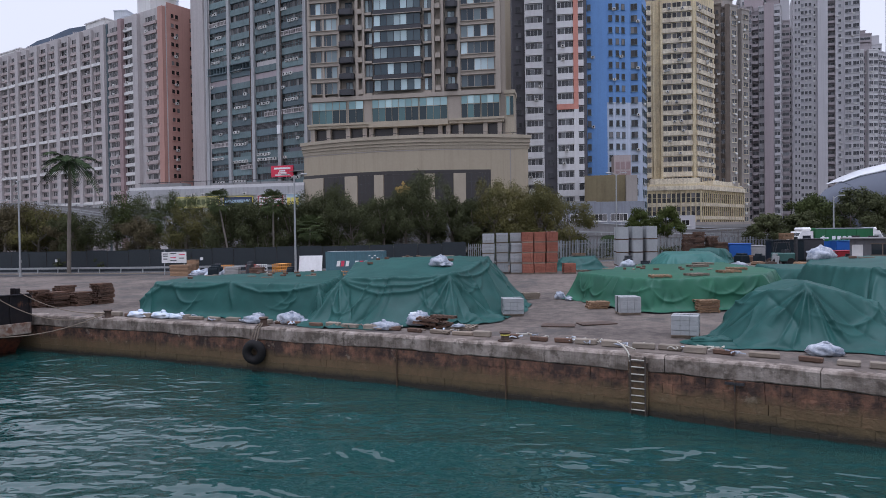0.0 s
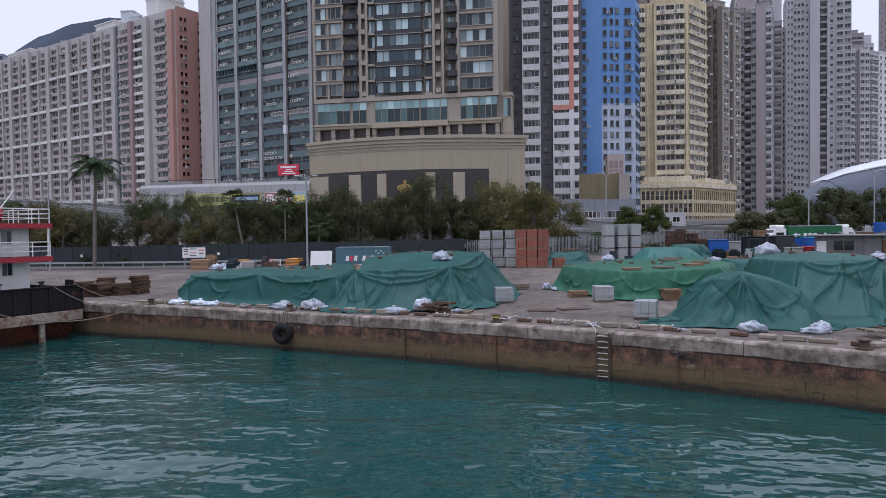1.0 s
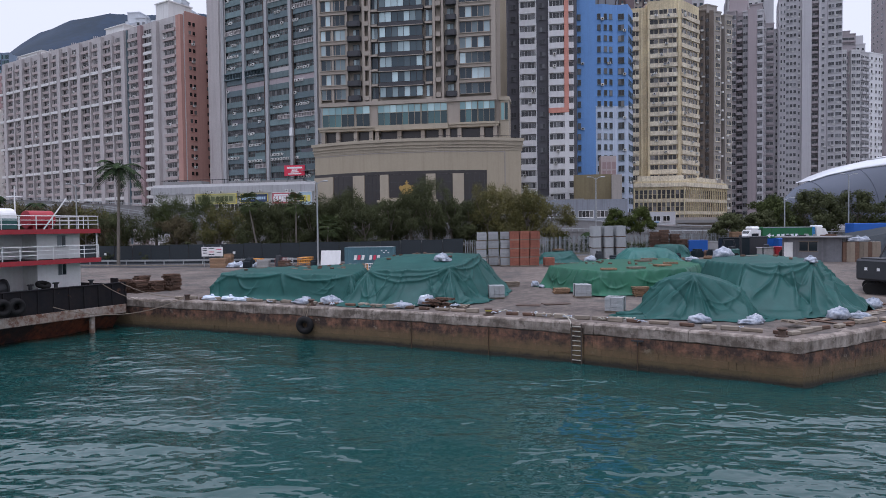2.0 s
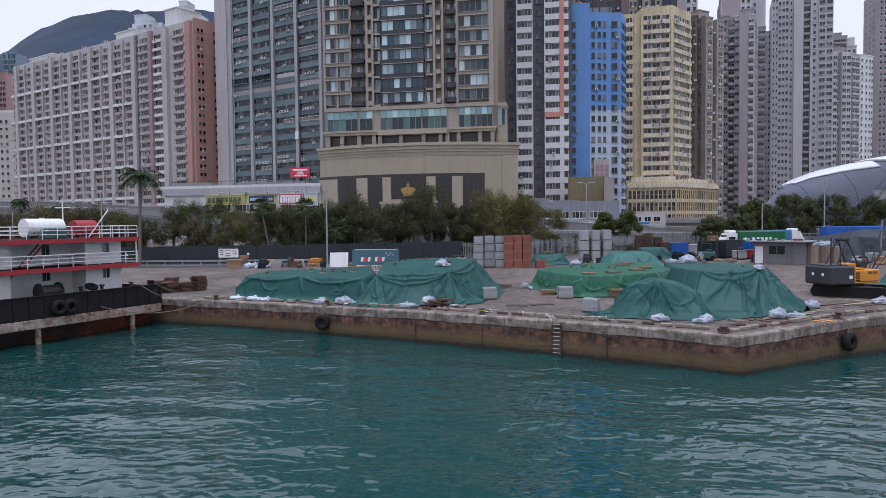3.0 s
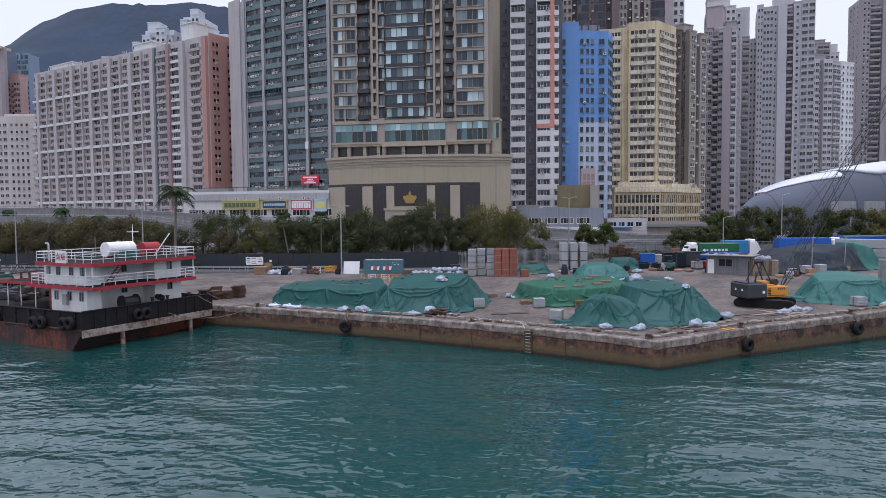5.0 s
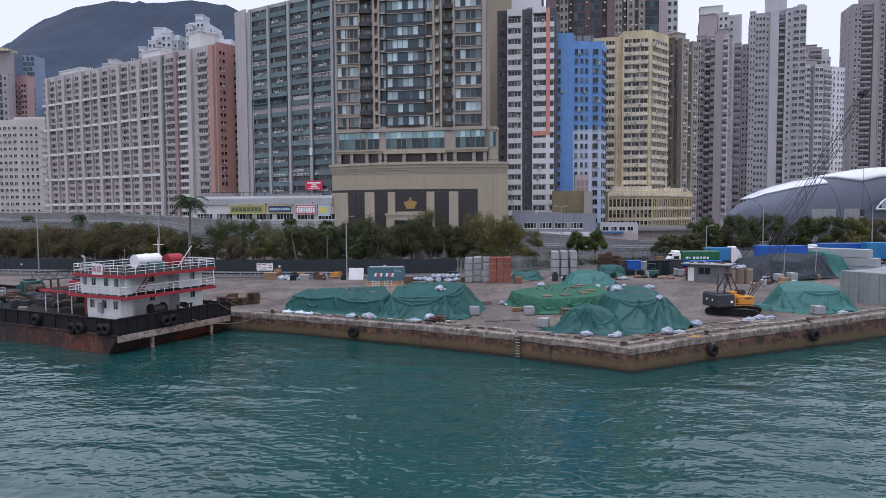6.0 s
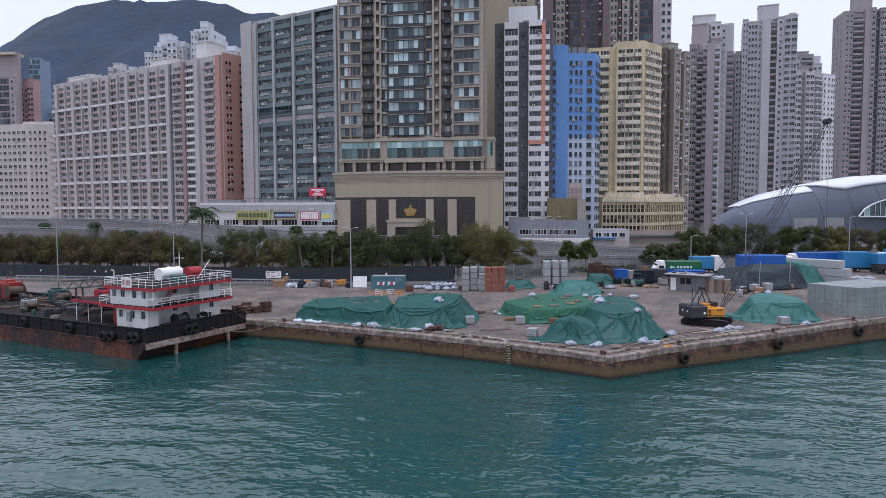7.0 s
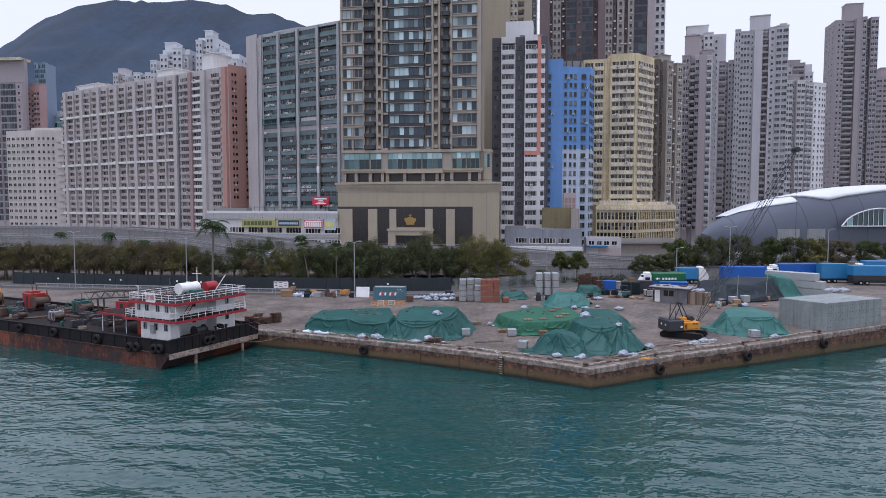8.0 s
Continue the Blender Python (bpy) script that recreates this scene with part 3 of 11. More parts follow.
def yard_z(x, y):
    """The yard falls gently towards both quay edges."""
    d1 = (x - 15.3) * 0.465 + (y - 23.7) * 0.885
    d2 = -(x - 15.3) * 0.492 + (y - 23.6) * 0.87
    return max(0.0, min(1.6, 0.0284 * d1 * (0.55 + 0.45 * max(0.0, min(1.0, d2 / 20)))))


# ---- water, ground, quay ----
def edge_y(x):
    pts = EDGE_W + EDGE_E[1:]
    for (x0, y0), (x1, y1) in zip(pts, pts[1:]):
        if x0 <= x <= x1:
            return y0 + (y1 - y0) * (x - x0) / (x1 - x0)
    return 600.0


def spread(lo, hi, step, far):
    """Even steps from lo to hi, then ever longer ones out to +-far."""
    mid = list(np.arange(lo, hi + step / 2, step))
    out, s = [hi], step
    while out[-1] < far:
        s *= 1.35
        out.append(out[-1] + s)
    low, s = [lo], step
    while low[-1] > -far:
        s *= 1.35
        low.append(low[-1] - s)
    return np.array(low[:0:-1] + mid + out[1:])


def build_water():
    xs, ys = spread(-62, 74, 0.42, 2500), spread(-46, 50, 0.40, 2500)
    X, Y = np.meshgrid(xs, ys)
    Z = np.zeros_like(X)
    rnd = np.random.RandomState(5)
    for i in range(34):
        wl_ = 1.1 * (1.13 ** i) * rnd.uniform(0.9, 1.1)
        if wl_ > 11:
            wl_ = rnd.uniform(1.2, 5.0)
        a = radians(82 + rnd.normal(0, 34))
        amp = 0.0027 * wl_ ** 0.8
        ph = rnd.uniform(0, 6.28)
        w = np.sin(2 * np.pi / wl_ * (X * np.cos(a) + Y * np.sin(a)) + ph + 0.9 * np.sin(0.11 * X + 0.07 * Y * (i % 3) + i))
        Z += amp * (w + 0.3 * w * w)
    fade = np.clip(1 - (np.maximum(np.abs(X - 6) - 68, 0) + np.maximum(np.abs(Y - 2) - 48, 0)) / 40, 0, 1)
    Z = WATER_Z + Z * fade
    n, m = len(xs), len(ys)
    me = bpy.data.meshes.new("water")
    me.vertices.add(n * m)
    me.vertices.foreach_set("co", np.stack([X, Y, Z], -1).astype(np.float32).ravel())
    i = (np.arange(m - 1)[:, None] * n + np.arange(n - 1)[None, :]).ravel()
    quads = np.stack([i, i + 1, i + n + 1, i + n], -1)
    me.loops.add(quads.size)
    me.loops.foreach_set("vertex_index", quads.ravel())
    me.polygons.add(len(quads))
    me.polygons.foreach_set("loop_start", np.arange(0, quads.size, 4))
    me.polygons.foreach_set("use_smooth", [True] * len(quads))
    me.materials.append(M["water"])
    me.update()
    me.validate()
    return tagged(new("water", me), "rippled teal harbour water below the quay", "water", kind="structure")


build_water()


def build_ground():
    xs = sorted(set(list(np.arange(-60, 80, 2.0)) + [p[0] for p in EDGE_W + EDGE_E] + [-1000, -600, -400, -250, -120, -90, -75, 100, 120, 200, 300, 450, 700, 1000]))
    offs = [0.55, 1.2, 2.5, 4.5, 7, 10, 13, 16, 20, 25, 30, 36, 42, 50, 60, 75, 100, 200, 500, 1200, 2600]
    s = Shape()
    for x in xs:
        y0 = edge_y(x)
        s.v += [(x, y0 + o, yard_z(x, y0 + o) - 0.004) for o in offs]
    k = len(offs)
    for i in range(len(xs) - 1):
        for j in range(k - 1):
            s.f.append((i * k + j, (i + 1) * k + j, (i + 1) * k + j + 1, i * k + j + 1))
            s.mi.append(0)
    return single("ground", s, M["asphalt"], "worn, dusty concrete yard behind the quay", "ground", kind="structure")


build_ground()


def along(line):
    """Points every few decimetres on a plan line with the direction of travel: (x, y, ux, uy, distance)."""
    d = 0.0
    out = []
    for (x0, y0), (x1, y1) in zip(line, line[1:]):
        seg = math.hypot(x1 - x0, y1 - y0)
        out.append((x0, y0, (x1 - x0) / seg, (y1 - y0) / seg, d, seg))
        d += seg
    return out, d


def at_line(line, s):
    segs, total = along(line)
    for x0, y0, ux, uy, d, seg in segs:
        if s <= d + seg:
            return x0 + ux * (s - d), y0 + uy * (s - d), ux, uy
    x0, y0, ux, uy, d, seg = segs[-1]
    return x0 + ux * (s - d), y0 + uy * (s - d), ux, uy


WEST, EAST = EDGE_W[2:], EDGE_E[:6]
LEN_W, LEN_E = along(WEST)[1], along(EAST)[1]

quay = thing("quay_wall", "stone quay wall with a worn concrete coping, brown and stained above the tide", "quay wall", kind="structure")


def quay_core():
    s = Shape()
    pts = EDGE_W + EDGE_E[1:]
    for (x0, y0), (x1, y1) in zip(pts, pts[1:]):
        L_ = math.hypot(x1 - x0, y1 - y0)
        nx, ny = -(y1 - y0) / L_, (x1 - x0) / L_
        a0, a1 = yard_z(x0, y0), yard_z(x1, y1)
        i, o = 0.95, 0.16
        vs = [(x0 + nx * o, y0 + ny * o, -6), (x1 + nx * o, y1 + ny * o, -6), (x1 + nx * o, y1 + ny * o, a1 - 0.6), (x0 + nx * o, y0 + ny * o, a0 - 0.6),
              (x0 + nx * i, y0 + ny * i, a0 - 0.6), (x1 + nx * i, y1 + ny * i, a1 - 0.6)]
        s.add(vs, [(0, 1, 2, 3), (3, 2, 5, 4)])
    return part("core", s, M["joint"], quay)


quay_core()


def coping(line, total, seed):
    """Cast coping lengths with rounded, chipped noses; a thin gap between them."""
    rnd = random.Random(seed)
    s = 0.0
    while s < total - 0.5:
        ln = min(rnd.uniform(4.2, 6.2), total - s)
        if total - s - ln < 2:
            ln = total - s
        sh = Shape()
        prof = [(0.10, -0.72), (0.012, -0.66), (0.0, -0.12), (0.05, -0.035), (0.14, 0.0), (0.95, 0.0), (0.95, -0.72)]
        m = max(4, int(ln / 0.5))
        for i in range(m + 1):
            q = s + ln * i / m + (0.015 if i == 0 else -0.015 if i == m else 0)
            x, y, ux, uy = at_line(line, q)
            nx, ny = -uy, ux
            z = yard_z(x, y)
            for a, h in prof:
                j = (noise.noise((x * 1.3, y * 1.3, h * 3 + a * 4)) * 0.045) if a < 0.5 and h > -0.7 else 0
                hj = noise.noise((x * 0.9, y * 0.9, 7 + a)) * 0.025 if h > -0.5 else (noise.noise((x * 0.5, y * 0.5, 3)) * 0.10 + noise.noise((x * 1.9, y * 1.9, 5)) * 0.06) if h < -0.6 else 0
                sh.v.append((x + nx * (a + j), y + ny * (a + j), z + h + hj))
        k = len(prof)
        for i in range(m):
            for j in range(k):
                sh.f.append((i * k + j, (i + 1) * k + j, (i + 1) * k + (j + 1) % k, i * k + (j + 1) % k))
                sh.mi.append(0)
        sh.f += [tuple(range(k)), tuple(range(m * k + k - 1, m * k - 1, -1))]
        sh.mi += [0, 0]
        part("coping_stone", sh, M["coping"], quay)
        s += ln


coping(WEST, LEN_W, 3)
coping(EAST, LEN_E, 4)


# ---- buildings: shared pieces ----
class Face:
    """A wall plane from a to b, left to right as seen from outside."""

    def __init__(self, a, b):
        self.a, self.b = Vector(a).to_2d(), Vector(b).to_2d()
        self.u = (self.b - self.a).normalized()
        self.n = Vector((self.u.y, -self.u.x))
        self.len = (self.b - self.a).length
        self.turn = math.atan2(self.u.y, self.u.x)

    def at(self, s, z, out=0.0):
        p = self.a + self.u * s + self.n * out
        return (p.x, p.y, z)

    def slab(self, sh, s0, s1, z0, z1, out, back=0.0):
        """A block on the wall from s0 to s1, standing out by out and reaching back by back."""
        p = [self.a + self.u * s + self.n * o for s, o in ((s0, out), (s1, out), (s1, -back), (s0, -back))]
        return sh.prism([(q.x, q.y) for q in p], z0, z1)


WINDOWS = {}
PANES = {}


def window_data(key, w, h, cols, glass, frame, deep=0.1, sill=True, rows=1, bar=0.07):
    """A framed window facing -y, its foot at the origin: panes, frame, mullions and sill."""
    if key in WINDOWS:
        return WINDOWS[key]
    s = Shape()
    s.slot(0)
    for i in range(cols):
        for j in range(rows):
            x0, x1 = -w / 2 + w * i / cols, -w / 2 + w * (i + 1) / cols
            z0, z1 = h * j / rows, h * (j + 1) / rows
            s.add([(x0, -0.03, z0), (x1, -0.03, z0), (x1, -0.03, z1), (x0, -0.03, z1)], [(0, 1, 2, 3)])
    s.slot(1)
    for i in range(cols + 1):
        x = -w / 2 + w * i / cols
        s.box(x - bar / 2, -deep, 0, x + bar / 2, 0, h)
    for j in range(rows + 1):
        z = h * j / rows
        s.box(-w / 2, -deep + 0.004, z - bar / 2, w / 2, 0, z + bar / 2)
    if sill:
        s.box(-w / 2 - 0.08, -deep - 0.12, -0.16, w / 2 + 0.08, 0, -0.05)
    WINDOWS[key] = s.data("window_" + key, [M[glass], M[frame]])
    fr = Shape()
    k = 4 * cols * rows
    fr.v, fr.f, fr.mi = s.v[k:], [tuple(i - k for i in q) for q in s.f[cols * rows:]], [0] * (len(s.f) - cols * rows)
    pw, ph = w / cols, h / rows
    pane = Shape().add([(-pw / 2, -0.03, 0), (pw / 2, -0.03, 0), (pw / 2, -0.03, ph), (-pw / 2, -0.03, ph)], [(0, 1, 2, 3)])
    PANES[WINDOWS[key].name] = (fr, pane, M[glass], M[frame], [(-w / 2 + pw * (i + 0.5), 0, ph * j) for i in range(cols) for j in range(rows)], [])
    return WINDOWS[key]


def put_split_windows(building, spots):
    """Windows as parts with each pane a sub-part."""
    for d, p, t in spots:
        fr, pane, mg, mf, offs, made = PANES[d.name]
        if not made:
            made += [fr.data("window_frame", mf), pane.data("pane", mg)]
        w = piece("window", made[0], building, p, t)
        for o in offs:
            piece("pane", made[1], w, o)


def put_windows(building, spots, name="window", most=200, stuff="glazing"):
    """Windows as parts, (data, place, turn) each; past the limit they are joined into one part."""
    for d, p, t in spots[:most]:
        piece(name, d, building, p, t)
    rest = spots[most:]
    if rest:
        groups = {}
        for d, p, t in rest:
            groups.setdefault(d.name, []).append((d, p, t))
        for items in groups.values():
            d = items[0][0]
            base = [v.co.copy() for v in d.vertices]
            polys = [tuple(p.vertices) for p in d.polygons]
            idx = [p.material_index for p in d.polygons]
            s = Shape()
            for _, p, t in items:
                c, sn = math.cos(t), math.sin(t)
                b = len(s.v)
                s.v.extend([(p[0] + v.x * c - v.y * sn, p[1] + v.x * sn + v.y * c, p[2] + v.z) for v in base])
                s.f.extend([tuple(q + b for q in f) for f in polys])
                s.mi.extend(idx)
            part(stuff, s, list(d.materials), building, kind="stuff")


def ac_data():
    if "ac" not in WINDOWS:
        s = Shape().slot(0)
        s.bevel_box(-0.42, -0.55, 0, 0.42, 0, 0.6, 0.04)
        s.slot(1).cyl((0, -0.552, 0.3), (0, -0.57, 0.3), 0.2, n=8)
        s.slot(0).box(-0.4, -0.5, -0.06, 0.4, 0, -0.01)
        WINDOWS["ac"] = s.data("air_conditioner", [M["ac"], M["hole"]])
    return WINDOWS["ac"]


def put_acs(building, face, spots, out=0.05):
    for s, z in spots:
        piece("air_conditioner", ac_data(), building, face.at(s, z, out), face.turn)


def mass(building, pts, z0, z1, material, name="wall"):
    """The body of a block: its own walls with a parapet above the roof deck."""
    s = Shape().prism(pts, z0, z1)
    w = part(name, s, material, building)
    r = Shape()
    c = Vector((sum(p[0] for p in pts) / len(pts), sum(p[1] for p in pts) / len(pts)))
    inner = [tuple(c + (Vector(p) - c) * 0.97) for p in pts]
    n = len(pts)
    vs = [(*p, z1) for p in pts] + [(*p, z1 + 0.9) for p in pts] + [(*p, z1 + 0.9) for p in inner] + [(*p, z1) for p in inner]
    fs = []
    for i in range(n):
        j = (i + 1) % n
        fs += [(i, j, n + j, n + i), (n + i, n + j, 2 * n + j, 2 * n + i), (2 * n + i, 2 * n + j, 3 * n + j, 3 * n + i)]
    r.add(vs, fs)
    part("parapet", r, material, building)
    return w


def rect(face, depth):
    a, b = face.a, face.b
    n = face.n * -depth
    return [tuple(a), tuple(b), tuple(b + n), tuple(a + n)]


rb = random.Random(11)
BASE = 1.6


# -- long public-housing slab with a salmon end wall --
def pink_block():
    b = thing("housing_block", "long pale housing slab with white bands and a salmon-pink end wall", "apartment building")
    f = Face((-174.5, 227.6), (-83.8, 176.6))
    side = Face((-83.8, 176.6), (-76.5, 188.5))
    top, pitch, n = 65.4, 2.47, 22
    mass(b, [tuple(f.a), tuple(f.b), tuple(side.b), (side.b.x - 88, side.b.y + 50)], BASE, top, M["pale_wall"])
    spots, acs = [], []
    win = window_data("pink", 3.7, 1.35, 4, "glass_warm", "pale_wall", 0.08, True)
    win2 = window_data("pinkb", 4.3, 1.35, 4, "glass_warm", "pale_wall", 0.08, True)
    small = window_data("pinks", 0.9, 1.1, 1, "glass_warm", "pink_wall", 0.08, True)
    z_of = lambda k: top - 2.3 - pitch * k
    # fat pillars each 12.1 m, thin ones between
    piers = []
    for k in range(7):
        s0 = 3.2 + 12.1 * k
        sh = Shape()
        f.slab(sh, s0 - 0.95, s0 + 0.95, BASE, top + 0.4, 1.0)
        part("pillar", sh, M["pale_wall"], b)
        if k < 6:
            sh = Shape()
            f.slab(sh, s0 + 5.7, s0 + 6.4, BASE, top, 0.8)
            part("pillar", sh, M["pale_wall"], b)
            bays = (s0 + 3.3, s0 + 9.2)
        else:
            bays = ()
        for c in bays:
            piers.append((c, win, "cream_wall"))
    piers.insert(0, (0.9, window_data("pinke", 2.2, 1.35, 2, "glass_warm", "pale_wall", 0.08, True), "cream_wall"))
    # the last bays towards the salmon end
    for s0, s1, m in ((75.9, 77.4, "slate_panel"), (83.6, 85.2, "mauve"), (90.4, 92.6, "pale_wall"), (101.6, 103.6, "pink_wall")):
        sh = Shape()
        f.slab(sh, s0, s1, BASE, top + 0.5, 0.25 if m == "slate_panel" else 1.0)
        part("pillar", sh, M[m], b)
    for c, d in ((80.5, win2), (87.8, win2), (97.3, win2)):
        piers.append((c, d, "pinkish" if c < 82 else "white_band" if c < 90 else "pinkish"))
    # spandrel strip below each row of windows, white on every fourth floor
    for c, d, m in piers:
        w = 5.0 if d is not win2 else 5.6
        if c < 1:
            w = 2.6
        for k in range(n):
            white = (k % 4 == 3) and c < 78
            z = z_of(k)
            sh = Shape()
            f.slab(sh.slot(1 if white else 0), c - w / 2, c + w / 2, z - 0.98, z - 0.12, 0.42 if not white else 0.9)
            spots.append((d, f.at(c, z, 0.02), f.turn))
            if rb.random() < 0.28:
                acs.append((c + rb.uniform(-1.9, 1.9), z - 0.35))
            part("spandrel", sh, [M["pinkish"] if m == "cream_wall" else M[m], M["white_band"]], b)
    sh = Shape()
    side.slab(sh, 0, side.len, BASE, top + 1.5, 0.12)
    part("end_wall", sh, M["pink_wall"], b)
    for k in range(n - 4):
        for c in (1.6, 2.9, 7.2):
            spots.append((small, side.at(c, z_of(k), 0.14), side.turn))
        if rb.random() < 0.4:
            piece("air_conditioner", ac_data(), b, side.at(rb.choice((2.4, 7.6)), z_of(k) - 0.4, 0.15), side.turn)
    spots.sort(key=lambda q: q[1][1])
    put_windows(b, spots)
    put_acs(b, f, acs)
    for s0, w, h in ((14, 16, 3.2), (66, 10, 4.0), (90, 6, 7)):
        p = Vector(f.at(s0, 0, -7))
        sh = Shape().obox((p.x, p.y), tuple(f.u), w, 8, top, top + h)
        sh.obox((p.x, p.y), tuple(f.u), w + 0.6, 8.6, top + h, top + h + 0.3)
        part("roof_room", sh, M["white_band"], b)
    for s0 in (8, 22, 30, 44, 57):
        p = f.at(s0, top, -2)
        sh = Shape()
        for d in (-0.6, 0, 0.6):
            sh.cyl((p[0] + d, p[1], top), (p[0] + d, p[1], top + 2.4), 0.14, n=6)
        part("vent_pipes", sh, M["pale_wall"], b)


pink_block()


# -- cream housing block at the far left --
def cream_block():
    b = thing("apartment_block", "cream apartment block with rows of small dark windows", "apartment building")
    f = Face((-213, 246), (-197, 243))
    g = Face((-197, 243), (-184, 244))
    top = 51.5
    mass(b, [tuple(f.a), tuple(f.b), tuple(g.b), (-182, 262), (-213, 264)], BASE, top, M["cream_wall"])
    w = window_data("cream", 1.7, 1.3, 2, "glass_warm", "cream_wall", 0.08)
    w2 = window_data("creams", 1.0, 1.2, 1, "glass_warm", "cream_wall", 0.08)
    spots = []
    for k in range(14):
        z = top - 3.4 - 2.95 * k
        for i in range(6):
            spots.append((w, f.at(1.4 + i * 2.6, z, 0.02), f.turn))
        for i in range(4):
            spots.append((w2, g.at(1.3 + i * 2.1, z, 0.02), g.turn))
        sh = Shape()
        g.slab(sh, 9.6, 12.8, z - 0.9, z + 0.2, 0.5)
        part("balcony", sh, M["cream_wall"], b)
        if k % 2:
            put_acs(b, f, [(rb.uniform(1, 14), z - 0.5)])
    put_windows(b, spots)
    sh = Shape().obox((-196, 253), (1, 0), 14, 8, top, top + 2.6)
    part("roof_room", sh, M["cream_wall"], b)


cream_block()


# -- grey industrial building --
def grey_block():
    b = thing("industrial_building", "tall grey industrial building with stained panels and pillars", "industrial building")
    f = Face((-70.5, 170.5), (-37.5, 152.4))
    side = Face((-77.6, 178.2), (-72.8, 174.4))
    top = 74.0
    mass(b, [tuple(side.a), tuple(side.b), (-71.4, 172.6), tuple(f.a), tuple(f.b), (-24, 170), (-60, 200)], BASE, top, M["grey_wall"])
    sh = Shape()
    side.slab(sh, 0, side.len, BASE, top + 2.2, 0.4)
    part("stair_tower", sh, M["pale_wall"], b)
    pillars = [0.6, 8.5, 16.9, 25.4, 33.8]
    for s0 in pillars:
        sh = Shape()
        f.slab(sh, s0 - 0.48, s0 + 0.48, BASE, top + 0.6, 0.75)
        part("pillar", sh, M["grey_wall"], b)
    spots = []
    rnd = random.Random(4)
    pitch = 2.98
    for k in range(-9, 15):
        zc = 31.4 + pitch * k
        z = zc - 0.72
        if k == 0:
            # blind storey of dark louvres
            sh = Shape()
            for q in range(5):
                f.slab(sh, 1.2, 33.2, z + 0.02 + q * 0.29, z + 0.2 + q * 0.29, 0.1 + 0.02 * (q % 2))
            part("louvre", sh, M["bronze"], b, kind="stuff")
        for i, (a, c) in enumerate(zip(pillars, pillars[1:])):
            w = c - a - 1.2
            if k != 0:
                dark = k in (3, 9) or rnd.random() < 0.12
                d = window_data("grey%d%s" % (round(w * 10), "d" if dark else ""), w, 1.45, max(4, int(w / 0.8)), "glass_warm", "slate_panel" if dark else "grey_green", 0.09, False, rows=1 if dark else 2, bar=0.06)
                spots.append((d, f.at((a + c) / 2, z, 0.02), f.turn))
            sh = Shape()
            f.slab(sh, a + 0.61, c - 0.61, z - 1.52, z - 0.04, 0.35)
            part("panel", sh, M["slate_panel"] if rnd.random() < 0.35 else M["grey_green"], b)
            # air conditioners in runs under the windows
            run = rnd.choice((0, 0, 0, 1, 1, 2, 3, 4))
            if k == -3:
                run = (0, 5, 6, 1)[i]
            s0 = rnd.uniform(a + 1.2, max(a + 1.3, c - 1.4 - run * 1.1))
            put_acs(b, f, [(s0 + q * 1.1, z + 1.15 - 1.45 if k != -3 else z + 1.5) for q in range(run)])
            if k == 0:
                continue
            bars = (k == 1 and i in (2, 3)) or (k == -3 and i == 1) or rnd.random() < 0.15
            if bars:
                a1, c1 = a + 0.7 + w * rnd.choice((0, 0, 0.4)), c - 0.7
                sh = Shape()
                n_ = int((c1 - a1) / 0.5)
                for q in range(n_ + 1):
                    x = a1 + (c1 - a1) * q / n_
                    f.slab(sh, x - 0.08, x + 0.08, z - 0.1, z + 0.75, 0.5)
                f.slab(sh, a1, c1, z + 0.75, z + 0.9, 0.52)
                f.slab(sh, a1, c1, z - 0.22, z - 0.08, 0.52)
                part("balustrade", sh, M["pale_wall"], b, kind="stuff")
            elif k in (4, -2) or rnd.random() < 0.12:
                f.slab(sh := Shape(), a + 0.65 + (0 if k == 4 else w * rnd.uniform(0, 0.4)), c - 0.65, z - 0.02, z + (1.35 if k == 4 else rnd.uniform(0.6, 1.3)), 0.16)
                part("infill", sh, M["mauve_strip"] if k == 4 else M[rnd.choice(("pale_wall", "slate_panel", "tower_grey", "grey_green"))], b)
            elif k == 5 and i in (0, 1, 2):
                sh = Shape()
                f.slab(sh, a + 0.61, c - 0.61, z + 1.4, z + 1.62, 1.0)
                f.slab(sh, a + 0.61, c - 0.61, z - 0.2, z, 1.0)
                for q in range(7):
                    x = a + 0.75 + (w - 0.3) * q / 6
                    f.slab(sh, x - 0.06, x + 0.06, z, z + 1.4, 0.95)
                part("balcony_cage", sh, M["slate_panel"], b, kind="stuff")
            elif rnd.random() < 0.06:
                f.slab(sh := Shape(), a + 0.7, c - 0.7, z + 1.3, z + 1.42, 1.0)
                part("canopy", sh, M["roof_grey"], b)
    # hanging white notice board
    sh = f.slab(Shape(), 25.0, 26.0, 29.0, 31.0, 1.0)
    part("notice_board", sh, M["tower_white"], b)
    put_windows(b, spots)
    # drain pipes
    for s0 in (-0.6, -0.15, 1.5, 16.0, 26.3):
        sh = Shape().cyl(f.at(s0, BASE, 0.5), f.at(s0, top, 0.5), 0.12, n=6)
        part("drain_pipe", sh, M["iron"] if s0 > 10 else M["pale_wall"], b)
    sh = Shape()
    f.slab(sh, 2, 14, top, top + 2.6, -4, 10)
    part("roof_room", sh, M["grey_wall"], b)
    # red sign board on a frame
    p = Face((-50.2, 156.6), (-44.8, 155.8))
    sh = Shape()
    p.slab(sh, 0, 5.45, 18.9, 21.5, 0.12, 0.12)
    sg = single("sign_board", sh, M["sign_red"], "red rectangular sign board with white lines of writing", "sign")
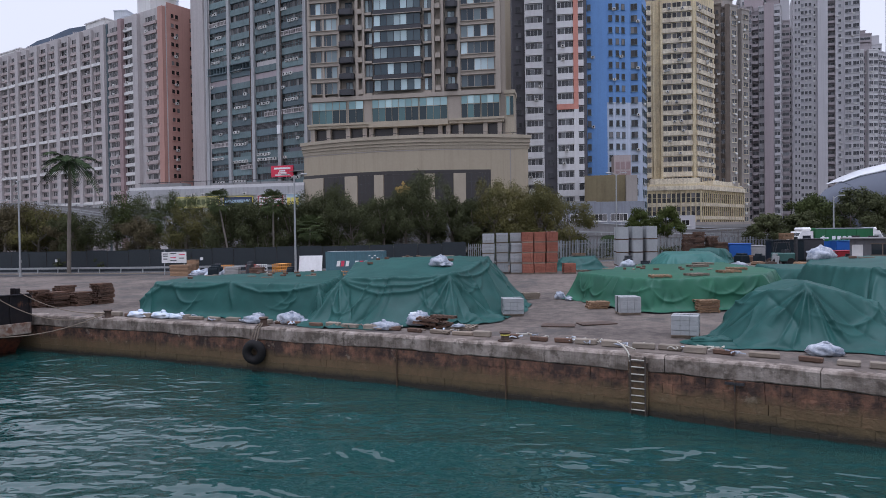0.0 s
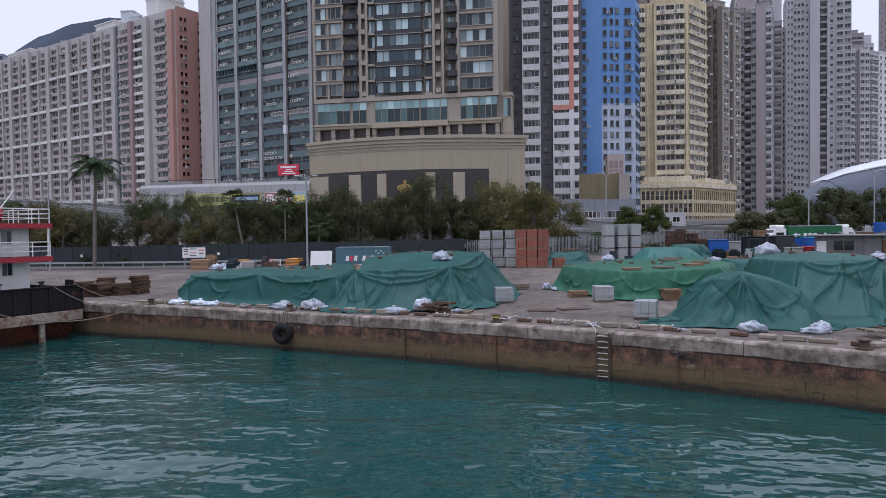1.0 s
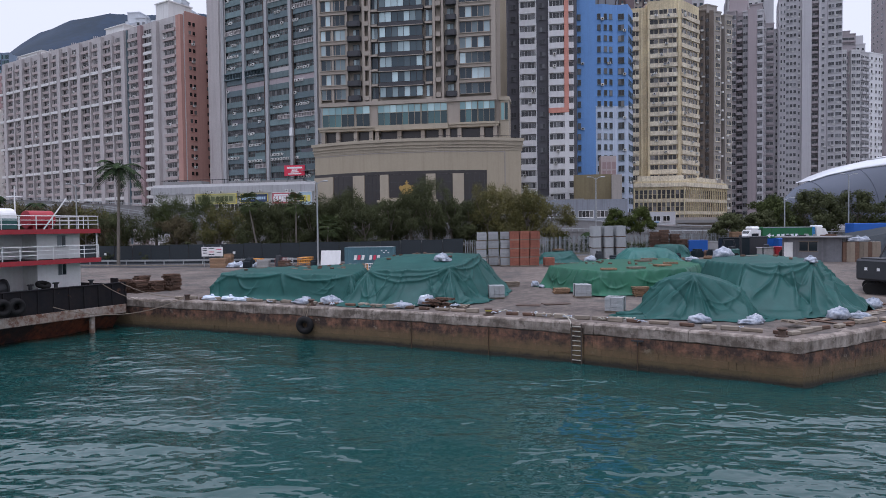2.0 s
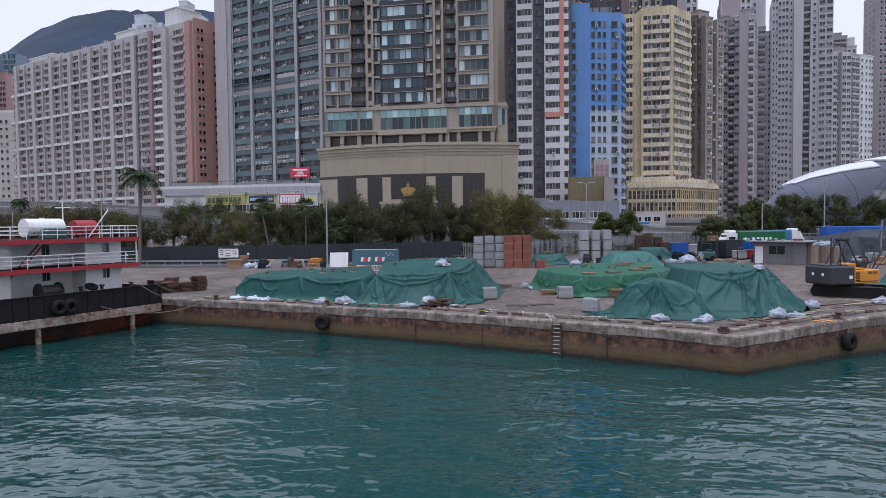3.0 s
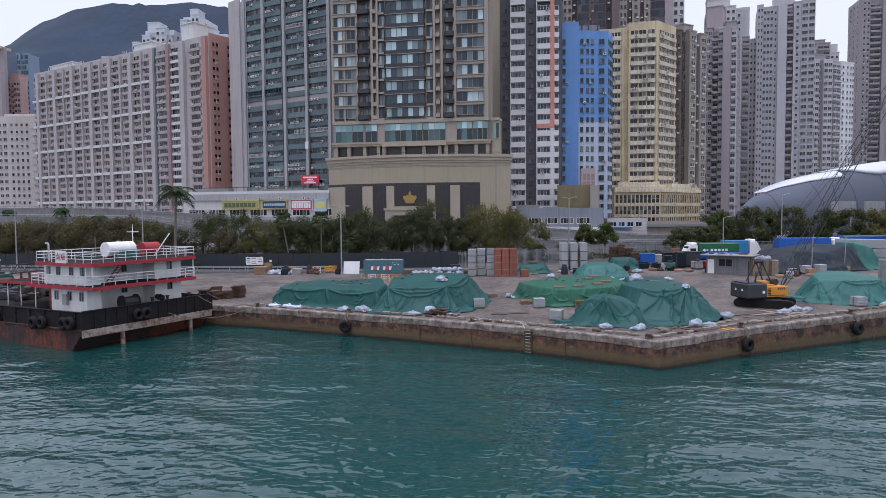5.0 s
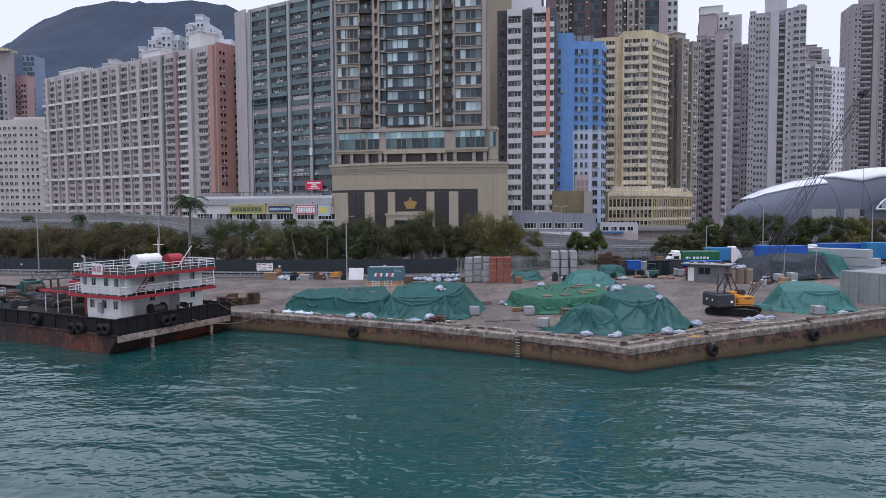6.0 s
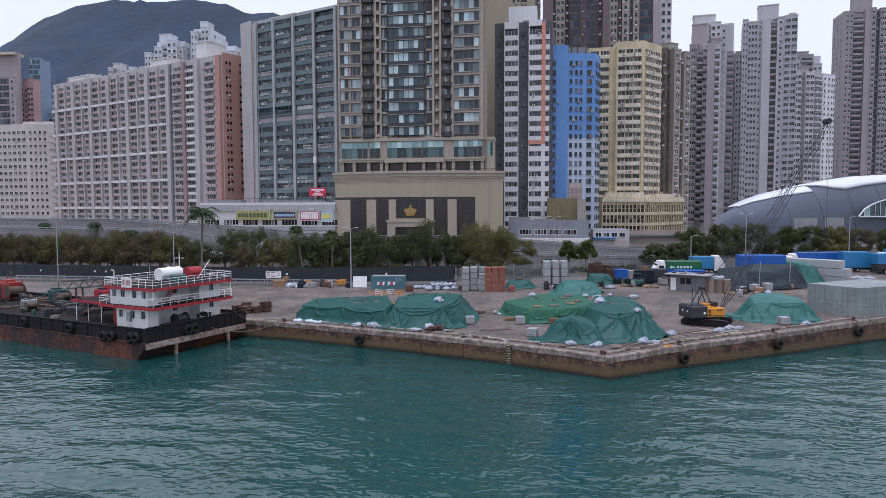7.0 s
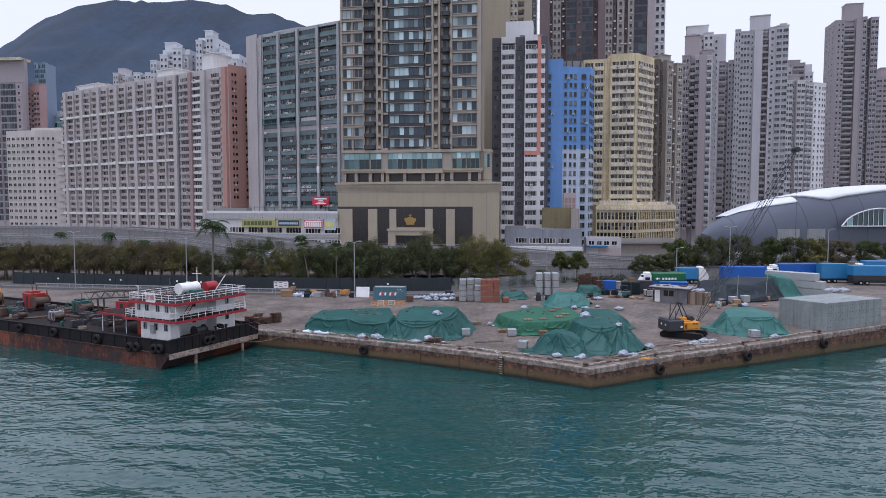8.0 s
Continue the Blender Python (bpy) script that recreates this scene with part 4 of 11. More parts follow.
    for z, l0, l1, h in ((20.65, 0.7, 4.75, 0.42), (20.15, 2.0, 3.5, 0.26), (19.7, 1.7, 3.8, 0.24), (19.22, 1.0, 4.5, 0.26)):
        sh = Shape()
        p.slab(sh, l0, l1, z, z + h, 0.14)
        part("writing_line", sh, M["letter_white"], sg)
    for s0 in (1.0, 5.0):
        sh = Shape().cyl(p.at(s0, 14.2, -0.3), p.at(s0, 19.2, -0.3), 0.12, n=6)
        part("sign_post", sh, M["steel_dark"], sg)


grey_block()


# -- hotel: tower over a bowed podium --
class Bow:
    """A wall bowed outwards on a circle, places given in degrees from its middle."""

    def __init__(self, cx, cy, r):
        self.cx, self.cy, self.r = cx, cy, r

    def at(self, deg, z, out=0.0):
        q = math.radians(deg)
        return (self.cx + (self.r + out) * math.sin(q), self.cy - (self.r + out) * math.cos(q), z)

    def line(self, d0, d1, out=0.0):
        n = max(1, round((d1 - d0) / 2.0))
        return [self.at(d0 + (d1 - d0) * k / n, 0, out)[:2] for k in range(n + 1)]

    def slab(self, sh, d0, d1, z0, z1, out, back=0.3):
        """A curved block, one prism for each short stretch, without inner ends."""
        fr, bk = self.line(d0, d1, out), self.line(d0, d1, -back)
        n = len(fr)
        v = [(*p, z) for z in (z0, z1) for p in fr + bk]
        f = []
        for k in range(n - 1):
            a, b_, c, d = k, k + 1, n + k + 1, n + k
            m = 2 * n
            f += [(a, b_, m + b_, m + a), (m + a, m + b_, m + c, m + d), (d, c, b_, a), (c, d, m + d, m + c)]
        f += [(0, 2 * n, 3 * n, n), (n - 1, 2 * n - 1, 4 * n - 1, 3 * n - 1)]
        return sh.add(v, f)


def hotel():
    b = thing("hotel_tower", "sand-coloured hotel tower with bay windows over a broad podium", "hotel")
    f = Bow(-11.5, 195.0, 53.0)
    lo, hi = -33.9, 21.5
    wall = f.line(lo, hi) + [(7.0, 172.0), (-38.0, 174.0)]
    part("podium", Shape().prism(wall, BASE, 22.9), M["sand_wall"], b)
    part("podium_roof", Shape().prism(f.line(lo, hi, -0.3) + [(6.8, 171.8), (-37.8, 173.8)], 22.9, 25.45), M["sand_wall"], b)
    # stepped cornice
    for z0, z1, o in ((22.9, 23.55, 0.08), (23.55, 23.75, 0.30), (23.75, 24.15, 0.14), (24.15, 24.35, 0.42), (24.35, 25.0, 0.30), (25.0, 25.7, 0.62)):
        part("cornice_moulding", f.slab(Shape(), lo - 0.25 - o * 0.5, hi + 0.25 + o * 0.5, z0, z1, o, 1.2), M["sand_stone"], b)
    # inset line that frames the plain wall
    sh = Shape()
    f.slab(sh, lo, 17.35, 22.55, 22.72, 0.05)
    f.slab(sh, 17.1, 17.35, BASE, 22.72, 0.05)
    part("wall_moulding", sh, M["brown_wall"], b)
    # dark surround of the glazing
    sh = Shape()
    f.slab(sh, lo, 12.6, 17.75, 18.45, 0.12)
    f.slab(sh, 12.0, 12.6, BASE, 17.75, 0.12)
    part("reveal", sh, M["dark_panel"], b)
    for d0, d1, z0 in ((-27.3, -21.4, BASE), (-18.0, -13.9, BASE), (-11.5, -2.3, 12.5), (0.1, 4.2, BASE), (7.0, 12.0, BASE)):
        sh = Shape()
        f.slab(sh, d0, d1, z0, 17.74, 0.06)
        pn = part("dark_glazing", sh, M["dark_panel"], b)
        lines = Shape()
        for k in range(1, 8):
            z = 17.7 - 1.75 * k
            if z > z0:
                f.slab(lines, d0, d1, z, z + 0.07, 0.10)
        for k in range(1, 4):
            q = d0 + (d1 - d0) * k / 4
            f.slab(lines, q - 0.04, q + 0.04, z0, 17.7, 0.09)
        part("glazing_bar", lines, M["bronze"], pn)
    for d0, d1 in ((lo, -27.4), (-21.3, -18.1), (-13.8, -11.6), (-2.2, 0.0), (4.3, 6.9)):
        sh = Shape()
        f.slab(sh, d0, d1, BASE, 17.74, 0.30)
        part("pilaster", sh, M["sand_stone"], b)
    # entrance surround
    sh = Shape()
    f.slab(sh, -14.1, -11.7, BASE, 11.4, 0.8)
    f.slab(sh, -2.2, 0.2, BASE, 11.4, 0.8)
    f.slab(sh, -11.7, -2.2, 10.1, 11.4, 0.8)
    f.slab(sh, -14.4, 0.5, 11.4, 12.0, 1.0)
    part("portal", sh, M["sand_stone"], b)
    sh = Shape()
    f.slab(sh, -11.7, -2.2, BASE, 10.1, 0.1)
    part("portal_glass", sh, M["dark_panel"], b)
    sh = Shape()
    for k in range(7):
        q = -11.7 + 9.5 * k / 6
        f.slab(sh, q - 0.06, q + 0.06, BASE, 10.1, 0.2)
    f.slab(sh, -11.7, -2.2, 7.6, 7.8, 0.2)
    part("portal_bar", sh, M["bronze"], b)
    # rail along the roof edge
    sh = Shape()
    f.slab(sh, lo + 1, hi - 0.5, 26.25, 26.33, -0.6, 0.66)
    for k in range(37):
        q = lo + 1 + (hi - lo - 1.5) * k / 36
        p = f.at(q, 25.7, -0.63)
        sh.cyl(p, (p[0], p[1], 26.3), 0.03, n=4)
    part("roof_rail", sh, M["steel_dark"], b, kind="stuff")
    # crown emblem: band, five lobes with a cross above
    cr = Shape()
    half = [(1.15, 0), (1.2, 0.5), (1.75, 1.35), (1.72, 1.75), (1.35, 2.0), (0.95, 1.85), (0.8, 2.1), (0.45, 2.2), (0.3, 2.05), (0.13, 2.45), (0.4, 2.5), (0.4, 2.72), (0.13, 2.76), (0.12, 3.1)]
    ring = half + [(-x, z) for x, z in reversed(half)]
    n = len(ring)
    mid, per = -7.0, math.degrees(1 / 53.0)
    cr.add([f.at(mid + x * per, 13.2 + z, o) for o in (0.34, 0.1) for x, z in ring], [tuple(range(n))] + [(k, n + k, n + (k + 1) % n, (k + 1) % n) for k in range(n)])
    for x in (-0.75, -0.25, 0.25, 0.75):
        q = f.at(mid + x * per, 13.45, 0.36)
        cr.cyl((q[0], q[1], q[2] - 0.12), (q[0], q[1], q[2] + 0.12), 0.12, n=6)
    part("crown_emblem", cr, M["gold"], b, "gilded crown emblem")

    # tower
    t = Face((-39.2, 150.2), (3.3, 145.0))
    td = 26
    body = [tuple(t.a + t.n * -0.9), tuple(t.b + t.n * -0.9), (t.b.x - 2.0, t.b.y + td), (t.a.x, t.a.y + td)]
    mass(b, body, 25.45, 118, M["tower_stone"], "tower")
    # open storey with columns; a dark slab stands in for the shade inside
    sh = Shape()
    t.slab(sh, -0.2, 42.2, 25.9, 28.4, -0.82, 0.9)
    part("shade_storey", sh, M["dark_panel"], b)
    for s0 in (0.6, 4.2, 8.6, 12.4, 13.9, 19.2, 24.8, 29.0, 30.7, 33.4, 38.6, 41.6):
        sh = Shape()
        t.slab(sh, s0 - 0.45, s0 + 0.45, 25.9, 28.5, 0.35, 0.8)
        part("column", sh, M["tower_stone"], b)
    sh = Shape()
    t.slab(sh, -0.3, 42.4, 28.5, 29.1, 0.7, 1)
    t.slab(sh, -0.5, 42.6, 29.1, 29.5, 0.95, 1)
    t.slab(sh, 13.6, 30.9, 28.3, 29.5, 1.3, 1)
    part("belt_course", sh, M["sand_stone"], b)
    # clubhouse glazing
    spots = []
    for s0, s1 in ((0.6, 8.4), (8.9, 12.2), (14.2, 24.4), (24.6, 30.6), (33.6, 37.6), (37.8, 41.6)):
        w = s1 - s0
        cols = max(2, round(w / 1.5))
        d = window_data("club%d" % round(w * 10), w, 2.9, cols, "club_low", "sand_stone", 0.14, False, bar=0.07)
        spots.append((d, t.at((s0 + s1) / 2, 29.6, 0.4), t.turn))
        d = window_data("clubt%d" % round(w * 10), w, 1.75, cols, "club_top", "sand_stone", 0.14, False, bar=0.06)
        spots.append((d, t.at((s0 + s1) / 2, 32.52, 0.4), t.turn))
    sh = Shape()
    t.slab(sh, 42.7, 44.6, 25.5, 34.4, -0.6, 6)
    t.slab(sh, 42.5, 44.8, 34.4, 35.2, -0.4, 6.2)
    part("annex", sh, M["sand_stone"], b)
    d = window_data("annex", 1.6, 4.0, 2, "teal_glass", "sand_stone", 0.12, False, bar=0.12)
    spots.append((d, t.at(43.7, 29.9, -0.58), t.turn))
    sh = Shape()
    for a, c in ((8.4, 8.9), (12.2, 14.2), (30.6, 33.6)):
        t.slab(sh, a, c, 29.5, 34.6, 0.3, 0.5)
    t.slab(sh, -0.2, 42.0, 34.4, 35.3, 0.7, 0.5)
    part("club_wall", sh, M["tower_stone"], b)
    # typical floors
    pitch, n0 = 3.46, 24
    wl_ = window_data("bayl", 6.0, 2.42, 5, "glass_hotel", "tower_stone", 0.1, False, bar=0.1)
    wm = window_data("baym", 10.2, 2.3, 7, "glass_strip", "bronze", 0.12, False, bar=0.09)
    wr = window_data("bayr", 7.0, 2.42, 5, "glass_hotel", "tower_stone", 0.1, False, bar=0.1)
    ws = window_data("slit", 1.5, 2.5, 2, "glass_hotel", "bronze", 0.08, False, bar=0.08)
    for s0, s1, o in ((-0.3, 0.3, 0.35), (3.0, 3.5, 0.30), (6.5, 7.0, 0.35), (10.6, 11.2, 0.45), (12.1, 12.6, 0.45), (27.4, 28.0, 0.45), (29.4, 30.0, 0.45), (32.8, 33.5, 0.5), (40.8, 41.9, 0.4)):
        part("fin", t.slab(Shape(), s0, s1, 35.3, 118, o, 1), M["tower_stone"], b)
    for k in range(n0):
        z = 36.1 + pitch * k
        spots.append((wl_, t.at(3.35, z, 0.05), t.turn))
        spots.append((wr, t.at(37.1, z, 0.05), t.turn))
        spots.append((wm, t.at(19.9, z, 0.45), t.turn))
        spots.append((ws, t.at(13.4, z, -0.6), t.turn))
        spots.append((ws, t.at(26.4, z, -0.6), t.turn))
        spots.append((ws, t.at(8.8, z, -0.85), t.turn))
        spots.append((ws, t.at(31.4, z, -0.85), t.turn))
        for s0, s1, o in ((0.2, 6.6, 0.28), (33.4, 40.9, 0.28)):
            sh = Shape()
            t.slab(sh, s0, s1, z + 2.5, z + pitch - 0.1, o, 0.9)
            t.slab(sh, s0 - 0.1, s1 + 0.1, z + 2.48, z + 2.62, o + 0.22, 0.3)
            t.slab(sh, s0 - 0.1, s1 + 0.1, z + pitch - 0.2, z + pitch - 0.06, o + 0.22, 0.3)
            part("spandrel", sh, M["tower_stone"], b)
        sh = Shape()
        t.slab(sh, 14.6, 25.2, z + 2.4, z + pitch - 0.1, 0.62, 1.4)
        t.slab(sh.slot(1), 14.5, 25.3, z + 2.36, z + 2.5, 0.9, 0.2)
        part("dark_spandrel", sh, [M["bronze"], M["tower_stone"]], b)
        # rounded dark balconies and small stone ones
        for c, w in ((8.6, 3.3), (31.7, 2.6)):
            sh = Shape()
            ring = [(-w / 2, -0.2), (-w / 2, 0.75), (-w / 2 + 0.45, 1.25), (w / 2 - 0.45, 1.25), (w / 2, 0.75), (w / 2, -0.2)]
            pts = []
            for x, o in ring:
                q = t.at(c + x, 0, o)
                pts.append((q[0], q[1]))
            sh.prism(pts, z - 0.55, z + 0.65)
            part("balcony", sh, M["bronze"], b)
        for c in (11.65, 28.7):
            part("small_balcony", t.slab(Shape(), c - 0.55, c + 0.55, z - 0.5, z + 0.55, 0.6, 0.4), M["tower_stone"], b)
        for c in (13.4, 26.4):
            part("ledge", t.slab(Shape(), c - 0.8, c + 0.8, z - 0.75, z - 0.25, 0.2, 0.7), M["tower_stone"], b)
    low = [q for q in spots if q[1][2] < 88]
    put_split_windows(b, low)
    put_windows(b, [q for q in spots if q[1][2] >= 88], most=0)


hotel()


# -- white and grey tower with a coral stripe --
def white_tower():
    b = thing("apartment_tower", "white and dark grey apartment tower with a coral stripe", "apartment building")
    f = Face((6.0, 172.2), (23.8, 170.2))
    top = 72.4
    mass(b, [tuple(f.a), tuple(f.b), (27, 190), (6.4, 192)], BASE, top, M["tower_grey"])
    spots = []
    w = window_data("white", 3.5, 1.45, 4, "glass_haze", "tower_white", 0.08, True)
    w2 = window_data("whites", 1.3, 1.2, 2, "glass_haze", "tower_grey", 0.08, True)
    sh = Shape()
    f.slab(sh.slot(1), 14.75, 15.9, 36.5, top + 0.6, 1.15, 1)
    f.slab(sh.slot(1), 10.7, 15.9, 35.2, 36.5, 1.16, 1)
    f.slab(sh.slot(0), 14.75, 15.9, BASE, 35.2, 1.15, 1)
    f.slab(sh.slot(0), 3.1, 7.6, top - 1.2, top + 0.9, 1.1, 1)
    f.slab(sh.slot(0), 10.7, 14.75, top - 0.6, top + 1.2, 1.1, 1)
    part("bay_frame", sh, [M["tower_white"], M["coral"]], b)
    for k in range(22):
        z = top - 3.2 - 3.15 * k
        if z < 3:
            break
        for a, c in ((3.1, 7.6), (10.7, 14.75)):
            part("spandrel", f.slab(Shape(), a, c, z - 1.55, z - 0.03, 1.05, 1), M["tower_white"], b)
            spots.append((w, f.at((a + c) / 2, z, 0.72), f.turn))
            if rb.random() < 0.35:
                put_acs(b, f, [(rb.uniform(a + 0.6, c - 0.6), z - 0.1)], 1.0)
        part("spandrel", f.slab(Shape(), 15.9, 17.2, z - 1.5, z, 0.55, 1), M["tower_white"], b)
        spots.append((w2, f.at(9.1, z, 0.05), f.turn))
        spots.append((w2, f.at(1.5, z, 0.05), f.turn))
        spots.append((window_data("whitec", 1.1, 1.4, 1, "glass_haze", "tower_white", 0.08, False), f.at(16.5, z, 0.06), f.turn))
    sh = Shape()
    f.slab(sh, 3.1, 3.35, BASE, top, 1.08, 1)
    f.slab(sh, 7.35, 7.6, BASE, top, 1.08, 1)
    f.slab(sh, 10.7, 10.95, BASE, top, 1.08, 1)
    part("bay_edges", sh, M["tower_white"], b)
    put_windows(b, spots)
    sh = Shape().obox((15.5, 181), tuple(f.u), 9, 8, top, top + 7.5)
    part("roof_room", sh, M["tower_white"], b)
    sh = Shape().obox((19, 176), tuple(f.u), 7.4, 7, top + 1.4, top + 1.9)
    part("roof_canopy", sh, M["roof_grey"], b)


white_tower()


# -- bright blue tower --
def blue_tower():
    b = thing("apartment_tower", "bright blue apartment tower, faded pale on its lower floors", "apartment building")
    f1 = Face((24.2, 174.8), (31.2, 174.0))
    f2 = Face((31.2, 174.0), (35.2, 175.4))
    f3 = Face((35.2, 175.4), (38.0, 174.8))
    f4 = Face((38.0, 174.8), (40.7, 181.6))
    top, cut = 63.4, 37.5
    body = [tuple(f1.a), tuple(f1.b), tuple(f2.b), tuple(f3.b), tuple(f4.b), (40, 196), (25, 198)]
    s = Shape().prism(body, BASE, cut)
    part("wall", s, M["pale_blue"], b)
    mass(b, body, cut, top, M["blue_wall"], "painted_wall")
    sh = Shape()
    f1.slab(sh, -0.1, 5.2, BASE, top + 3.4, 0.25, 6)
    part("blue_bay", sh, M["blue_wall"], b)
    w = window_data("blue", 0.85, 1.4, 1, "glass_warm", "slate_panel", 0.08, True)
    w2 = window_data("blue2", 1.5, 1.5, 2, "glass_warm", "slate_panel", 0.08, True)
    spots = []
    for k in range(21):
        z = top - 3.0 - 2.88 * k
        if z < 4:
            break
        for fc, ss in ((f1, (0.9,)), (f1, (6.1,)), (f2, (0.8, 2.4)), (f3, (1.1,)), (f4, (1.3, 3.8, 6.2))):
            for q in ss:
                d = w2 if fc in (f3, f4) else w
                spots.append((d, fc.at(q, z, 0.28 if fc is f1 and q < 5 else 0.03), fc.turn))
            if rb.random() < 0.14:
                put_acs(b, fc, [(ss[0] + 0.9, z - 0.4)])
    put_windows(b, spots)
    sh = Shape().obox((33, 184), (1, 0), 7, 7, top, top + 4)
    part("roof_room", sh, M["roof_grey"], b)
    for i in range(5):
        x, y = 31 + i * 1.1, 180 + (i % 2)
        sh = Shape().cyl((x, y, top + 0.5), (x + rb.uniform(-0.8, 0.8), y, top + rb.uniform(4, 8.5)), 0.22, 0.08, n=6)
        part("roof_mast", sh, M["iron"], b)


blue_tower()


# -- yellow apartment tower and its podium --
def yellow_tower():
    b = thing("apartment_tower", "pale yellow apartment tower with stained cream balcony bands", "apartment building")
    f0 = Face((41.4, 211.2), (51.4, 209.6))
    f = Face((51.4, 208.6), (60.6, 207.0))
    g = Face((60.6, 207.0), (69.2, 216.4))
    top = 74.6
    mass(b, [tuple(f0.a), tuple(f0.b), (52, 226), (42, 228)], BASE, top - 1.5, M["yellow_wall"])
    mass(b, [tuple(f.a), tuple(f.b), tuple(g.b), (68, 232), (52, 233)], BASE, top, M["yellow_wall"])
    w = window_data("yel", 2.45, 1.5, 2, "glass_warm", "cream_band", 0.08, False, bar=0.12)
    w2 = window_data("yel2", 3.1, 1.5, 3, "glass_warm", "cream_band", 0.08, False, bar=0.12)
    spots = []
    for k in range(23):
        z = top - 3.4 - 3.02 * k
        if z < 17:
            break
        sh = Shape()
        f.slab(sh, 0.1, 8.6, z - 1.35, z - 0.05, 0.55, 0.3)
        g.slab(sh, 0.6, 12.2, z - 1.35, z - 0.05, 0.55, 0.3)
        f0.slab(sh, 0.2, 7.4, z - 1.35, z - 0.05, 0.4, 0.3)
        part("band", sh, M["cream_band"], b)
        for i in range(3):
            spots.append((w, f.at(1.6 + 2.75 * i, z, 0.05), f.turn))
        for i in range(3):
            spots.append((w2, g.at(2.5 + 3.7 * i, z, 0.05), g.turn))
        for i in range(2):
            spots.append((w2, f0.at(2.1 + 3.7 * i, z, 0.05), f0.turn))
        for fc, m in ((f, 8.5), (g, 12), (f0, 7)):
            for q in range(rb.choice((0, 1, 1, 2, 2))):
                put_acs(b, fc, [(rb.uniform(1, m - 1), z - rb.uniform(0.2, 0.9))], 0.53 if fc is not f0 else 0.38)
    put_windows(b, spots)
    for fc, s0, s1, h, o in ((f, 8.7, 9.45, top + 0.7, 0.62), (f, -0.3, 0.3, top + 0.7, 0.6), (f0, 7.9, 8.6, top - 1, 0.5)):
        part("corner_strip", fc.slab(Shape(), s0, s1, 16, h, o, 1), M["yellow_wall"], b)
    for k in range(4):
        sh = Shape().obox((53.5 + k * 3.0, 216 + (k % 2) * 3), (1, 0.1), 3.4, 4, top, top + rb.uniform(1.6, 3.0))
        part("roof_shed", sh, M["cream_band"] if k % 2 else M["pinkish"], b)
    # podium
    c = thing("podium_building", "low yellow building with close vertical fins", "commercial building")
    pf = Face((45.6, 202.6), (60.0, 200.4))
    pg = Face((60.0, 200.4), (79.5, 221.0))
    ptop = 18.0
    mass(c, [tuple(pf.a), tuple(pf.b), tuple(pg.b), (66, 232), (46, 232)], BASE, ptop, M["yellow_wall"])
    for fc in (pf, pg):
        sh = Shape()
        for z in (5.8, 9.6, 13.4):
            fc.slab(sh, 0, fc.len, z - 0.9, z, 0.25)
        fc.slab(sh, -0.2, fc.len + 0.2, 17.1, 18.3, 0.55)
        part("floor_band", sh, M["cream_band"], c)
        nn = int(fc.len / 1.25)
        for i in range(nn + 1):
            sh = Shape()
            q = fc.len * i / nn
            fc.slab(sh, q - 0.13, q + 0.13, 5.0, 17.0, 0.45 if fc is pf else 0.3)
            part("fin", sh, M["yellow_wall"], c)
        sp = []
        d = window_data("fin%d" % round(fc.len), fc.len / nn - 0.3, 2.7, 1, "glass_warm", "yellow_wall", 0.06, False, rows=2, bar=0.06)
        for z in (5.9, 9.7, 13.5):
            for i in range(nn):
                sp.append((d, fc.at(fc.len * (i + 0.5) / nn, z, 0.02), fc.turn))
        put_windows(c, sp)
    sh = Shape()
    pf.slab(sh, 1, pf.len, 18.6, 20.6, -1.5, 6)
    pg.slab(sh, 10, pg.len, 18.6, 20.2, -1.0, 5)
    part("roof_shed", sh, M["cream_band"], c)
    sh = Shape()
    pf.slab(sh, -1, pf.len + 0.5, 4.2, 4.6, 2.2, 0.2)
    pg.slab(sh, -0.5, pg.len, 4.2, 4.6, 2.2, 0.2)
    part("canopy", sh, M["roof_grey"], c)


yellow_tower()


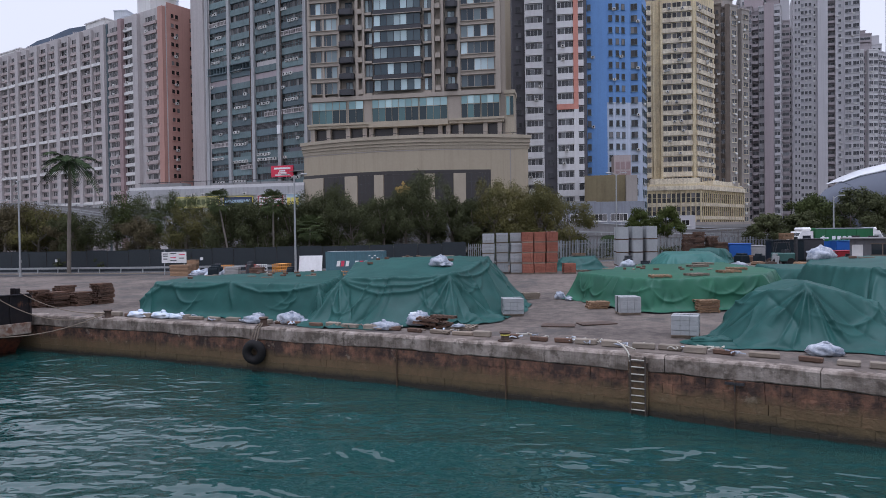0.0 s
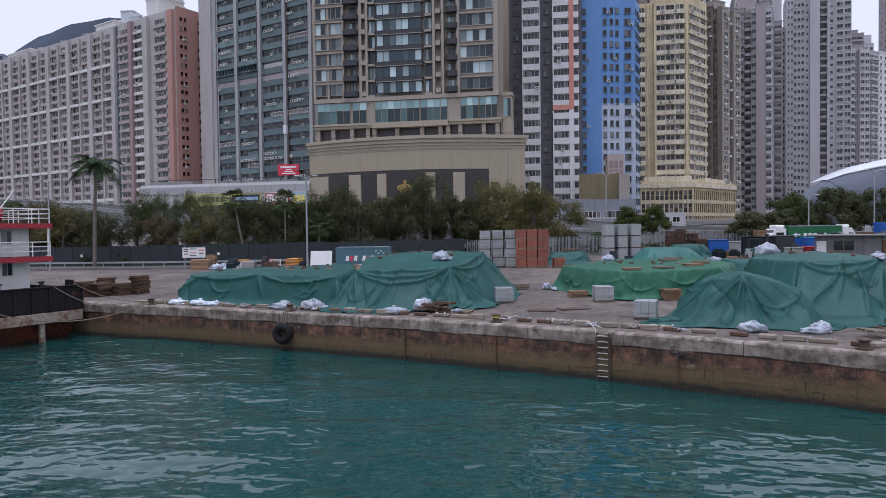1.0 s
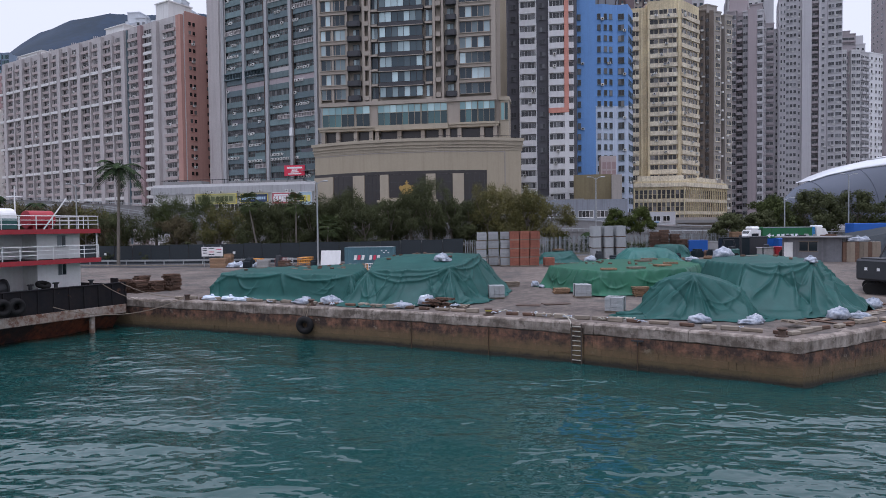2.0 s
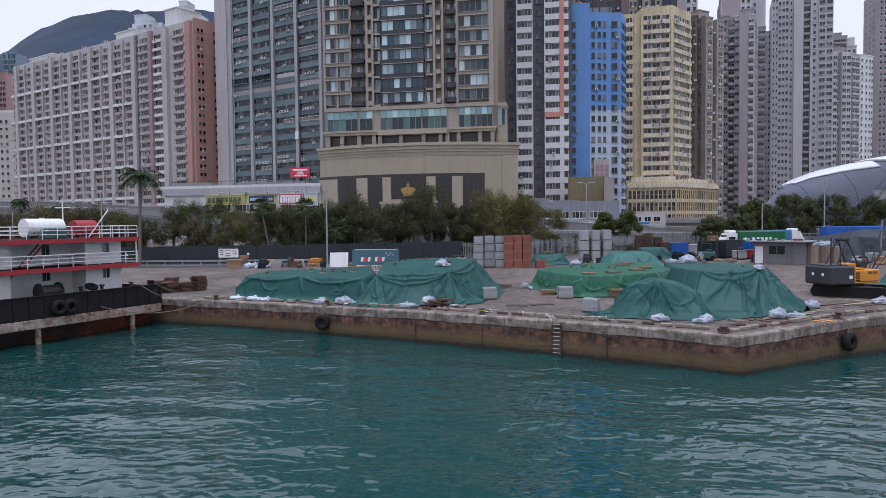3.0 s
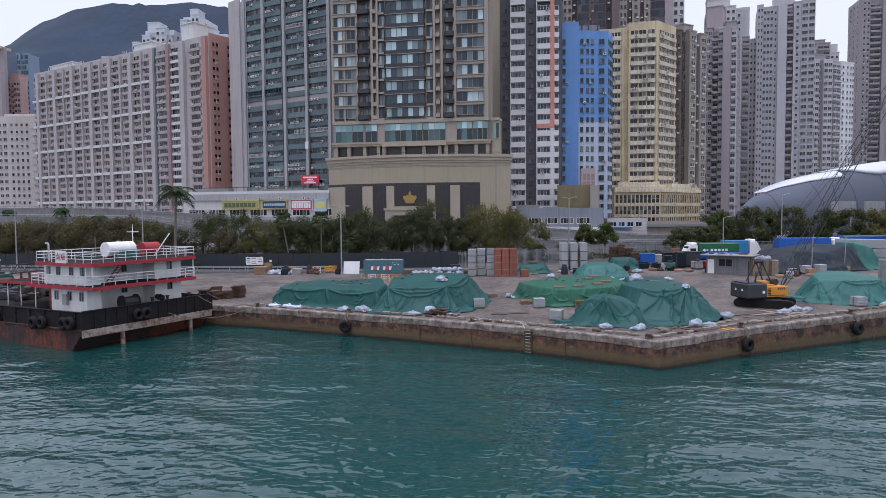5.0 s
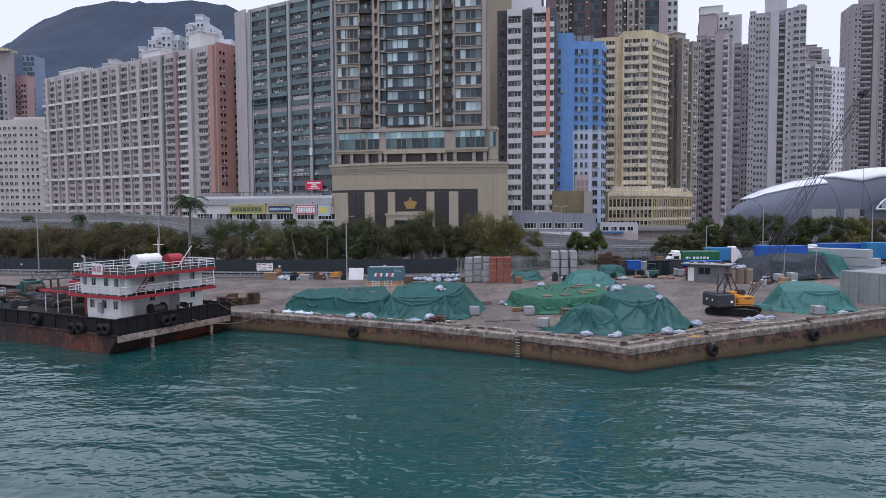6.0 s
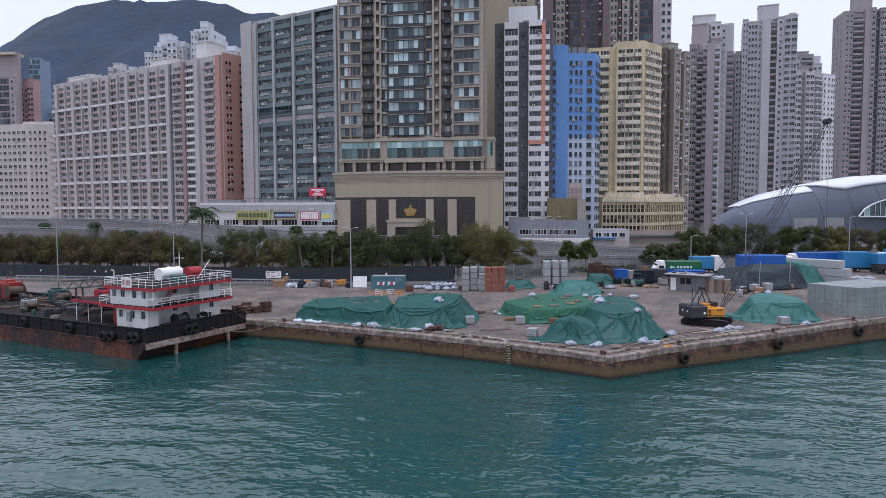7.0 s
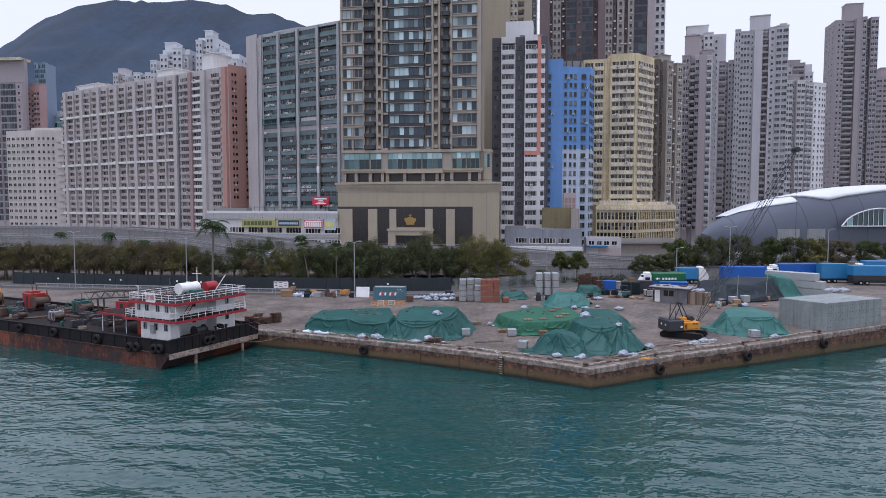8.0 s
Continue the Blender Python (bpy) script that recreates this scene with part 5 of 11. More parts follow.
# -- towers farther off --
def bay_tower(label, a, b_, depth, top, pitch, bays, wall, glass="glass_haze", frame="ash_wall", rooms=(), side=True):
    """A high-rise whose front steps in and out bay by bay: (width share, stands out, kind, material, lower by)."""
    b = thing("tower_block", label, "apartment building")
    f = Face(a, b_)
    n = f.n * -2.6
    core = [tuple(f.a + n), tuple(f.b + n), tuple(f.b + f.n * -depth), tuple(f.a + f.n * -depth)]
    mass(b, core, BASE, top - 0.9, M[wall])
    total = sum(q[0] for q in bays)
    s = 0.0
    rnd = random.Random(label)
    spots = []
    low = 8.0
    for share, out, kind, m, drop in bays:
        w = f.len * share / total
        c = s + w / 2
        bt = top - drop
        body = f.slab(Shape(), s + 0.01, s + w - 0.01, BASE, bt, out, 2.6)
        if kind != "blank":
            f.slab(body, s - 0.12, s + w + 0.12, bt, bt + 0.5, out + 0.15, 2.6)
        part("bay", body, M[m], b)
        zs = [bt - 1.05 - pitch * (k + 1) + pitch * 0.42 for k in range(int((bt - low) / pitch))]
        if kind == "balc":
            sh = Shape()
            for z in zs:
                f.slab(sh, s + w * 0.06, s + w * 0.94, z - pitch * 0.32, z + pitch * 0.02, out + 0.9)
            part("balcony_front", sh, M[m], b, kind="stuff")
            d = window_data("bt_b%d_%d" % (round(w * 10), round(pitch * 10)), w * 0.84, pitch * 0.5, 2, glass, "ash_wall", 0.06, False, bar=0.05)
            spots += [(d, f.at(c, z - 0.1, out + 0.02), f.turn) for z in zs]
        elif kind == "glassband":
            d = window_data("bt_g%d_%d" % (round(w * 10), round(pitch * 10)), w * 0.9, pitch * 0.78, max(2, int(w / 1.6)), glass, frame, 0.08, False, bar=0.07)
            spots += [(d, f.at(c, z - 0.3, out + 0.02), f.turn) for z in zs]
        elif kind != "blank":
            share_w, cols, per, hh = {"win": (0.62, 2, 1, 0.46), "win3": (0.40, 2, 2, 0.50), "slit": (0.34, 1, 1, 0.40), "two": (0.26, 1, 2, 0.42), "trio": (0.24, 1, 3, 0.44)}[kind]
            d = window_data("bt_%s%d_%d%s" % (kind, round(w * 10), round(pitch * 10), frame), w * share_w, pitch * hh, cols, glass, frame, 0.14, True, bar=0.06)
            for z in zs:
                for k in range(per):
                    spots.append((d, f.at(s + w * (k + 0.5) / per, z, out + 0.02), f.turn))
            sh = Shape()
            for z in zs:
                if rnd.random() < 0.55:
                    q = s + w * rnd.uniform(0.25, 0.75)
                    f.slab(sh, q - 0.45, q + 0.45, z - 0.75, z - 0.2, out + 0.5)
            if sh.v:
                part("air_conditioner", sh, M["ac"], b, kind="stuff")
        s += w
    if side:
        for sf in (Face(core[3], core[0]), Face(core[1], core[2])):
            d = window_data("bt_side%d_%s" % (round(pitch * 10), frame), 1.5, pitch * 0.42, 2, glass, frame, 0.1, True, bar=0.06)
            for k in range(int((top - low) / pitch)):
                spots += [(d, sf.at(sf.len * q, top - 3.4 - pitch * k, 0.03), sf.turn) for q in (0.22, 0.5, 0.8)]
    put_windows(b, spots, most=2)
    for q0, q1, back, z1, m in rooms:
        sh = f.slab(Shape(), f.len * q0, f.len * q1, top - 1, z1, -2.2 - back, 9)
        f.slab(sh, f.len * q0 - 0.2, f.len * q1 + 0.2, z1, z1 + 0.35, -2.0 - back, 9.2)
        part("roof_room", sh, M[m], b)
    return b


# east of the yellow tower, near to far
bay_tower("brown apartment tower with a rust-stained recessed column", (69.9, 219.2), (74.3, 217.6), 14, 75.0, 3.0, [(2.2, 0, "slit", "brown_dark", 0), (1.2, -0.9, "balc", "brown_dark", 1), (1.4, 0, "blank", "brown_dark", 0)], "brown_dark", frame="brown_dark", side=False)
bay_tower("brown apartment tower flank with paired windows", (74.4, 217.6), (82.0, 222.6), 14, 74.4, 3.0, [(2.6, 0, "win", "brown_wall", 0), (1.4, -1.6, "slit", "brown_dark", 1.2), (2.6, 0, "win", "brown_wall", 0.4)], "brown_wall", frame="cream_band", rooms=((0.05, 0.6, 1, 77.6, "brown_wall"),), side=False)
bay_tower("taupe apartment tower with dark balconies and a blank mauve strip", (87.2, 243), (98.0, 238), 15, 81.6, 2.9, [(3.3, -0.6, "win3", "taupe", 0), (2.2, -1.9, "balc", "taupe", 1.5), (1.8, -0.9, "balc", "ash_wall", 0.6), (3.1, 0.6, "blank", "mauve_strip", 0), (2.0, 0.2, "balc", "ash_wall", 1.2)], "taupe", rooms=((0.05, 0.55, 0.5, 90.2, "mauve_strip"), (0.62, 0.95, 2, 84.0, "taupe")))
bay_tower("grey apartment tower with stepped roof behind the taupe one", (97.2, 271), (113.9, 267), 16, 97.2, 3.0, [(3, 0, "two", "pale_tower", 0), (2.4, -1.4, "balc", "ash_wall", 1), (3, 0.4, "two", "pale_tower", 0), (2, -0.6, "slit", "ash_wall", 1.6), (2.2, -1.4, "balc", "taupe", 13)], "ash_wall", rooms=((0.0, 0.55, 1, 101.6, "pale_tower"),))
bay_tower("narrow grey tower in the gap between high-rises", (124, 313), (133.4, 310), 14, 93.2, 3.0, [(2, 0, "two", "ash_wall", 0), (2, -1.2, "balc", "taupe", 1), (2, 0.2, "two", "ash_wall", 0)], "taupe")
bay_tower("tall pale grey high-rise with dark balcony columns", (129.0, 298.6), (151.6, 291.0), 20, 105.6, 3.05, [(1.9, 0.5, "two", "ash_wall", 0), (3.3, -0.7, "trio", "ash_wall", 1), (1.5, -1.0, "slit", "ash_wall", 1.4), (2.9, 0.3, "blank", "ash_wall", 0), (2.1, -1.8, "balc", "taupe", 2.2), (2.4, 0.2, "slit", "ash_wall", 0.2), (4.3, 0.9, "win3", "ash_wall", 0)], "ash_wall", rooms=((0.28, 0.66, 0.4, 112.4, "ash_wall"), (0.85, 0.97, 0.4, 107.4, "ash_wall")))
bay_tower("cream-grey apartment tower with rounded bays", (156.0, 304), (166.4, 305), 14, 81.4, 2.95, [(2.4, 0.3, "win3", "pale_tower", 0), (1.2, -1.2, "slit", "taupe", 0.5), (2.4, 0.3, "win3", "pale_tower", 0)], "ash_wall", rooms=((0.3, 0.9, 1, 84.6, "taupe"),))
bay_tower("apartment tower front of dark stacked balconies", (166.7, 305.2), (172.3, 309.0), 10, 81.0, 2.95, [(2, 0, "balc", "ash_wall", 0), (2, 0, "balc", "ash_wall", 0)], "ash_wall", side=False)
bay_tower("bright white apartment tower flank with small windows", (172.5, 309.0), (181.1, 314.0), 8, 81.3, 2.95, [(2.2, 0.1, "slit", "tower_white", 0), (2.2, 0.1, "slit", "tower_white", 0), (2.4, 0.1, "two", "tower_white", 0)], "tower_white", side=False)
bay_tower("grey stepped tower behind the white one", (167.0, 332), (182.0, 330), 12, 95.4, 3.0, [(2, 0, "two", "ash_wall", 2.5), (3, 0.3, "balc", "taupe", 0), (2, 0, "two", "ash_wall", 5)], "ash_wall", rooms=((0.2, 0.6, 0, 97.6, "taupe"),))
bay_tower("very tall brown-grey high-rise with dark balcony column", (205.0, 353.0), (226.2, 350), 20, 124.6, 3.1, [(3.0, 0.4, "two", "taupe", 1.2), (4.6, -1.7, "balc", "taupe", 2.6), (2.2, 0.4, "blank", "taupe", 0), (2.0, 0.6, "win", "taupe", 0), (1.6, -1.4, "slit", "tower_grey", 1.8), (3.0, 0.5, "win3", "taupe", 0.4)], "taupe", glass="glass_dusk", rooms=((0.24, 0.66, 0, 133.2, "taupe"),))
bay_tower("dull red-brown tower beside the tall high-rise", (245, 384), (276, 380), 20, 97.0, 3.1, [(3, 0, "win3", "mauve_strip", 0), (2, -1.5, "balc", "taupe", 1), (3, 0, "win3", "mauve_strip", 0), (2, -1.5, "balc", "taupe", 1), (3, 0, "win3", "mauve_strip", 0)], "taupe", rooms=((0.1, 0.4, 0, 103, "mauve_strip"),))
bay_tower("distant teal glass tower", (254.0, 480), (273.0, 480), 18, 96.5, 3.4, [(1, 0, "glassband", "far_blue", 0), (1, 0, "glassband", "far_blue", 0), (1, 0, "glassband", "far_blue", 3)], "far_blue", glass="teal_glass", frame="far_blue", side=False)
bay_tower("low dark distant block between the towers", (238.0, 440), (251.0, 440), 18, 67.7, 3.2, [(1, 0, "win3", "taupe", 0), (1, -1, "balc", "taupe", 0), (1, 0, "win3", "taupe", 0)], "taupe", side=False)
# the dark twin towers behind the blue and yellow blocks
bay_tower("dark brown curtain-walled twin tower", (28.8, 262), (62.2, 257), 26, 150.0, 3.3, [(3.2, 0, "blank", "mauve_dark", 0), (1.0, -0.8, "slit", "dusk_tower", 0), (2.6, 0.3, "two", "brown_wall", 0), (1.6, -1.4, "slit", "dusk_tower", 0), (3.4, 0.5, "glassband", "dusk_tower", 0), (1.5, 0.9, "slit", "dusk_tower", 0), (3.4, 0.5, "glassband", "dusk_tower", 0), (1.6, -1.4, "slit", "dusk_tower", 0), (2.2, 0.2, "blank", "mauve_dark", 0), (2.2, 0.3, "two", "brown_wall", 0), (1.2, -1.2, "slit", "dusk_tower", 0)], "dusk_tower", glass="glass_navy", frame="dusk_tower")
bay_tower("dark twin tower with pale fins and blue glass", (62.6, 258), (83.0, 255), 26, 150.0, 3.3, [(2.0, 0.4, "slit", "brown_wall", 0), (1.0, -0.8, "slit", "dusk_tower", 0), (1.6, 0.4, "slit", "brown_wall", 0), (3.6, 0.1, "glassband", "dusk_tower", 0), (2.0, 0.8, "blank", "mauve_strip", 0), (2.8, 0.3, "two", "ash_wall", 0)], "dusk_tower", glass="glass_navy", frame="dusk_tower")
# behind the hotel
bay_tower("plain sandy tower behind the hotel", (-4.0, 208), (13.0, 207), 18, 128.0, 3.1, [(1, 0, "blank", "sand_wall", 0)], "sand_wall", side=False)
bay_tower("pale narrow tower with balconies behind the hotel", (13.2, 212), (23.2, 211), 18, 112.0, 3.0, [(2, 0, "two", "cream_band", 0), (1.6, -1.2, "balc", "sand_stone", 0), (2, 0.2, "blank", "sand_stone", 0), (1, -0.5, "slit", "tower_grey", 0)], "brown_wall")
# below the hill
bay_tower("slate blue glass tower below the hill", (-282, 371.4), (-274.6, 371.2), 10, 109.0, 3.1, [(1, 0, "glassband", "far_blue", 0), (1, -0.4, "glassband", "far_blue", 0), (1, 0, "glassband", "far_blue", 0)], "far_blue", glass="teal_glass", frame="far_blue", side=False)
bay_tower("brown glass office block at the foot of the hill", (-290, 331), (-262.2, 330), 5, 103.6, 3.8, [(2, 0, "glassband", "taupe", 14), (2, 0.4, "glassband", "mauve_strip", 14), (3, 0, "glassband", "taupe", 14), (1, 0.5, "slit", "mauve_strip", 14)], "taupe", glass="glass_dusk", frame="taupe", rooms=((0.0, 0.97, -2, 103.6, "cream_band"),), side=False)
bay_tower("faded pink apartment tower", (-267.3, 338.6), (-257.3, 338), 6, 86.5, 3.0, [(2, 0, "win3", "far_pink", 0), (1, -1, "balc", "far_pink", 1), (2, 0, "win3", "far_pink", 0)], "far_pink", frame="far_pink", rooms=((0.2, 0.8, 0, 90.5, "far_pink"),), side=False)
bay_tower("pale grey offices below the hill", (-284, 379), (-256, 378), 12, 80.5, 3.6, [(1, 0, "glassband", "ash_wall", 0), (1, 0.3, "glassband", "ash_wall", 4), (1, 0, "glassband", "ash_wall", 9)], "ash_wall", glass="teal_glass", side=False)
# pale towers over the housing slab
bay_tower("white stepped apartment tower behind the slab", (-148.1, 262.4), (-134.8, 261.6), 18, 92.0, 2.9, [(2, 0.3, "two", "far_white", 3), (1.2, -1.2, "balc", "ash_wall", 2), (2.4, 0.3, "two", "far_white", 0), (1.2, -1.2, "slit", "ash_wall", 3)], "far_white", rooms=((0.1, 0.5, 0, 95.2, "far_white"),))
bay_tower("low white wing behind the housing slab", (-155.6, 268.3), (-150.4, 268), 18, 87.6, 2.9, [(1, 0.3, "two", "far_white", 0), (0.6, -0.8, "slit", "ash_wall", 2)], "far_white")
bay_tower("tallest white apartment tower behind the slab", (-130.7, 262.3), (-122.0, 261.8), 18, 97.4, 2.9, [(1.6, 0.3, "two", "far_white", 2), (1.0, -1.2, "balc", "ash_wall", 3), (1.8, 0.4, "two", "far_white", 0)], "far_white", rooms=((0.4, 0.8, 0, 100.4, "far_white"),))
bay_tower("white apartment tower wing behind the slab", (-121.7, 262.3), (-111.0, 261.7), 18, 89.6, 2.9, [(1.8, 0.3, "two", "far_white", 0), (1.0, -1.2, "balc", "ash_wall", 2), (1.8, 0.2, "two", "far_white", 3)], "far_white", rooms=((0.1, 0.4, 0, 92.4, "far_white"),))
bay_tower("grey rooftop tower behind the housing slab", (-208, 330.3), (-199.2, 330), 16, 94.0, 2.9, [(1, 0.3, "two", "ash_wall", 0), (0.8, -1, "slit", "taupe", 1), (1, 0.2, "two", "ash_wall", 2)], "ash_wall", rooms=((0.2, 0.7, 0, 97, "ash_wall"),))
bay_tower("pale flats behind the housing slab", (-196, 330.3), (-185.4, 330), 16, 94.0, 2.9, [(1, 0.2, "two", "far_white", 0), (0.8, -1, "balc", "ash_wall", 0.6), (1, 0.2, "two", "far_white", 0)], "far_white")


# ---- on the quay ----
def edge_point(line, x):
    """The point of the quay line at that x, with its direction."""
    for (x0, y0), (x1, y1) in zip(line, line[1:]):
        if x0 <= x <= x1:
            L_ = math.hypot(x1 - x0, y1 - y0)
            return x, y0 + (y1 - y0) * (x - x0) / (x1 - x0), (x1 - x0) / L_, (y1 - y0) / L_
    raise ValueError(x)


def bollard_at(line, x, inset=0.5, h=0.5, yellow=False, group="quay bollards"):
    px, py, ux, uy = edge_point(line, x)
    cx, cy = px - uy * inset, py + ux * inset
    z = yard_z(cx, cy)
    b = thing("bollard", "squat rusty iron mooring bollard on the coping" if not yellow else "rusty iron bollard with a faded yellow band", "bollard", (cx, cy, z), group=group)
    s = Shape().cyl((0, 0, 0), (0, 0, 0.06), 0.34, n=14).cyl((0, 0, 0.05), (0, 0, h - 0.14), 0.2, 0.17, n=14)
    part("post", s, M["iron"], b)
    part("cap", Shape().cyl((0, 0, h - 0.15), (0, 0, h - 0.06), 0.2, 0.29, n=14).cyl((0, 0, h - 0.06), (0, 0, h), 0.29, 0.22, n=14), M["iron"], b)
    if yellow:
        part("band", Shape().cyl((0, 0, h - 0.2), (0, 0, h - 0.13), 0.215, n=14), M["letter_yellow"], b, "faded yellow band")
    return cx, cy, z, ux, uy


def tyre_on(line, x, drop, R, tilt=0.0):
    cx, cy, z, ux, uy = bollard_at(line, x)
    ex, ey = cx + uy * 0.5, cy - ux * 0.5
    nx, ny = uy, -ux
    r = R * 0.36
    c = (ex + nx * (r + 0.06), ey + ny * (r + 0.06), z - drop)
    t = thing("tyre_fender", "worn black tyre hung on ropes against the quay wall", "tyre", c, group="tyre fenders")
    axis = (nx + ux * tilt, ny + uy * tilt, 0)
    part("tyre", Shape().torus((0, 0, 0), axis, R - r, r, 28, 12), M["rubber"], t, smooth=True)
    ad = Vector(axis).normalized()
    part("tread", Shape().torus(tuple(ad * 0.0), axis, R - r * 0.55, r * 0.62, 28, 8), M["rubber"], t, smooth=True)
    for k in (-0.16, 0.0, 0.17):
        o = Vector((ux, uy, 0)) * k
        top = Vector((cx, cy, z + 0.25)) - Vector(c)
        lip = Vector((ex - nx * 0.1, ey - ny * 0.1, z + 0.05)) - Vector(c) + o
        edge = Vector((ex + nx * 0.08, ey + ny * 0.08, z - 0.1)) - Vector(c) + o
        low = Vector((nx * 0.1, ny * 0.1, R * 0.72)) + o * 1.2
        part("lashing", Shape().tube([top, lip, edge, low], 0.035, 6), M["rope_dark"], t, "brown rope lashing")


tyre_on(EDGE_W, -13.8, 1.35, 0.68, 0.25)
tyre_on(EDGE_E, 24.4, 1.45, 0.66)
tyre_on(EDGE_E, 37.6, 1.35, 0.68)
tyre_on(EDGE_E, 51.2, 1.35, 0.68)
bollard_at(EDGE_W, -0.55, 0.55, 0.46, True)
bollard_at(EDGE_W, 14.4, 0.6, 0.46)
moor = bollard_at(EDGE_W, -25.4, 0.5, 0.5)


def quay_ladder():
    x, y, ux, uy = edge_point(EDGE_W, 5.0)
    nx, ny = uy, -ux
    t = thing("quay_ladder", "weathered steel ladder fixed down the quay wall", "ladder", (x + nx * 0.1, y + ny * 0.1, 0))
    # flat panel behind the rungs, put in for the niche's shade
    o = part("recess", Shape().box(-0.40, 0.02, -2.9, 0.40, 0.10, -0.30), M["stone_low"], t, "tidal stone panel standing in for the shaded niche")
    o.rotation_euler = (0, 0, math.atan2(uy, ux))
    for k in (-0.3, 0.3):
        p = Shape().box(-0.03, -0.03, -3.0, 0.03, 0.03, -0.05)
        o = part("stringer", p, M["ladder_steel"], t)
        o.location = (ux * k, uy * k, 0)
        o.rotation_euler = (0, 0, math.atan2(uy, ux))
    for i in range(10):
        z = -0.22 - i * 0.29
        part("rung", Shape().cyl((-ux * 0.3, -uy * 0.3, z), (ux * 0.3, uy * 0.3, z), 0.026, n=6), M["rope"], t)
    pts = []
    for i in range(15):
        a = i / 14
        pts.append((x - ux * (0.32 + 0.75 * math.sin(a * math.pi) * (1 - a) * 1.6) + uy * (0.12 - 0.9 * (1 - a)) * 1.0, y - uy * (0.32 + 0.6 * math.sin(a * math.pi) * (1 - a)) - ux * (0.12 - 0.9 * (1 - a)), 0.05 + 0.42 * math.sin(a * math.pi) - 0.35 * a * a))
    single("rope", Shape().tube(pts, 0.035, 6), M["rope"], "pale rope looped over the head of the ladder", "rope", smooth=True)


quay_ladder()


# a line of rough kerb blocks, some concrete, some timber
def kerb_blocks():
    rnd = random.Random(21)
    kinds = []
    for k, (m, w, h, d) in enumerate((("kerb", 0.95, 0.24, 0.3), ("kerb", 0.72, 0.2, 0.32), ("timber_grey", 1.1, 0.2, 0.26), ("kerb", 0.85, 0.27, 0.34), ("timber_dark", 0.8, 0.2, 0.25))):
        s = Shape().bevel_box(-w / 2, -d / 2, 0, w / 2, d / 2, h, 0.035)
        s.v = [(x + noise.noise((x * 3 + k, y * 3, z * 3)) * 0.03, y + noise.noise((x * 3, y * 3 + 9, z * 3 + k)) * 0.03, z + (noise.noise((x * 2, y * 2 + k, 5)) * 0.02 if z > 0 else 0)) for x, y, z in s.v]
        kinds.append((s.data("kerb_block", M[m]), "rough concrete kerb block along the quay edge" if m == "kerb" else "weathered timber baulk along the quay edge"))
    s = 36.0
    while s < LEN_W - 0.6:
        x, y, ux, uy = at_line(WEST, s)
        d, lab = rnd.choice(kinds)
        i = 1.25 + rnd.uniform(-0.1, 0.1)
        px, py = x - uy * i, y + ux * i
        o = tagged(new("kerb_block", d), lab, "kerb block", "kerb blocks on the quay")
        o.location = (px, py, yard_z(px, py))
        o.rotation_euler = (0, 0, math.atan2(uy, ux) + rnd.gauss(0, 0.06))
        s += rnd.uniform(0.95, 1.55)
    s = 1.0
    while s < 56:
        x, y, ux, uy = at_line(EAST, s)
        d, lab = rnd.choice(kinds)
        i = 1.25 + rnd.uniform(-0.1, 0.1)
        px, py = x - uy * i, y + ux * i
        o = tagged(new("kerb_block", d), lab, "kerb block", "kerb blocks on the quay")
        o.location = (px, py, yard_z(px, py))
        o.rotation_euler = (0, 0, math.atan2(uy, ux) + rnd.gauss(0, 0.05))
        s += rnd.uniform(0.9, 1.3)


kerb_blocks()


# ---- tarpaulin-covered piles ----
def chaikin(pts, times=2):
    for _ in range(times):
        out = []
        for i, p in enumerate(pts):
            q = pts[(i + 1) % len(pts)]
            out += [tuple(a * 0.86 + b * 0.14 for a, b in zip(p, q)), tuple(a * 0.14 + b * 0.86 for a, b in zip(p, q))]
        pts = out
    return pts


def ring_resample(pts, n):
    m = len(pts)
    ds = [0.0]
    for i in range(m):
        ds.append(ds[-1] + math.dist(pts[i], pts[(i + 1) % m]))
    out = []
    j = 0
    for k in range(n):
        s = ds[-1] * k / n
        while ds[j + 1] < s:
            j += 1
        t = (s - ds[j]) / max(1e-6, ds[j + 1] - ds[j])
        a, b = pts[j], pts[(j + 1) % m]
        out.append(tuple(x + (y - x) * t for x, y in zip(a, b)))
    return out


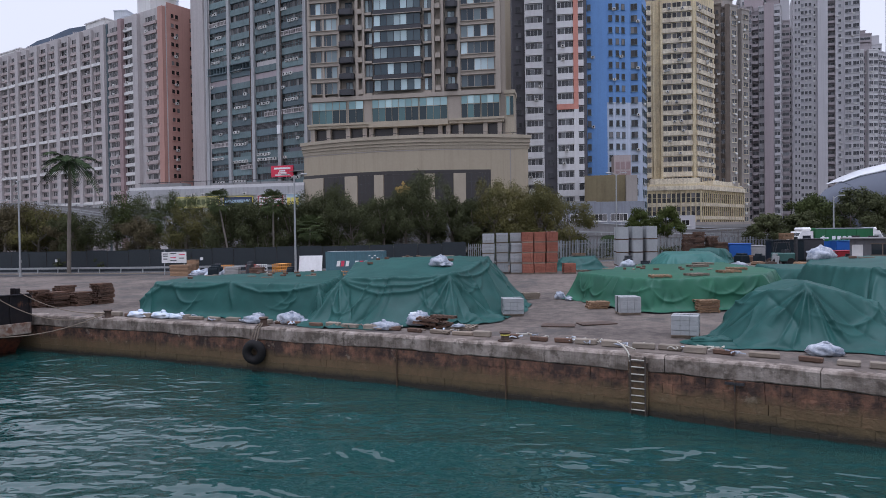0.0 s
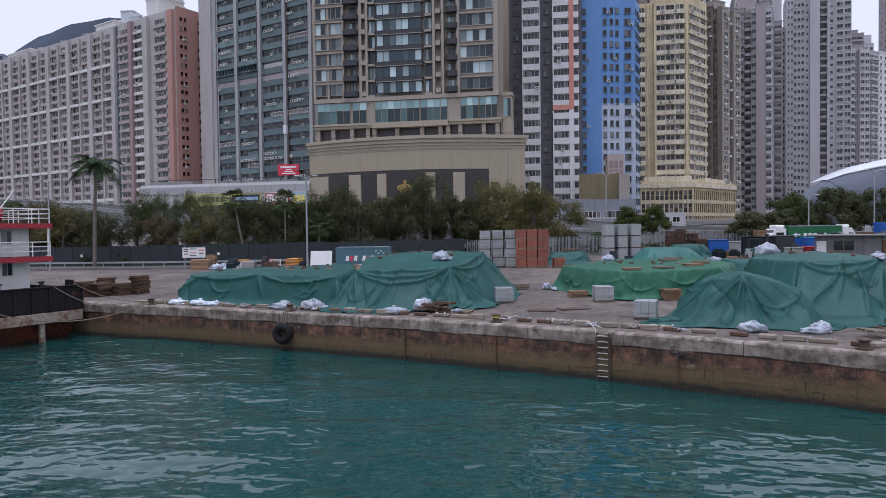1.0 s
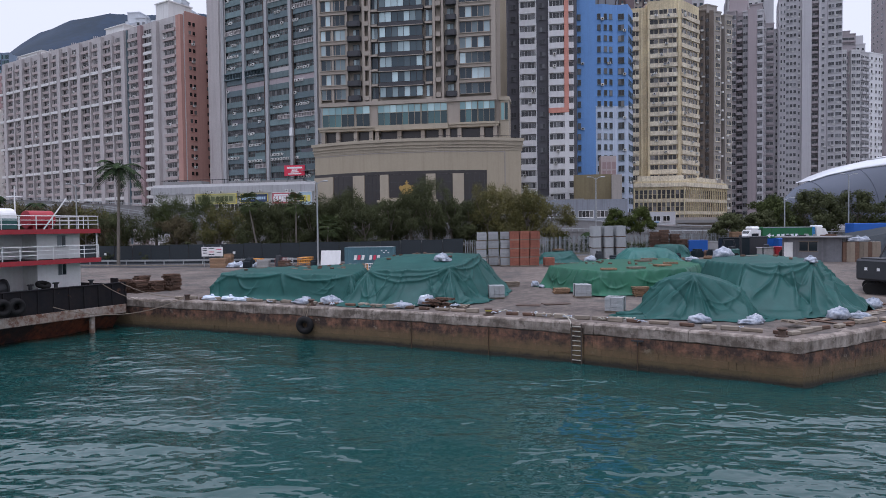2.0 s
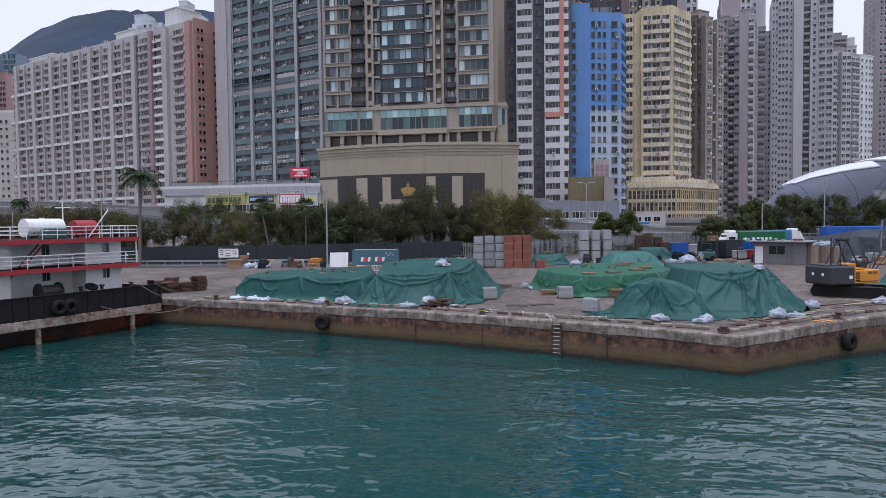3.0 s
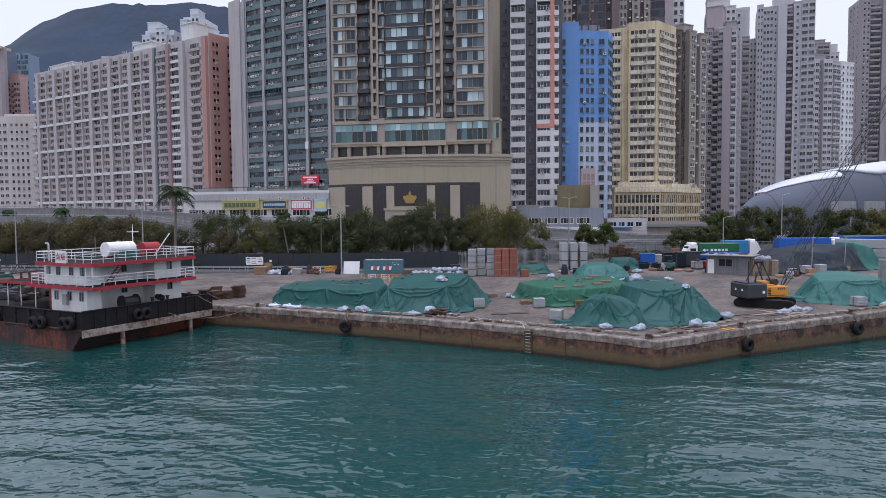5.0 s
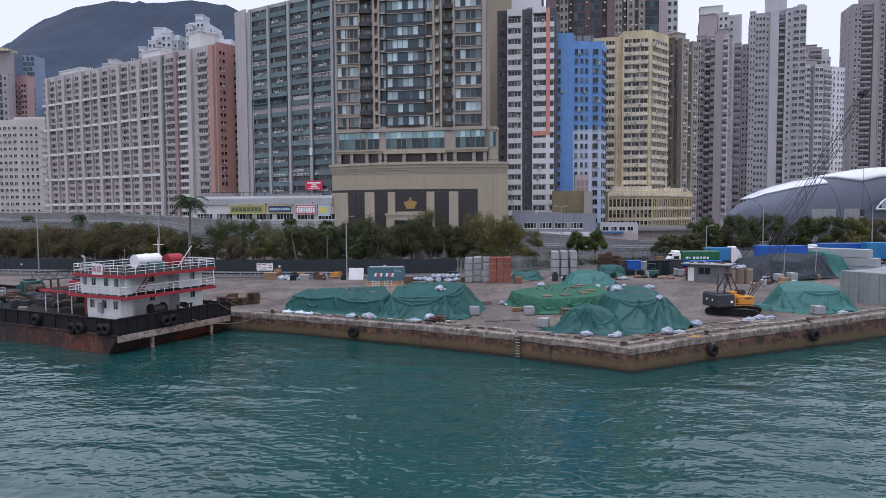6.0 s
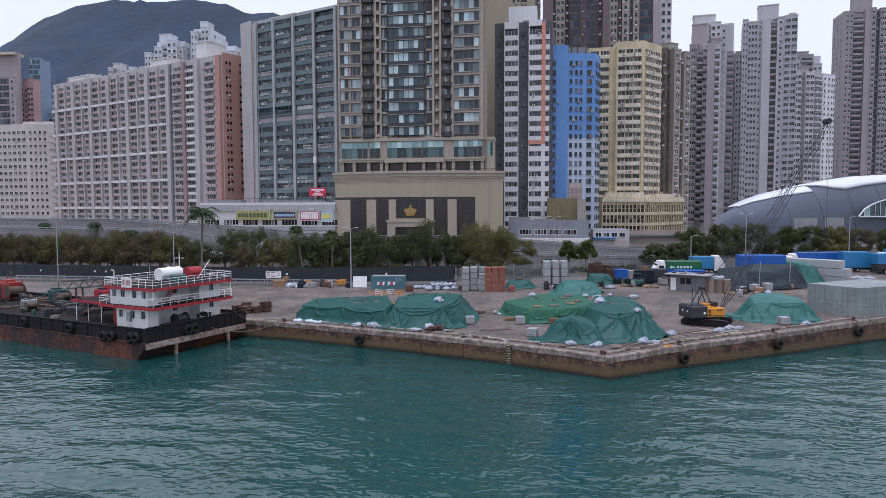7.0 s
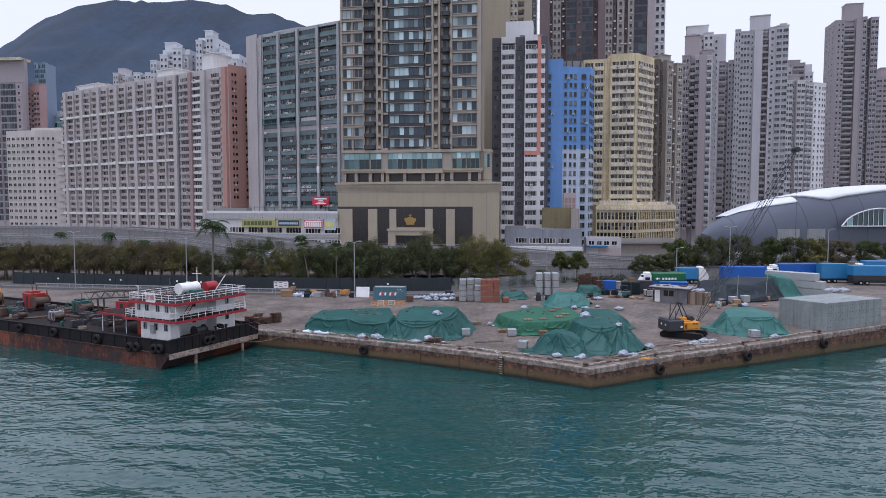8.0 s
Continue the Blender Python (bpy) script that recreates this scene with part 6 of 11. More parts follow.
def tarp_pile(label, base, top, mid, material, seed, fold=0.30, lump=0.12, sag=0.25, name="tarpaulin"):
    """A draped pile. base: plan corners on the ground; top: matching corners with heights above ground (x, y, h); mid: height at the middle."""
    per = sum(math.dist(base[i], base[(i + 1) % len(base)]) for i in range(len(base)))
    n = int(max(110, per / 0.12))
    mx_, my_ = sum(b[0] for b in base) / len(base), sum(b[1] for b in base) / len(base)
    slack = min(0.42, 0.12 * per / 8)
    base = [(bx - (bx - mx_) / math.hypot(bx - mx_, by - my_) * slack, by - (by - my_) / math.hypot(bx - mx_, by - my_) * slack) for bx, by in base]
    both = [(*b, *t) for b, t in zip(base, top)]
    both = chaikin(both, 2)
    rs = ring_resample([(q[0], q[1], q[2], q[3], q[4]) for q in both], n)
    cx = sum(r[2] for r in rs) / n
    cy = sum(r[3] for r in rs) / n
    o = seed * 17.3
    verts, faces = [], []
    rows = 0
    tops = 11
    for i in range(tops):
        r = (i + 1) / tops
        for k, q in enumerate(rs):
            x, y = cx + (q[2] - cx) * r, cy + (q[3] - cy) * r
            e = r ** 2.2
            h = mid * (1 - e) + q[4] * e
            h += lump * noise.noise((x * 0.55 + o, y * 0.55, 1)) + lump * 0.6 * noise.noise((x * 1.5 + o, y * 1.5, 4)) + 0.05 * noise.noise((x * 4 + o, y * 4, 6))
            h -= 0.10 * max(0, (r - 0.86) / 0.14) ** 2
            verts.append((x, y, yard_z(x, y) + h))
        rows += 1
    sides = 20
    for i in range(1, sides + 1):
        t = i / sides
        for k, q in enumerate(rs):
            s = per * k / n
            out = 0.45 * t + 0.55 * t ** 2.2
            x, y = q[2] + (q[0] - q[2]) * out, q[3] + (q[1] - q[3]) * out
            dx, dy = q[0] - cx, q[1] - cy
            d = math.hypot(dx, dy)
            ph = s * 1.0 + 1.1 * noise.noise((s * 0.28 + o, t * 0.8, 3)) * 2.2 + t * 0.5 * noise.noise((s * 0.1, o, 1))
            f1 = 0.55 - abs(math.sin(ph * 1.5)) ** 0.8
            f2 = 0.5 - abs(math.sin(ph * 3.4 + 2 * noise.noise((s * 0.5, o, 8))))
            big = noise.noise((s * 0.16 + o, t * 0.6, 12))
            amt = t ** 0.9 * (1 if t < 0.96 else 0.9)
            off = fold * amt * (0.95 * f1 * (0.6 + noise.noise((s * 0.21, o, 14))) + 0.55 * f2 + 0.5 * big)
            # hanging swags: loose bights slung between the high points
            sw = noise.noise((s * 0.33 + o, 2.0, 5))
            off += fold * 0.9 * math.sin(t * math.pi) * noise.noise((s * 0.45 + 2.6 * t + o, t * 2.4, 9)) * 1.2
            off -= 0.06 * abs(math.sin(s * 0.9 + t * 5.5 * sw + o)) * math.sin(t * math.pi)
            x += dx / d * off
            y += dy / d * off
            h = q[4] * (1 - t) * (1.0 - sag * t * (0.5 + sw))
            h += 0.05 * noise.noise((s * 1.4 + o, t * 3, 2)) * (1 - t)
            verts.append((x, y, yard_z(x, y) + max(0.0, h) + 0.03 * (i == sides)))
        rows += 1
    for k, q in enumerate(rs):
        x, y, z = verts[(rows - 1) * n + k]
        dx, dy = q[0] - cx, q[1] - cy
        d = math.hypot(dx, dy)
        s = per * k / n
        w = max(0.04, 0.22 + 0.5 * noise.noise((s * 0.5 + o, 0, 7)))
        x, y = x + dx / d * w, y + dy / d * w
        verts.append((x, y, yard_z(x, y) + 0.025 + 0.05 * abs(noise.noise((s * 2.2, o, 3)))))
    rows += 1
    c = len(verts)
    verts.append((cx, cy, yard_z(cx, cy) + mid))
    s = Shape()
    fs = [(c, k, (k + 1) % n) for k in range(n)]
    for i in range(rows - 1):
        for k in range(n):
            a, b = i * n + k, i * n + (k + 1) % n
            fs.append((a, a + n, b + n, b))
    s.add(verts, fs)
    return single(name, s, material, label, "tarpaulin", "tarpaulin-covered piles", smooth=True)


COVERS = []


def load_field(base, top, mid, cell=0.06):
    """Height of the faceted load under a cover: a fan over its top outline and sloping facets down to its foot."""
    T, B = np.array(top, float), np.array(base, float)
    n = len(T)
    lo, hi = B.min(0) - 1.5, B.max(0) + 1.5
    X, Y = np.meshgrid(np.arange(lo[0], hi[0], cell), np.arange(lo[1], hi[1], cell))
    H = np.zeros_like(X)
    c = np.array([*T[:, :2].mean(0), mid])
    tris = []
    for i in range(n):
        j = (i + 1) % n
        tris += [(c, T[i], T[j]), (T[i], np.array([*B[i], 0.0]), T[j]), (T[j], np.array([*B[i], 0.0]), np.array([*B[j], 0.0]))]
    for p, q, r in tris:
        den = (q[1] - r[1]) * (p[0] - r[0]) + (r[0] - q[0]) * (p[1] - r[1])
        if abs(den) < 1e-6:
            continue
        w0 = ((q[1] - r[1]) * (X - r[0]) + (r[0] - q[0]) * (Y - r[1])) / den
        w1 = ((r[1] - p[1]) * (X - r[0]) + (p[0] - r[0]) * (Y - r[1])) / den
        w2 = 1 - w0 - w1
        h = w0 * p[2] + w1 * q[2] + w2 * r[2]
        H = np.where((w0 > -1e-4) & (w1 > -1e-4) & (w2 > -1e-4), np.maximum(H, h), H)
    return H, lo, cell


def outline_distance(U, V, tu, tv):
    d = np.full_like(U, 1e9)
    inside = np.zeros_like(U, bool)
    n = len(tu)
    for i in range(n):
        j = (i + 1) % n
        e = np.array([tu[j] - tu[i], tv[j] - tv[i]])
        q = np.clip(((U - tu[i]) * e[0] + (V - tv[i]) * e[1]) / (e @ e), 0, 1)
        d = np.minimum(d, np.hypot(U - tu[i] - q * e[0], V - tv[i] - q * e[1]))
        inside ^= ((tv[i] > V) != (tv[j] > V)) & (U < tu[i] + (V - tv[i]) * e[0] / (e[1] + 1e-9))
    return np.where(inside, -d, d)


def drape(label, base, top, mid, material, seed, grid=0.25, loose=0.04, extra=0.12, steps=70, folds=1.0, swags=(), stars=(), name="tarpaulin"):
    """A sheet laid over a load and let fall: a small cloth relaxation, then creases running from its high points."""
    rnd = np.random.RandomState(seed)
    T, B = np.array([t[:2] for t in top]), np.array(base)
    hs = np.array([t[2] for t in top])
    u = np.array(base[1]) - np.array(base[0])
    u = u / np.linalg.norm(u)
    v = np.array([-u[1], u[0]])
    c = T.mean(0)
    tu, tv = (T - c) @ u, (T - c) @ v
    slope = np.hypot(hs, np.linalg.norm(B - T, axis=1))
    side = slope.max() + extra
    lo_u, hi_u, lo_v, hi_v = tu.min() - side, tu.max() + side, tv.min() - side, tv.max() + side
    nu, nv = int((hi_u - lo_u) / grid) + 1, int((hi_v - lo_v) / grid) + 1
    gu, gv = np.linspace(lo_u, hi_u, nu), np.linspace(lo_v, hi_v, nv)
    ru, rv = gu[1] - gu[0], gv[1] - gv[0]
    GU, GV = np.meshgrid(gu, gv)
    rest = outline_distance(GU, GV, tu, tv)
    # start tight over the top and drawn in round it
    pull = np.where(rest > 0, 1 - 0.35 * np.clip(rest / side, 0, 1.4) * np.clip(rest, 0, side) / np.maximum(0.5, np.hypot(GU, GV)), 1.0)
    U, V = GU * pull * (1 - loose), GV * pull * (1 - loose)
    P = np.zeros((nv, nu, 3))
    P[..., 0] = c[0] + U * u[0] + V * v[0]
    P[..., 1] = c[1] + U * u[1] + V * v[1]
    gz = yard_z(c[0], c[1])
    g0 = np.array([(yard_z(c[0] + 1, c[1]) - gz), (yard_z(c[0], c[1] + 1) - gz)])
    field, org, cell = load_field(base, top, mid)

    def floor_at(Q):
        return gz + (Q[..., 0] - c[0]) * g0[0] + (Q[..., 1] - c[1]) * g0[1]

    def load_at(Q):
        i = np.clip(((Q[..., 1] - org[1]) / cell).astype(int), 0, field.shape[0] - 1)
        j = np.clip(((Q[..., 0] - org[0]) / cell).astype(int), 0, field.shape[1] - 1)
        return field[i, j]

    P[..., 2] = floor_at(P) + np.maximum(load_at(P) + 0.1, (mid - np.clip(rest, 0, 9) * 0.6).clip(0.1)) + rnd.normal(0, 0.03, U.shape)
    old = P.copy()
    pairs = []

    def batch(di, dj, length, k, across):
        i0 = np.arange(0, nv - di)
        j0 = np.arange(max(0, -dj), nu - max(0, dj))
        for r in (0, 1):
            ii = i0[(i0 // max(1, di)) % 2 == r] if not across else i0
            jj = j0[(j0 // max(1, abs(dj))) % 2 == r] if across else j0
            I, J = np.meshgrid(ii, jj, indexing="ij")
            pairs.append((I, J, I + di, J + dj, length, k))

    batch(0, 1, ru, 1.0, True)
    batch(1, 0, rv, 1.0, False)
    batch(1, 1, math.hypot(ru, rv), 0.4, False)
    batch(1, -1, math.hypot(ru, rv), 0.4, False)
    for st in range(steps):
        vel = (P - old) * 0.95
        old = P.copy()
        P = P + vel
        P[..., 2] -= 0.012
        for _ in range(4):
            for I, J, I2, J2, length, k in pairs:
                A, C = P[I, J], P[I2, J2]
                d = C - A
                L_ = np.sqrt((d * d).sum(-1, keepdims=True)) + 1e-9
                corr = d * (0.5 * k * (L_ - length) / L_)
                P[I, J] = A + corr
                P[I2, J2] = C - corr
        H = floor_at(P) + load_at(P) + 0.03
        hit = P[..., 2] < H
        P[..., 2] = np.where(hit, H, P[..., 2])
        fr = np.where(hit, 0.8, 0.0)[..., None]
        old = old * (1 - fr) + P * fr

    # thick sheeting bridges its own small ripples
    for _ in range(5):
        Q = P.copy()
        Q[1:-1, 1:-1] = P[1:-1, 1:-1] * 0.4 + 0.15 * (P[:-2, 1:-1] + P[2:, 1:-1] + P[1:-1, :-2] + P[1:-1, 2:])
        Q[..., 2] = np.maximum(Q[..., 2], floor_at(Q) + load_at(Q) * (rest < 0.05) + 0.03)
        P = Q

    def refine(Q):
        out = np.zeros((Q.shape[0] * 2 - 1, *Q.shape[1:]))
        out[::2] = Q
        pad = np.concatenate([Q[:1], Q, Q[-1:]], 0)
        out[1::2] = (-pad[:-3] + 9 * pad[1:-2] + 9 * pad[2:-1] - pad[3:]) / 16
        return out

    S = np.concatenate([P, GU[..., None], GV[..., None]], 2)
    for _ in range(2 if c[1] < 48 else 1):
        S = refine(S)
        S = refine(S.transpose(1, 0, 2)).transpose(1, 0, 2)
    P, GU, GV = S[..., :3].copy(), S[..., 3], S[..., 4]
    du, dv = np.gradient(P, axis=1), np.gradient(P, axis=0)
    N = np.cross(du, dv)
    N /= np.linalg.norm(N, axis=-1, keepdims=True) + 1e-9
    rest = outline_distance(GU, GV, tu, tv)
    # creases: sharp ridges and hollows from the corners and rims of the load down to the hem
    disp = np.zeros_like(GU)
    n = len(tu)
    for k in range(int((n * 3 + 8) * folds)):
        i = k % n
        q = 0.0 if k < n else rnd.uniform(0.1, 0.9)
        pu, pv = tu[i] + (tu[(i + 1) % n] - tu[i]) * q, tv[i] + (tv[(i + 1) % n] - tv[i]) * q
        r = math.atan2(pv, pu) + rnd.normal(0, 0.45)
        eu, ev = math.cos(r), math.sin(r)
        back = rnd.uniform(0.0, 0.5) if k < n else rnd.uniform(-0.5, 0.2)
        s_ = (GU - pu) * eu + (GV - pv) * ev + back
        w_ = -(GU - pu) * ev + (GV - pv) * eu + 0.10 * np.sin(s_ * 1.7 + k) + 0.25 * rnd.normal() * np.clip(s_, 0, None) ** 2 / side
        reach = side * rnd.uniform(0.55, 1.05) + back
        along_ = np.clip(s_ / 0.7, 0, 1) * np.clip((reach - s_) / 0.8, 0, 1)
        wid = 0.06 + 0.10 * np.clip(s_ / side, 0, 1) * rnd.uniform(0.6, 1.6)
        amp = rnd.uniform(0.08, 0.21) * (1 if rnd.rand() < 0.6 else -0.8)
        disp += amp * along_ * np.exp(-np.abs(w_) / wid)
    # swags slung between neighbouring creases
    for k in range(int(n * 1.5 * folds)):
        i = rnd.randint(n)
        q = rnd.uniform(0.2, 0.8)
        pu, pv = tu[i] + (tu[(i + 1) % n] - tu[i]) * q, tv[i] + (tv[(i + 1) % n] - tv[i]) * q
        r = math.atan2(pv, pu)
        s_ = (GU - pu) * math.cos(r) + (GV - pv) * math.sin(r)
        w_ = -(GU - pu) * math.sin(r) + (GV - pv) * math.cos(r)
        span, drop = rnd.uniform(0.8, 1.9), side * rnd.uniform(0.25, 0.7)
        d = s_ - drop * (1 - (w_ / span) ** 2) - 0.1
        disp += rnd.uniform(0.06, 0.15) * np.clip(1 - (w_ / span) ** 2, 0, 1) * np.exp(-np.abs(d) / 0.09) * (rest > -0.2)
    # chosen catenary swags between two corners, and folds spreading like rays from a corner
    for i, j, drops in swags:
        e = np.array([tu[j] - tu[i], tv[j] - tv[i]])
        ln = np.linalg.norm(e)
        e = e / ln
        o = np.array([e[1], -e[0]])
        if o @ np.array([tu[i] + tu[j], tv[i] + tv[j]]) < 0:
            o = -o
        a_ = ((GU - tu[i]) * e[0] + (GV - tv[i]) * e[1]) / ln
        d_ = (GU - tu[i]) * o[0] + (GV - tv[i]) * o[1]
        win = np.clip(a_ / 0.08, 0, 1) * np.clip((1 - a_) / 0.08, 0, 1) * (rest > -0.3)
        for dr in drops:
            disp += 0.17 * win * np.exp(-np.abs(d_ + 0.1 - dr * 4 * a_ * (1 - a_)) / 0.085)
    for i in stars:
        mid_ = math.atan2(tv[i], tu[i])
        for k in range(9):
            r = mid_ + (k - 4) * 0.27 + rnd.normal(0, 0.05)
            s_ = (GU - tu[i]) * math.cos(r) + (GV - tv[i]) * math.sin(r)
            w_ = -(GU - tu[i]) * math.sin(r) + (GV - tv[i]) * math.cos(r)
            reach = side * rnd.uniform(0.7, 1.1)
            disp += 0.19 * (1 if k % 2 else -0.6) * np.clip(s_ / 0.3, 0, 1) * np.clip((reach - s_) / 0.6, 0, 1) * np.exp(-np.abs(w_) / (0.05 + 0.05 * np.clip(s_, 0, 3)))
    disp += 0.018 * np.sin(GU * 2.3 + 2 * np.sin(GV * 1.1)) * np.sin(GV * 1.9 + seed)
    P = P + N * (disp * np.clip(1.0 + rest / 1.2, 0.25, 1.0))[..., None]
    P[..., 2] = np.maximum(P[..., 2], floor_at(P) + 0.02)
    COVERS.append(P.reshape(-1, 3))
    keep = (rest < side * 1.04).astype(bool)
    a, b = P.shape[:2]
    cell_keep = (keep[:-1, :-1] & keep[1:, :-1] & keep[:-1, 1:] & keep[1:, 1:]).ravel()
    i = (np.arange(a - 1)[:, None] * b + np.arange(b - 1)[None, :]).ravel()[cell_keep]
    F = np.stack([i, i + 1, i + b + 1, i + b], -1)
    used, inv = np.unique(F, return_inverse=True)
    s = Shape()
    s.v = [tuple(p) for p in P.reshape(-1, 3)[used].tolist()]
    s.f = [tuple(q) for q in inv.reshape(-1, 4).tolist()]
    s.mi = [0] * len(s.f)
    return single(name, s, material, label, "tarpaulin", "tarpaulin-covered piles", smooth=True)


def cover_top(x, y, r=0.5):
    """Height above the yard of the highest cloth within r of a place."""
    best = 0.0
    for P in COVERS:
        near = np.hypot(P[:, 0] - x, P[:, 1] - y) < r
        if near.any():
            best = max(best, float(np.percentile(P[near, 2], 85)) - yard_z(x, y))
    return best


G_T = M["tarp"]
drape("long low pile under a dark green tarpaulin on the quay", [(-24.1, 45.4), (-17, 43.0), (-10.3, 40.2), (-9.8, 46), (-11.8, 54.2), (-18, 54.0), (-23.6, 53.2)],
          [(-23.3, 45.9, 2.0), (-17, 43.6, 2.05), (-10.8, 41.2, 2.0), (-10.6, 46, 2.1), (-12.2, 53.4, 2.0), (-18, 53.2, 1.9), (-23.0, 52.3, 1.9)], 2.1, G_T, 1, folds=1.0, swags=((0, 1, (0.35,)), (1, 2, (0.5,))), stars=(0, 2))
drape("high pile under a heavily folded dark green tarpaulin", [(-11.6, 40.0), (-7.2, 38.3), (-2.6, 38.1), (0.6, 43.5), (1.6, 48.4), (-2.0, 51.0), (-8.0, 51.0), (-11.2, 46.5)],
          [(-9.6, 41.2, 2.3), (-6.6, 40.2, 2.4), (-3.2, 40.4, 2.5), (-1.6, 43.8, 3.0), (-1.0, 46.8, 3.1), (-2.8, 48.6, 3.1), (-7.8, 48.8, 3.1), (-9.6, 45.5, 3.0)], 3.35, G_T, 2, folds=0.9, swags=((0, 2, (0.7, 1.2, 1.7)), (2, 4, (0.6, 1.1))), stars=(0, 2))
drape("flat-topped pile under a bright green tarpaulin", [(4.6, 49.2), (6.2, 44.6), (8.1, 41.5), (11.5, 41.9), (15.5, 42.6), (17.9, 47.0), (16.9, 54.6), (10.5, 55.8)],
          [(5.0, 49.1, 1.75), (6.6, 44.9, 1.8), (8.5, 42.1, 1.8), (11.5, 42.4, 1.8), (15.2, 43.1, 1.85), (17.5, 47.0, 1.85), (16.5, 54.1, 1.85), (10.6, 55.3, 1.75)], 1.82, M["tarp_lite"], 3, extra=0.0)
drape("ridged mound under a dark green tarpaulin near the quay corner", [(9.2, 33.2), (9.9, 31.0), (12.0, 29.9), (15.2, 29.5), (16.6, 31.6), (15.6, 35.4), (12.0, 36.6), (9.8, 35.2)],
          [(10.7, 33.0, 2.05), (11.1, 32.2, 2.15), (12.4, 31.7, 2.6), (15.0, 31.2, 1.75), (15.3, 32.2, 1.8), (14.4, 33.8, 2.2), (12.6, 34.4, 2.5), (11.2, 33.9, 2.2)], 2.6, G_T, 4, grid=0.2, extra=-0.15, folds=0.7, stars=(2,))
drape("large steep pile under a dark green tarpaulin", [(14.6, 30.9), (18.2, 30.2), (21.6, 31.0), (23.9, 33.0), (23.9, 38.0), (22.4, 43.0), (16.8, 42.6), (14.0, 38.6)],
          [(16.0, 33.4, 3.0), (18.3, 33.2, 3.05), (20.2, 33.4, 3.1), (21.1, 34.6, 3.1), (21.0, 37.4, 3.1), (20.0, 40.6, 3.1), (16.6, 40.6, 3.0), (15.0, 37.6, 2.9)], 3.2, G_T, 5, folds=0.9, swags=((0, 2, (0.5, 1.1)),), stars=(2, 3))
drape("broad pile under a dark green tarpaulin beside the concrete blocks", [(36.3, 43.9), (39.2, 42.2), (42.6, 41.6), (46.0, 42.8), (46.4, 46.6), (44.2, 50.8), (39.8, 51.2), (36.8, 48.0)],
          [(38.2, 45.0, 2.2), (40.0, 43.9, 2.3), (42.4, 43.5, 2.3), (44.5, 44.2, 2.4), (44.8, 46.4, 2.6), (43.4, 49.0, 2.8), (40.4, 49.4, 2.8), (38.5, 47.4, 2.6)], 2.75, M["tarp_teal"], 6, folds=0.9, swags=((1, 3, (0.5, 0.9)),), stars=(0, 3))
drape("pale teal covered pile in the middle of the yard", [(14.2, 64.4), (17.4, 63.8), (21.6, 64.6), (22.6, 68), (20.4, 71.5), (15.4, 71.6), (13.8, 68)],
          [(15.7, 66.0, 1.8), (17.8, 65.7, 1.85), (19.6, 66.0, 1.8), (20.2, 68, 1.9), (19.0, 69.8, 1.9), (16.2, 69.8, 1.9), (15.5, 68, 1.9)], 2.0, M["tarp_teal"], 7)
drape("low dark green covered pile between stacks", [(17.6, 48.2), (21.6, 44.0), (25.0, 47.0), (23.6, 54.0), (18.2, 55.0)], [(18.2, 48.8, 1.7), (21.2, 46.0, 1.8), (23.6, 47.4, 1.7), (22.8, 52.8, 1.7), (18.6, 53.6, 1.7)], 1.85, G_T, 8)
drape("small green covered pile beside the brick stacks", [(6.2, 73.4), (8.6, 72.6), (11.0, 73.0), (11.4, 76), (8.8, 77), (6.2, 76.2)], [(6.9, 74.1, 1.25), (8.6, 73.6, 1.3), (10.2, 73.9, 1.25), (10.5, 75.6, 1.3), (8.7, 76.2, 1.3), (6.9, 75.6, 1.2)], 1.4, M["tarp"], 9)
drape("low green covered stack behind the yard", [(21.2, 77.6), (24.6, 77.0), (26.2, 79), (25.4, 82), (21.6, 82)], [(21.7, 78.2, 1.5), (24.3, 77.7, 1.6), (25.6, 79.2, 1.5), (24.8, 81.4, 1.5), (22, 81.4, 1.5)], 1.7, M["tarp"], 10)
# loose cloth slumped at the foot of the mound
tarp_pile("crumpled end of green tarpaulin on the ground", [(7.2, 32.2), (8.2, 30.9), (9.6, 30.6), (9.4, 32.0), (8.3, 33.0)], [(7.6, 32.0, 0.28), (8.3, 31.4, 0.34), (9.2, 31.1, 0.36), (9.1, 31.8, 0.4), (8.4, 32.5, 0.3)], 0.36, G_T, 12, 0.12, 0.12, 0.1, name="heaped_tarpaulin")
tarp_pile("crumpled green net heap beside the covered pile", [(33.9, 46.6), (35.2, 44.4), (37.2, 43.6), (37.2, 45.2), (35.6, 47.4)], [(34.5, 46.3, 0.3), (35.4, 45.0, 0.4), (36.7, 44.3, 0.4), (36.6, 45.2, 0.4), (35.6, 46.7, 0.3)], 0.42, M["tarp_teal"], 13, 0.16, 0.14, 0.1, name="heaped_tarpaulin")
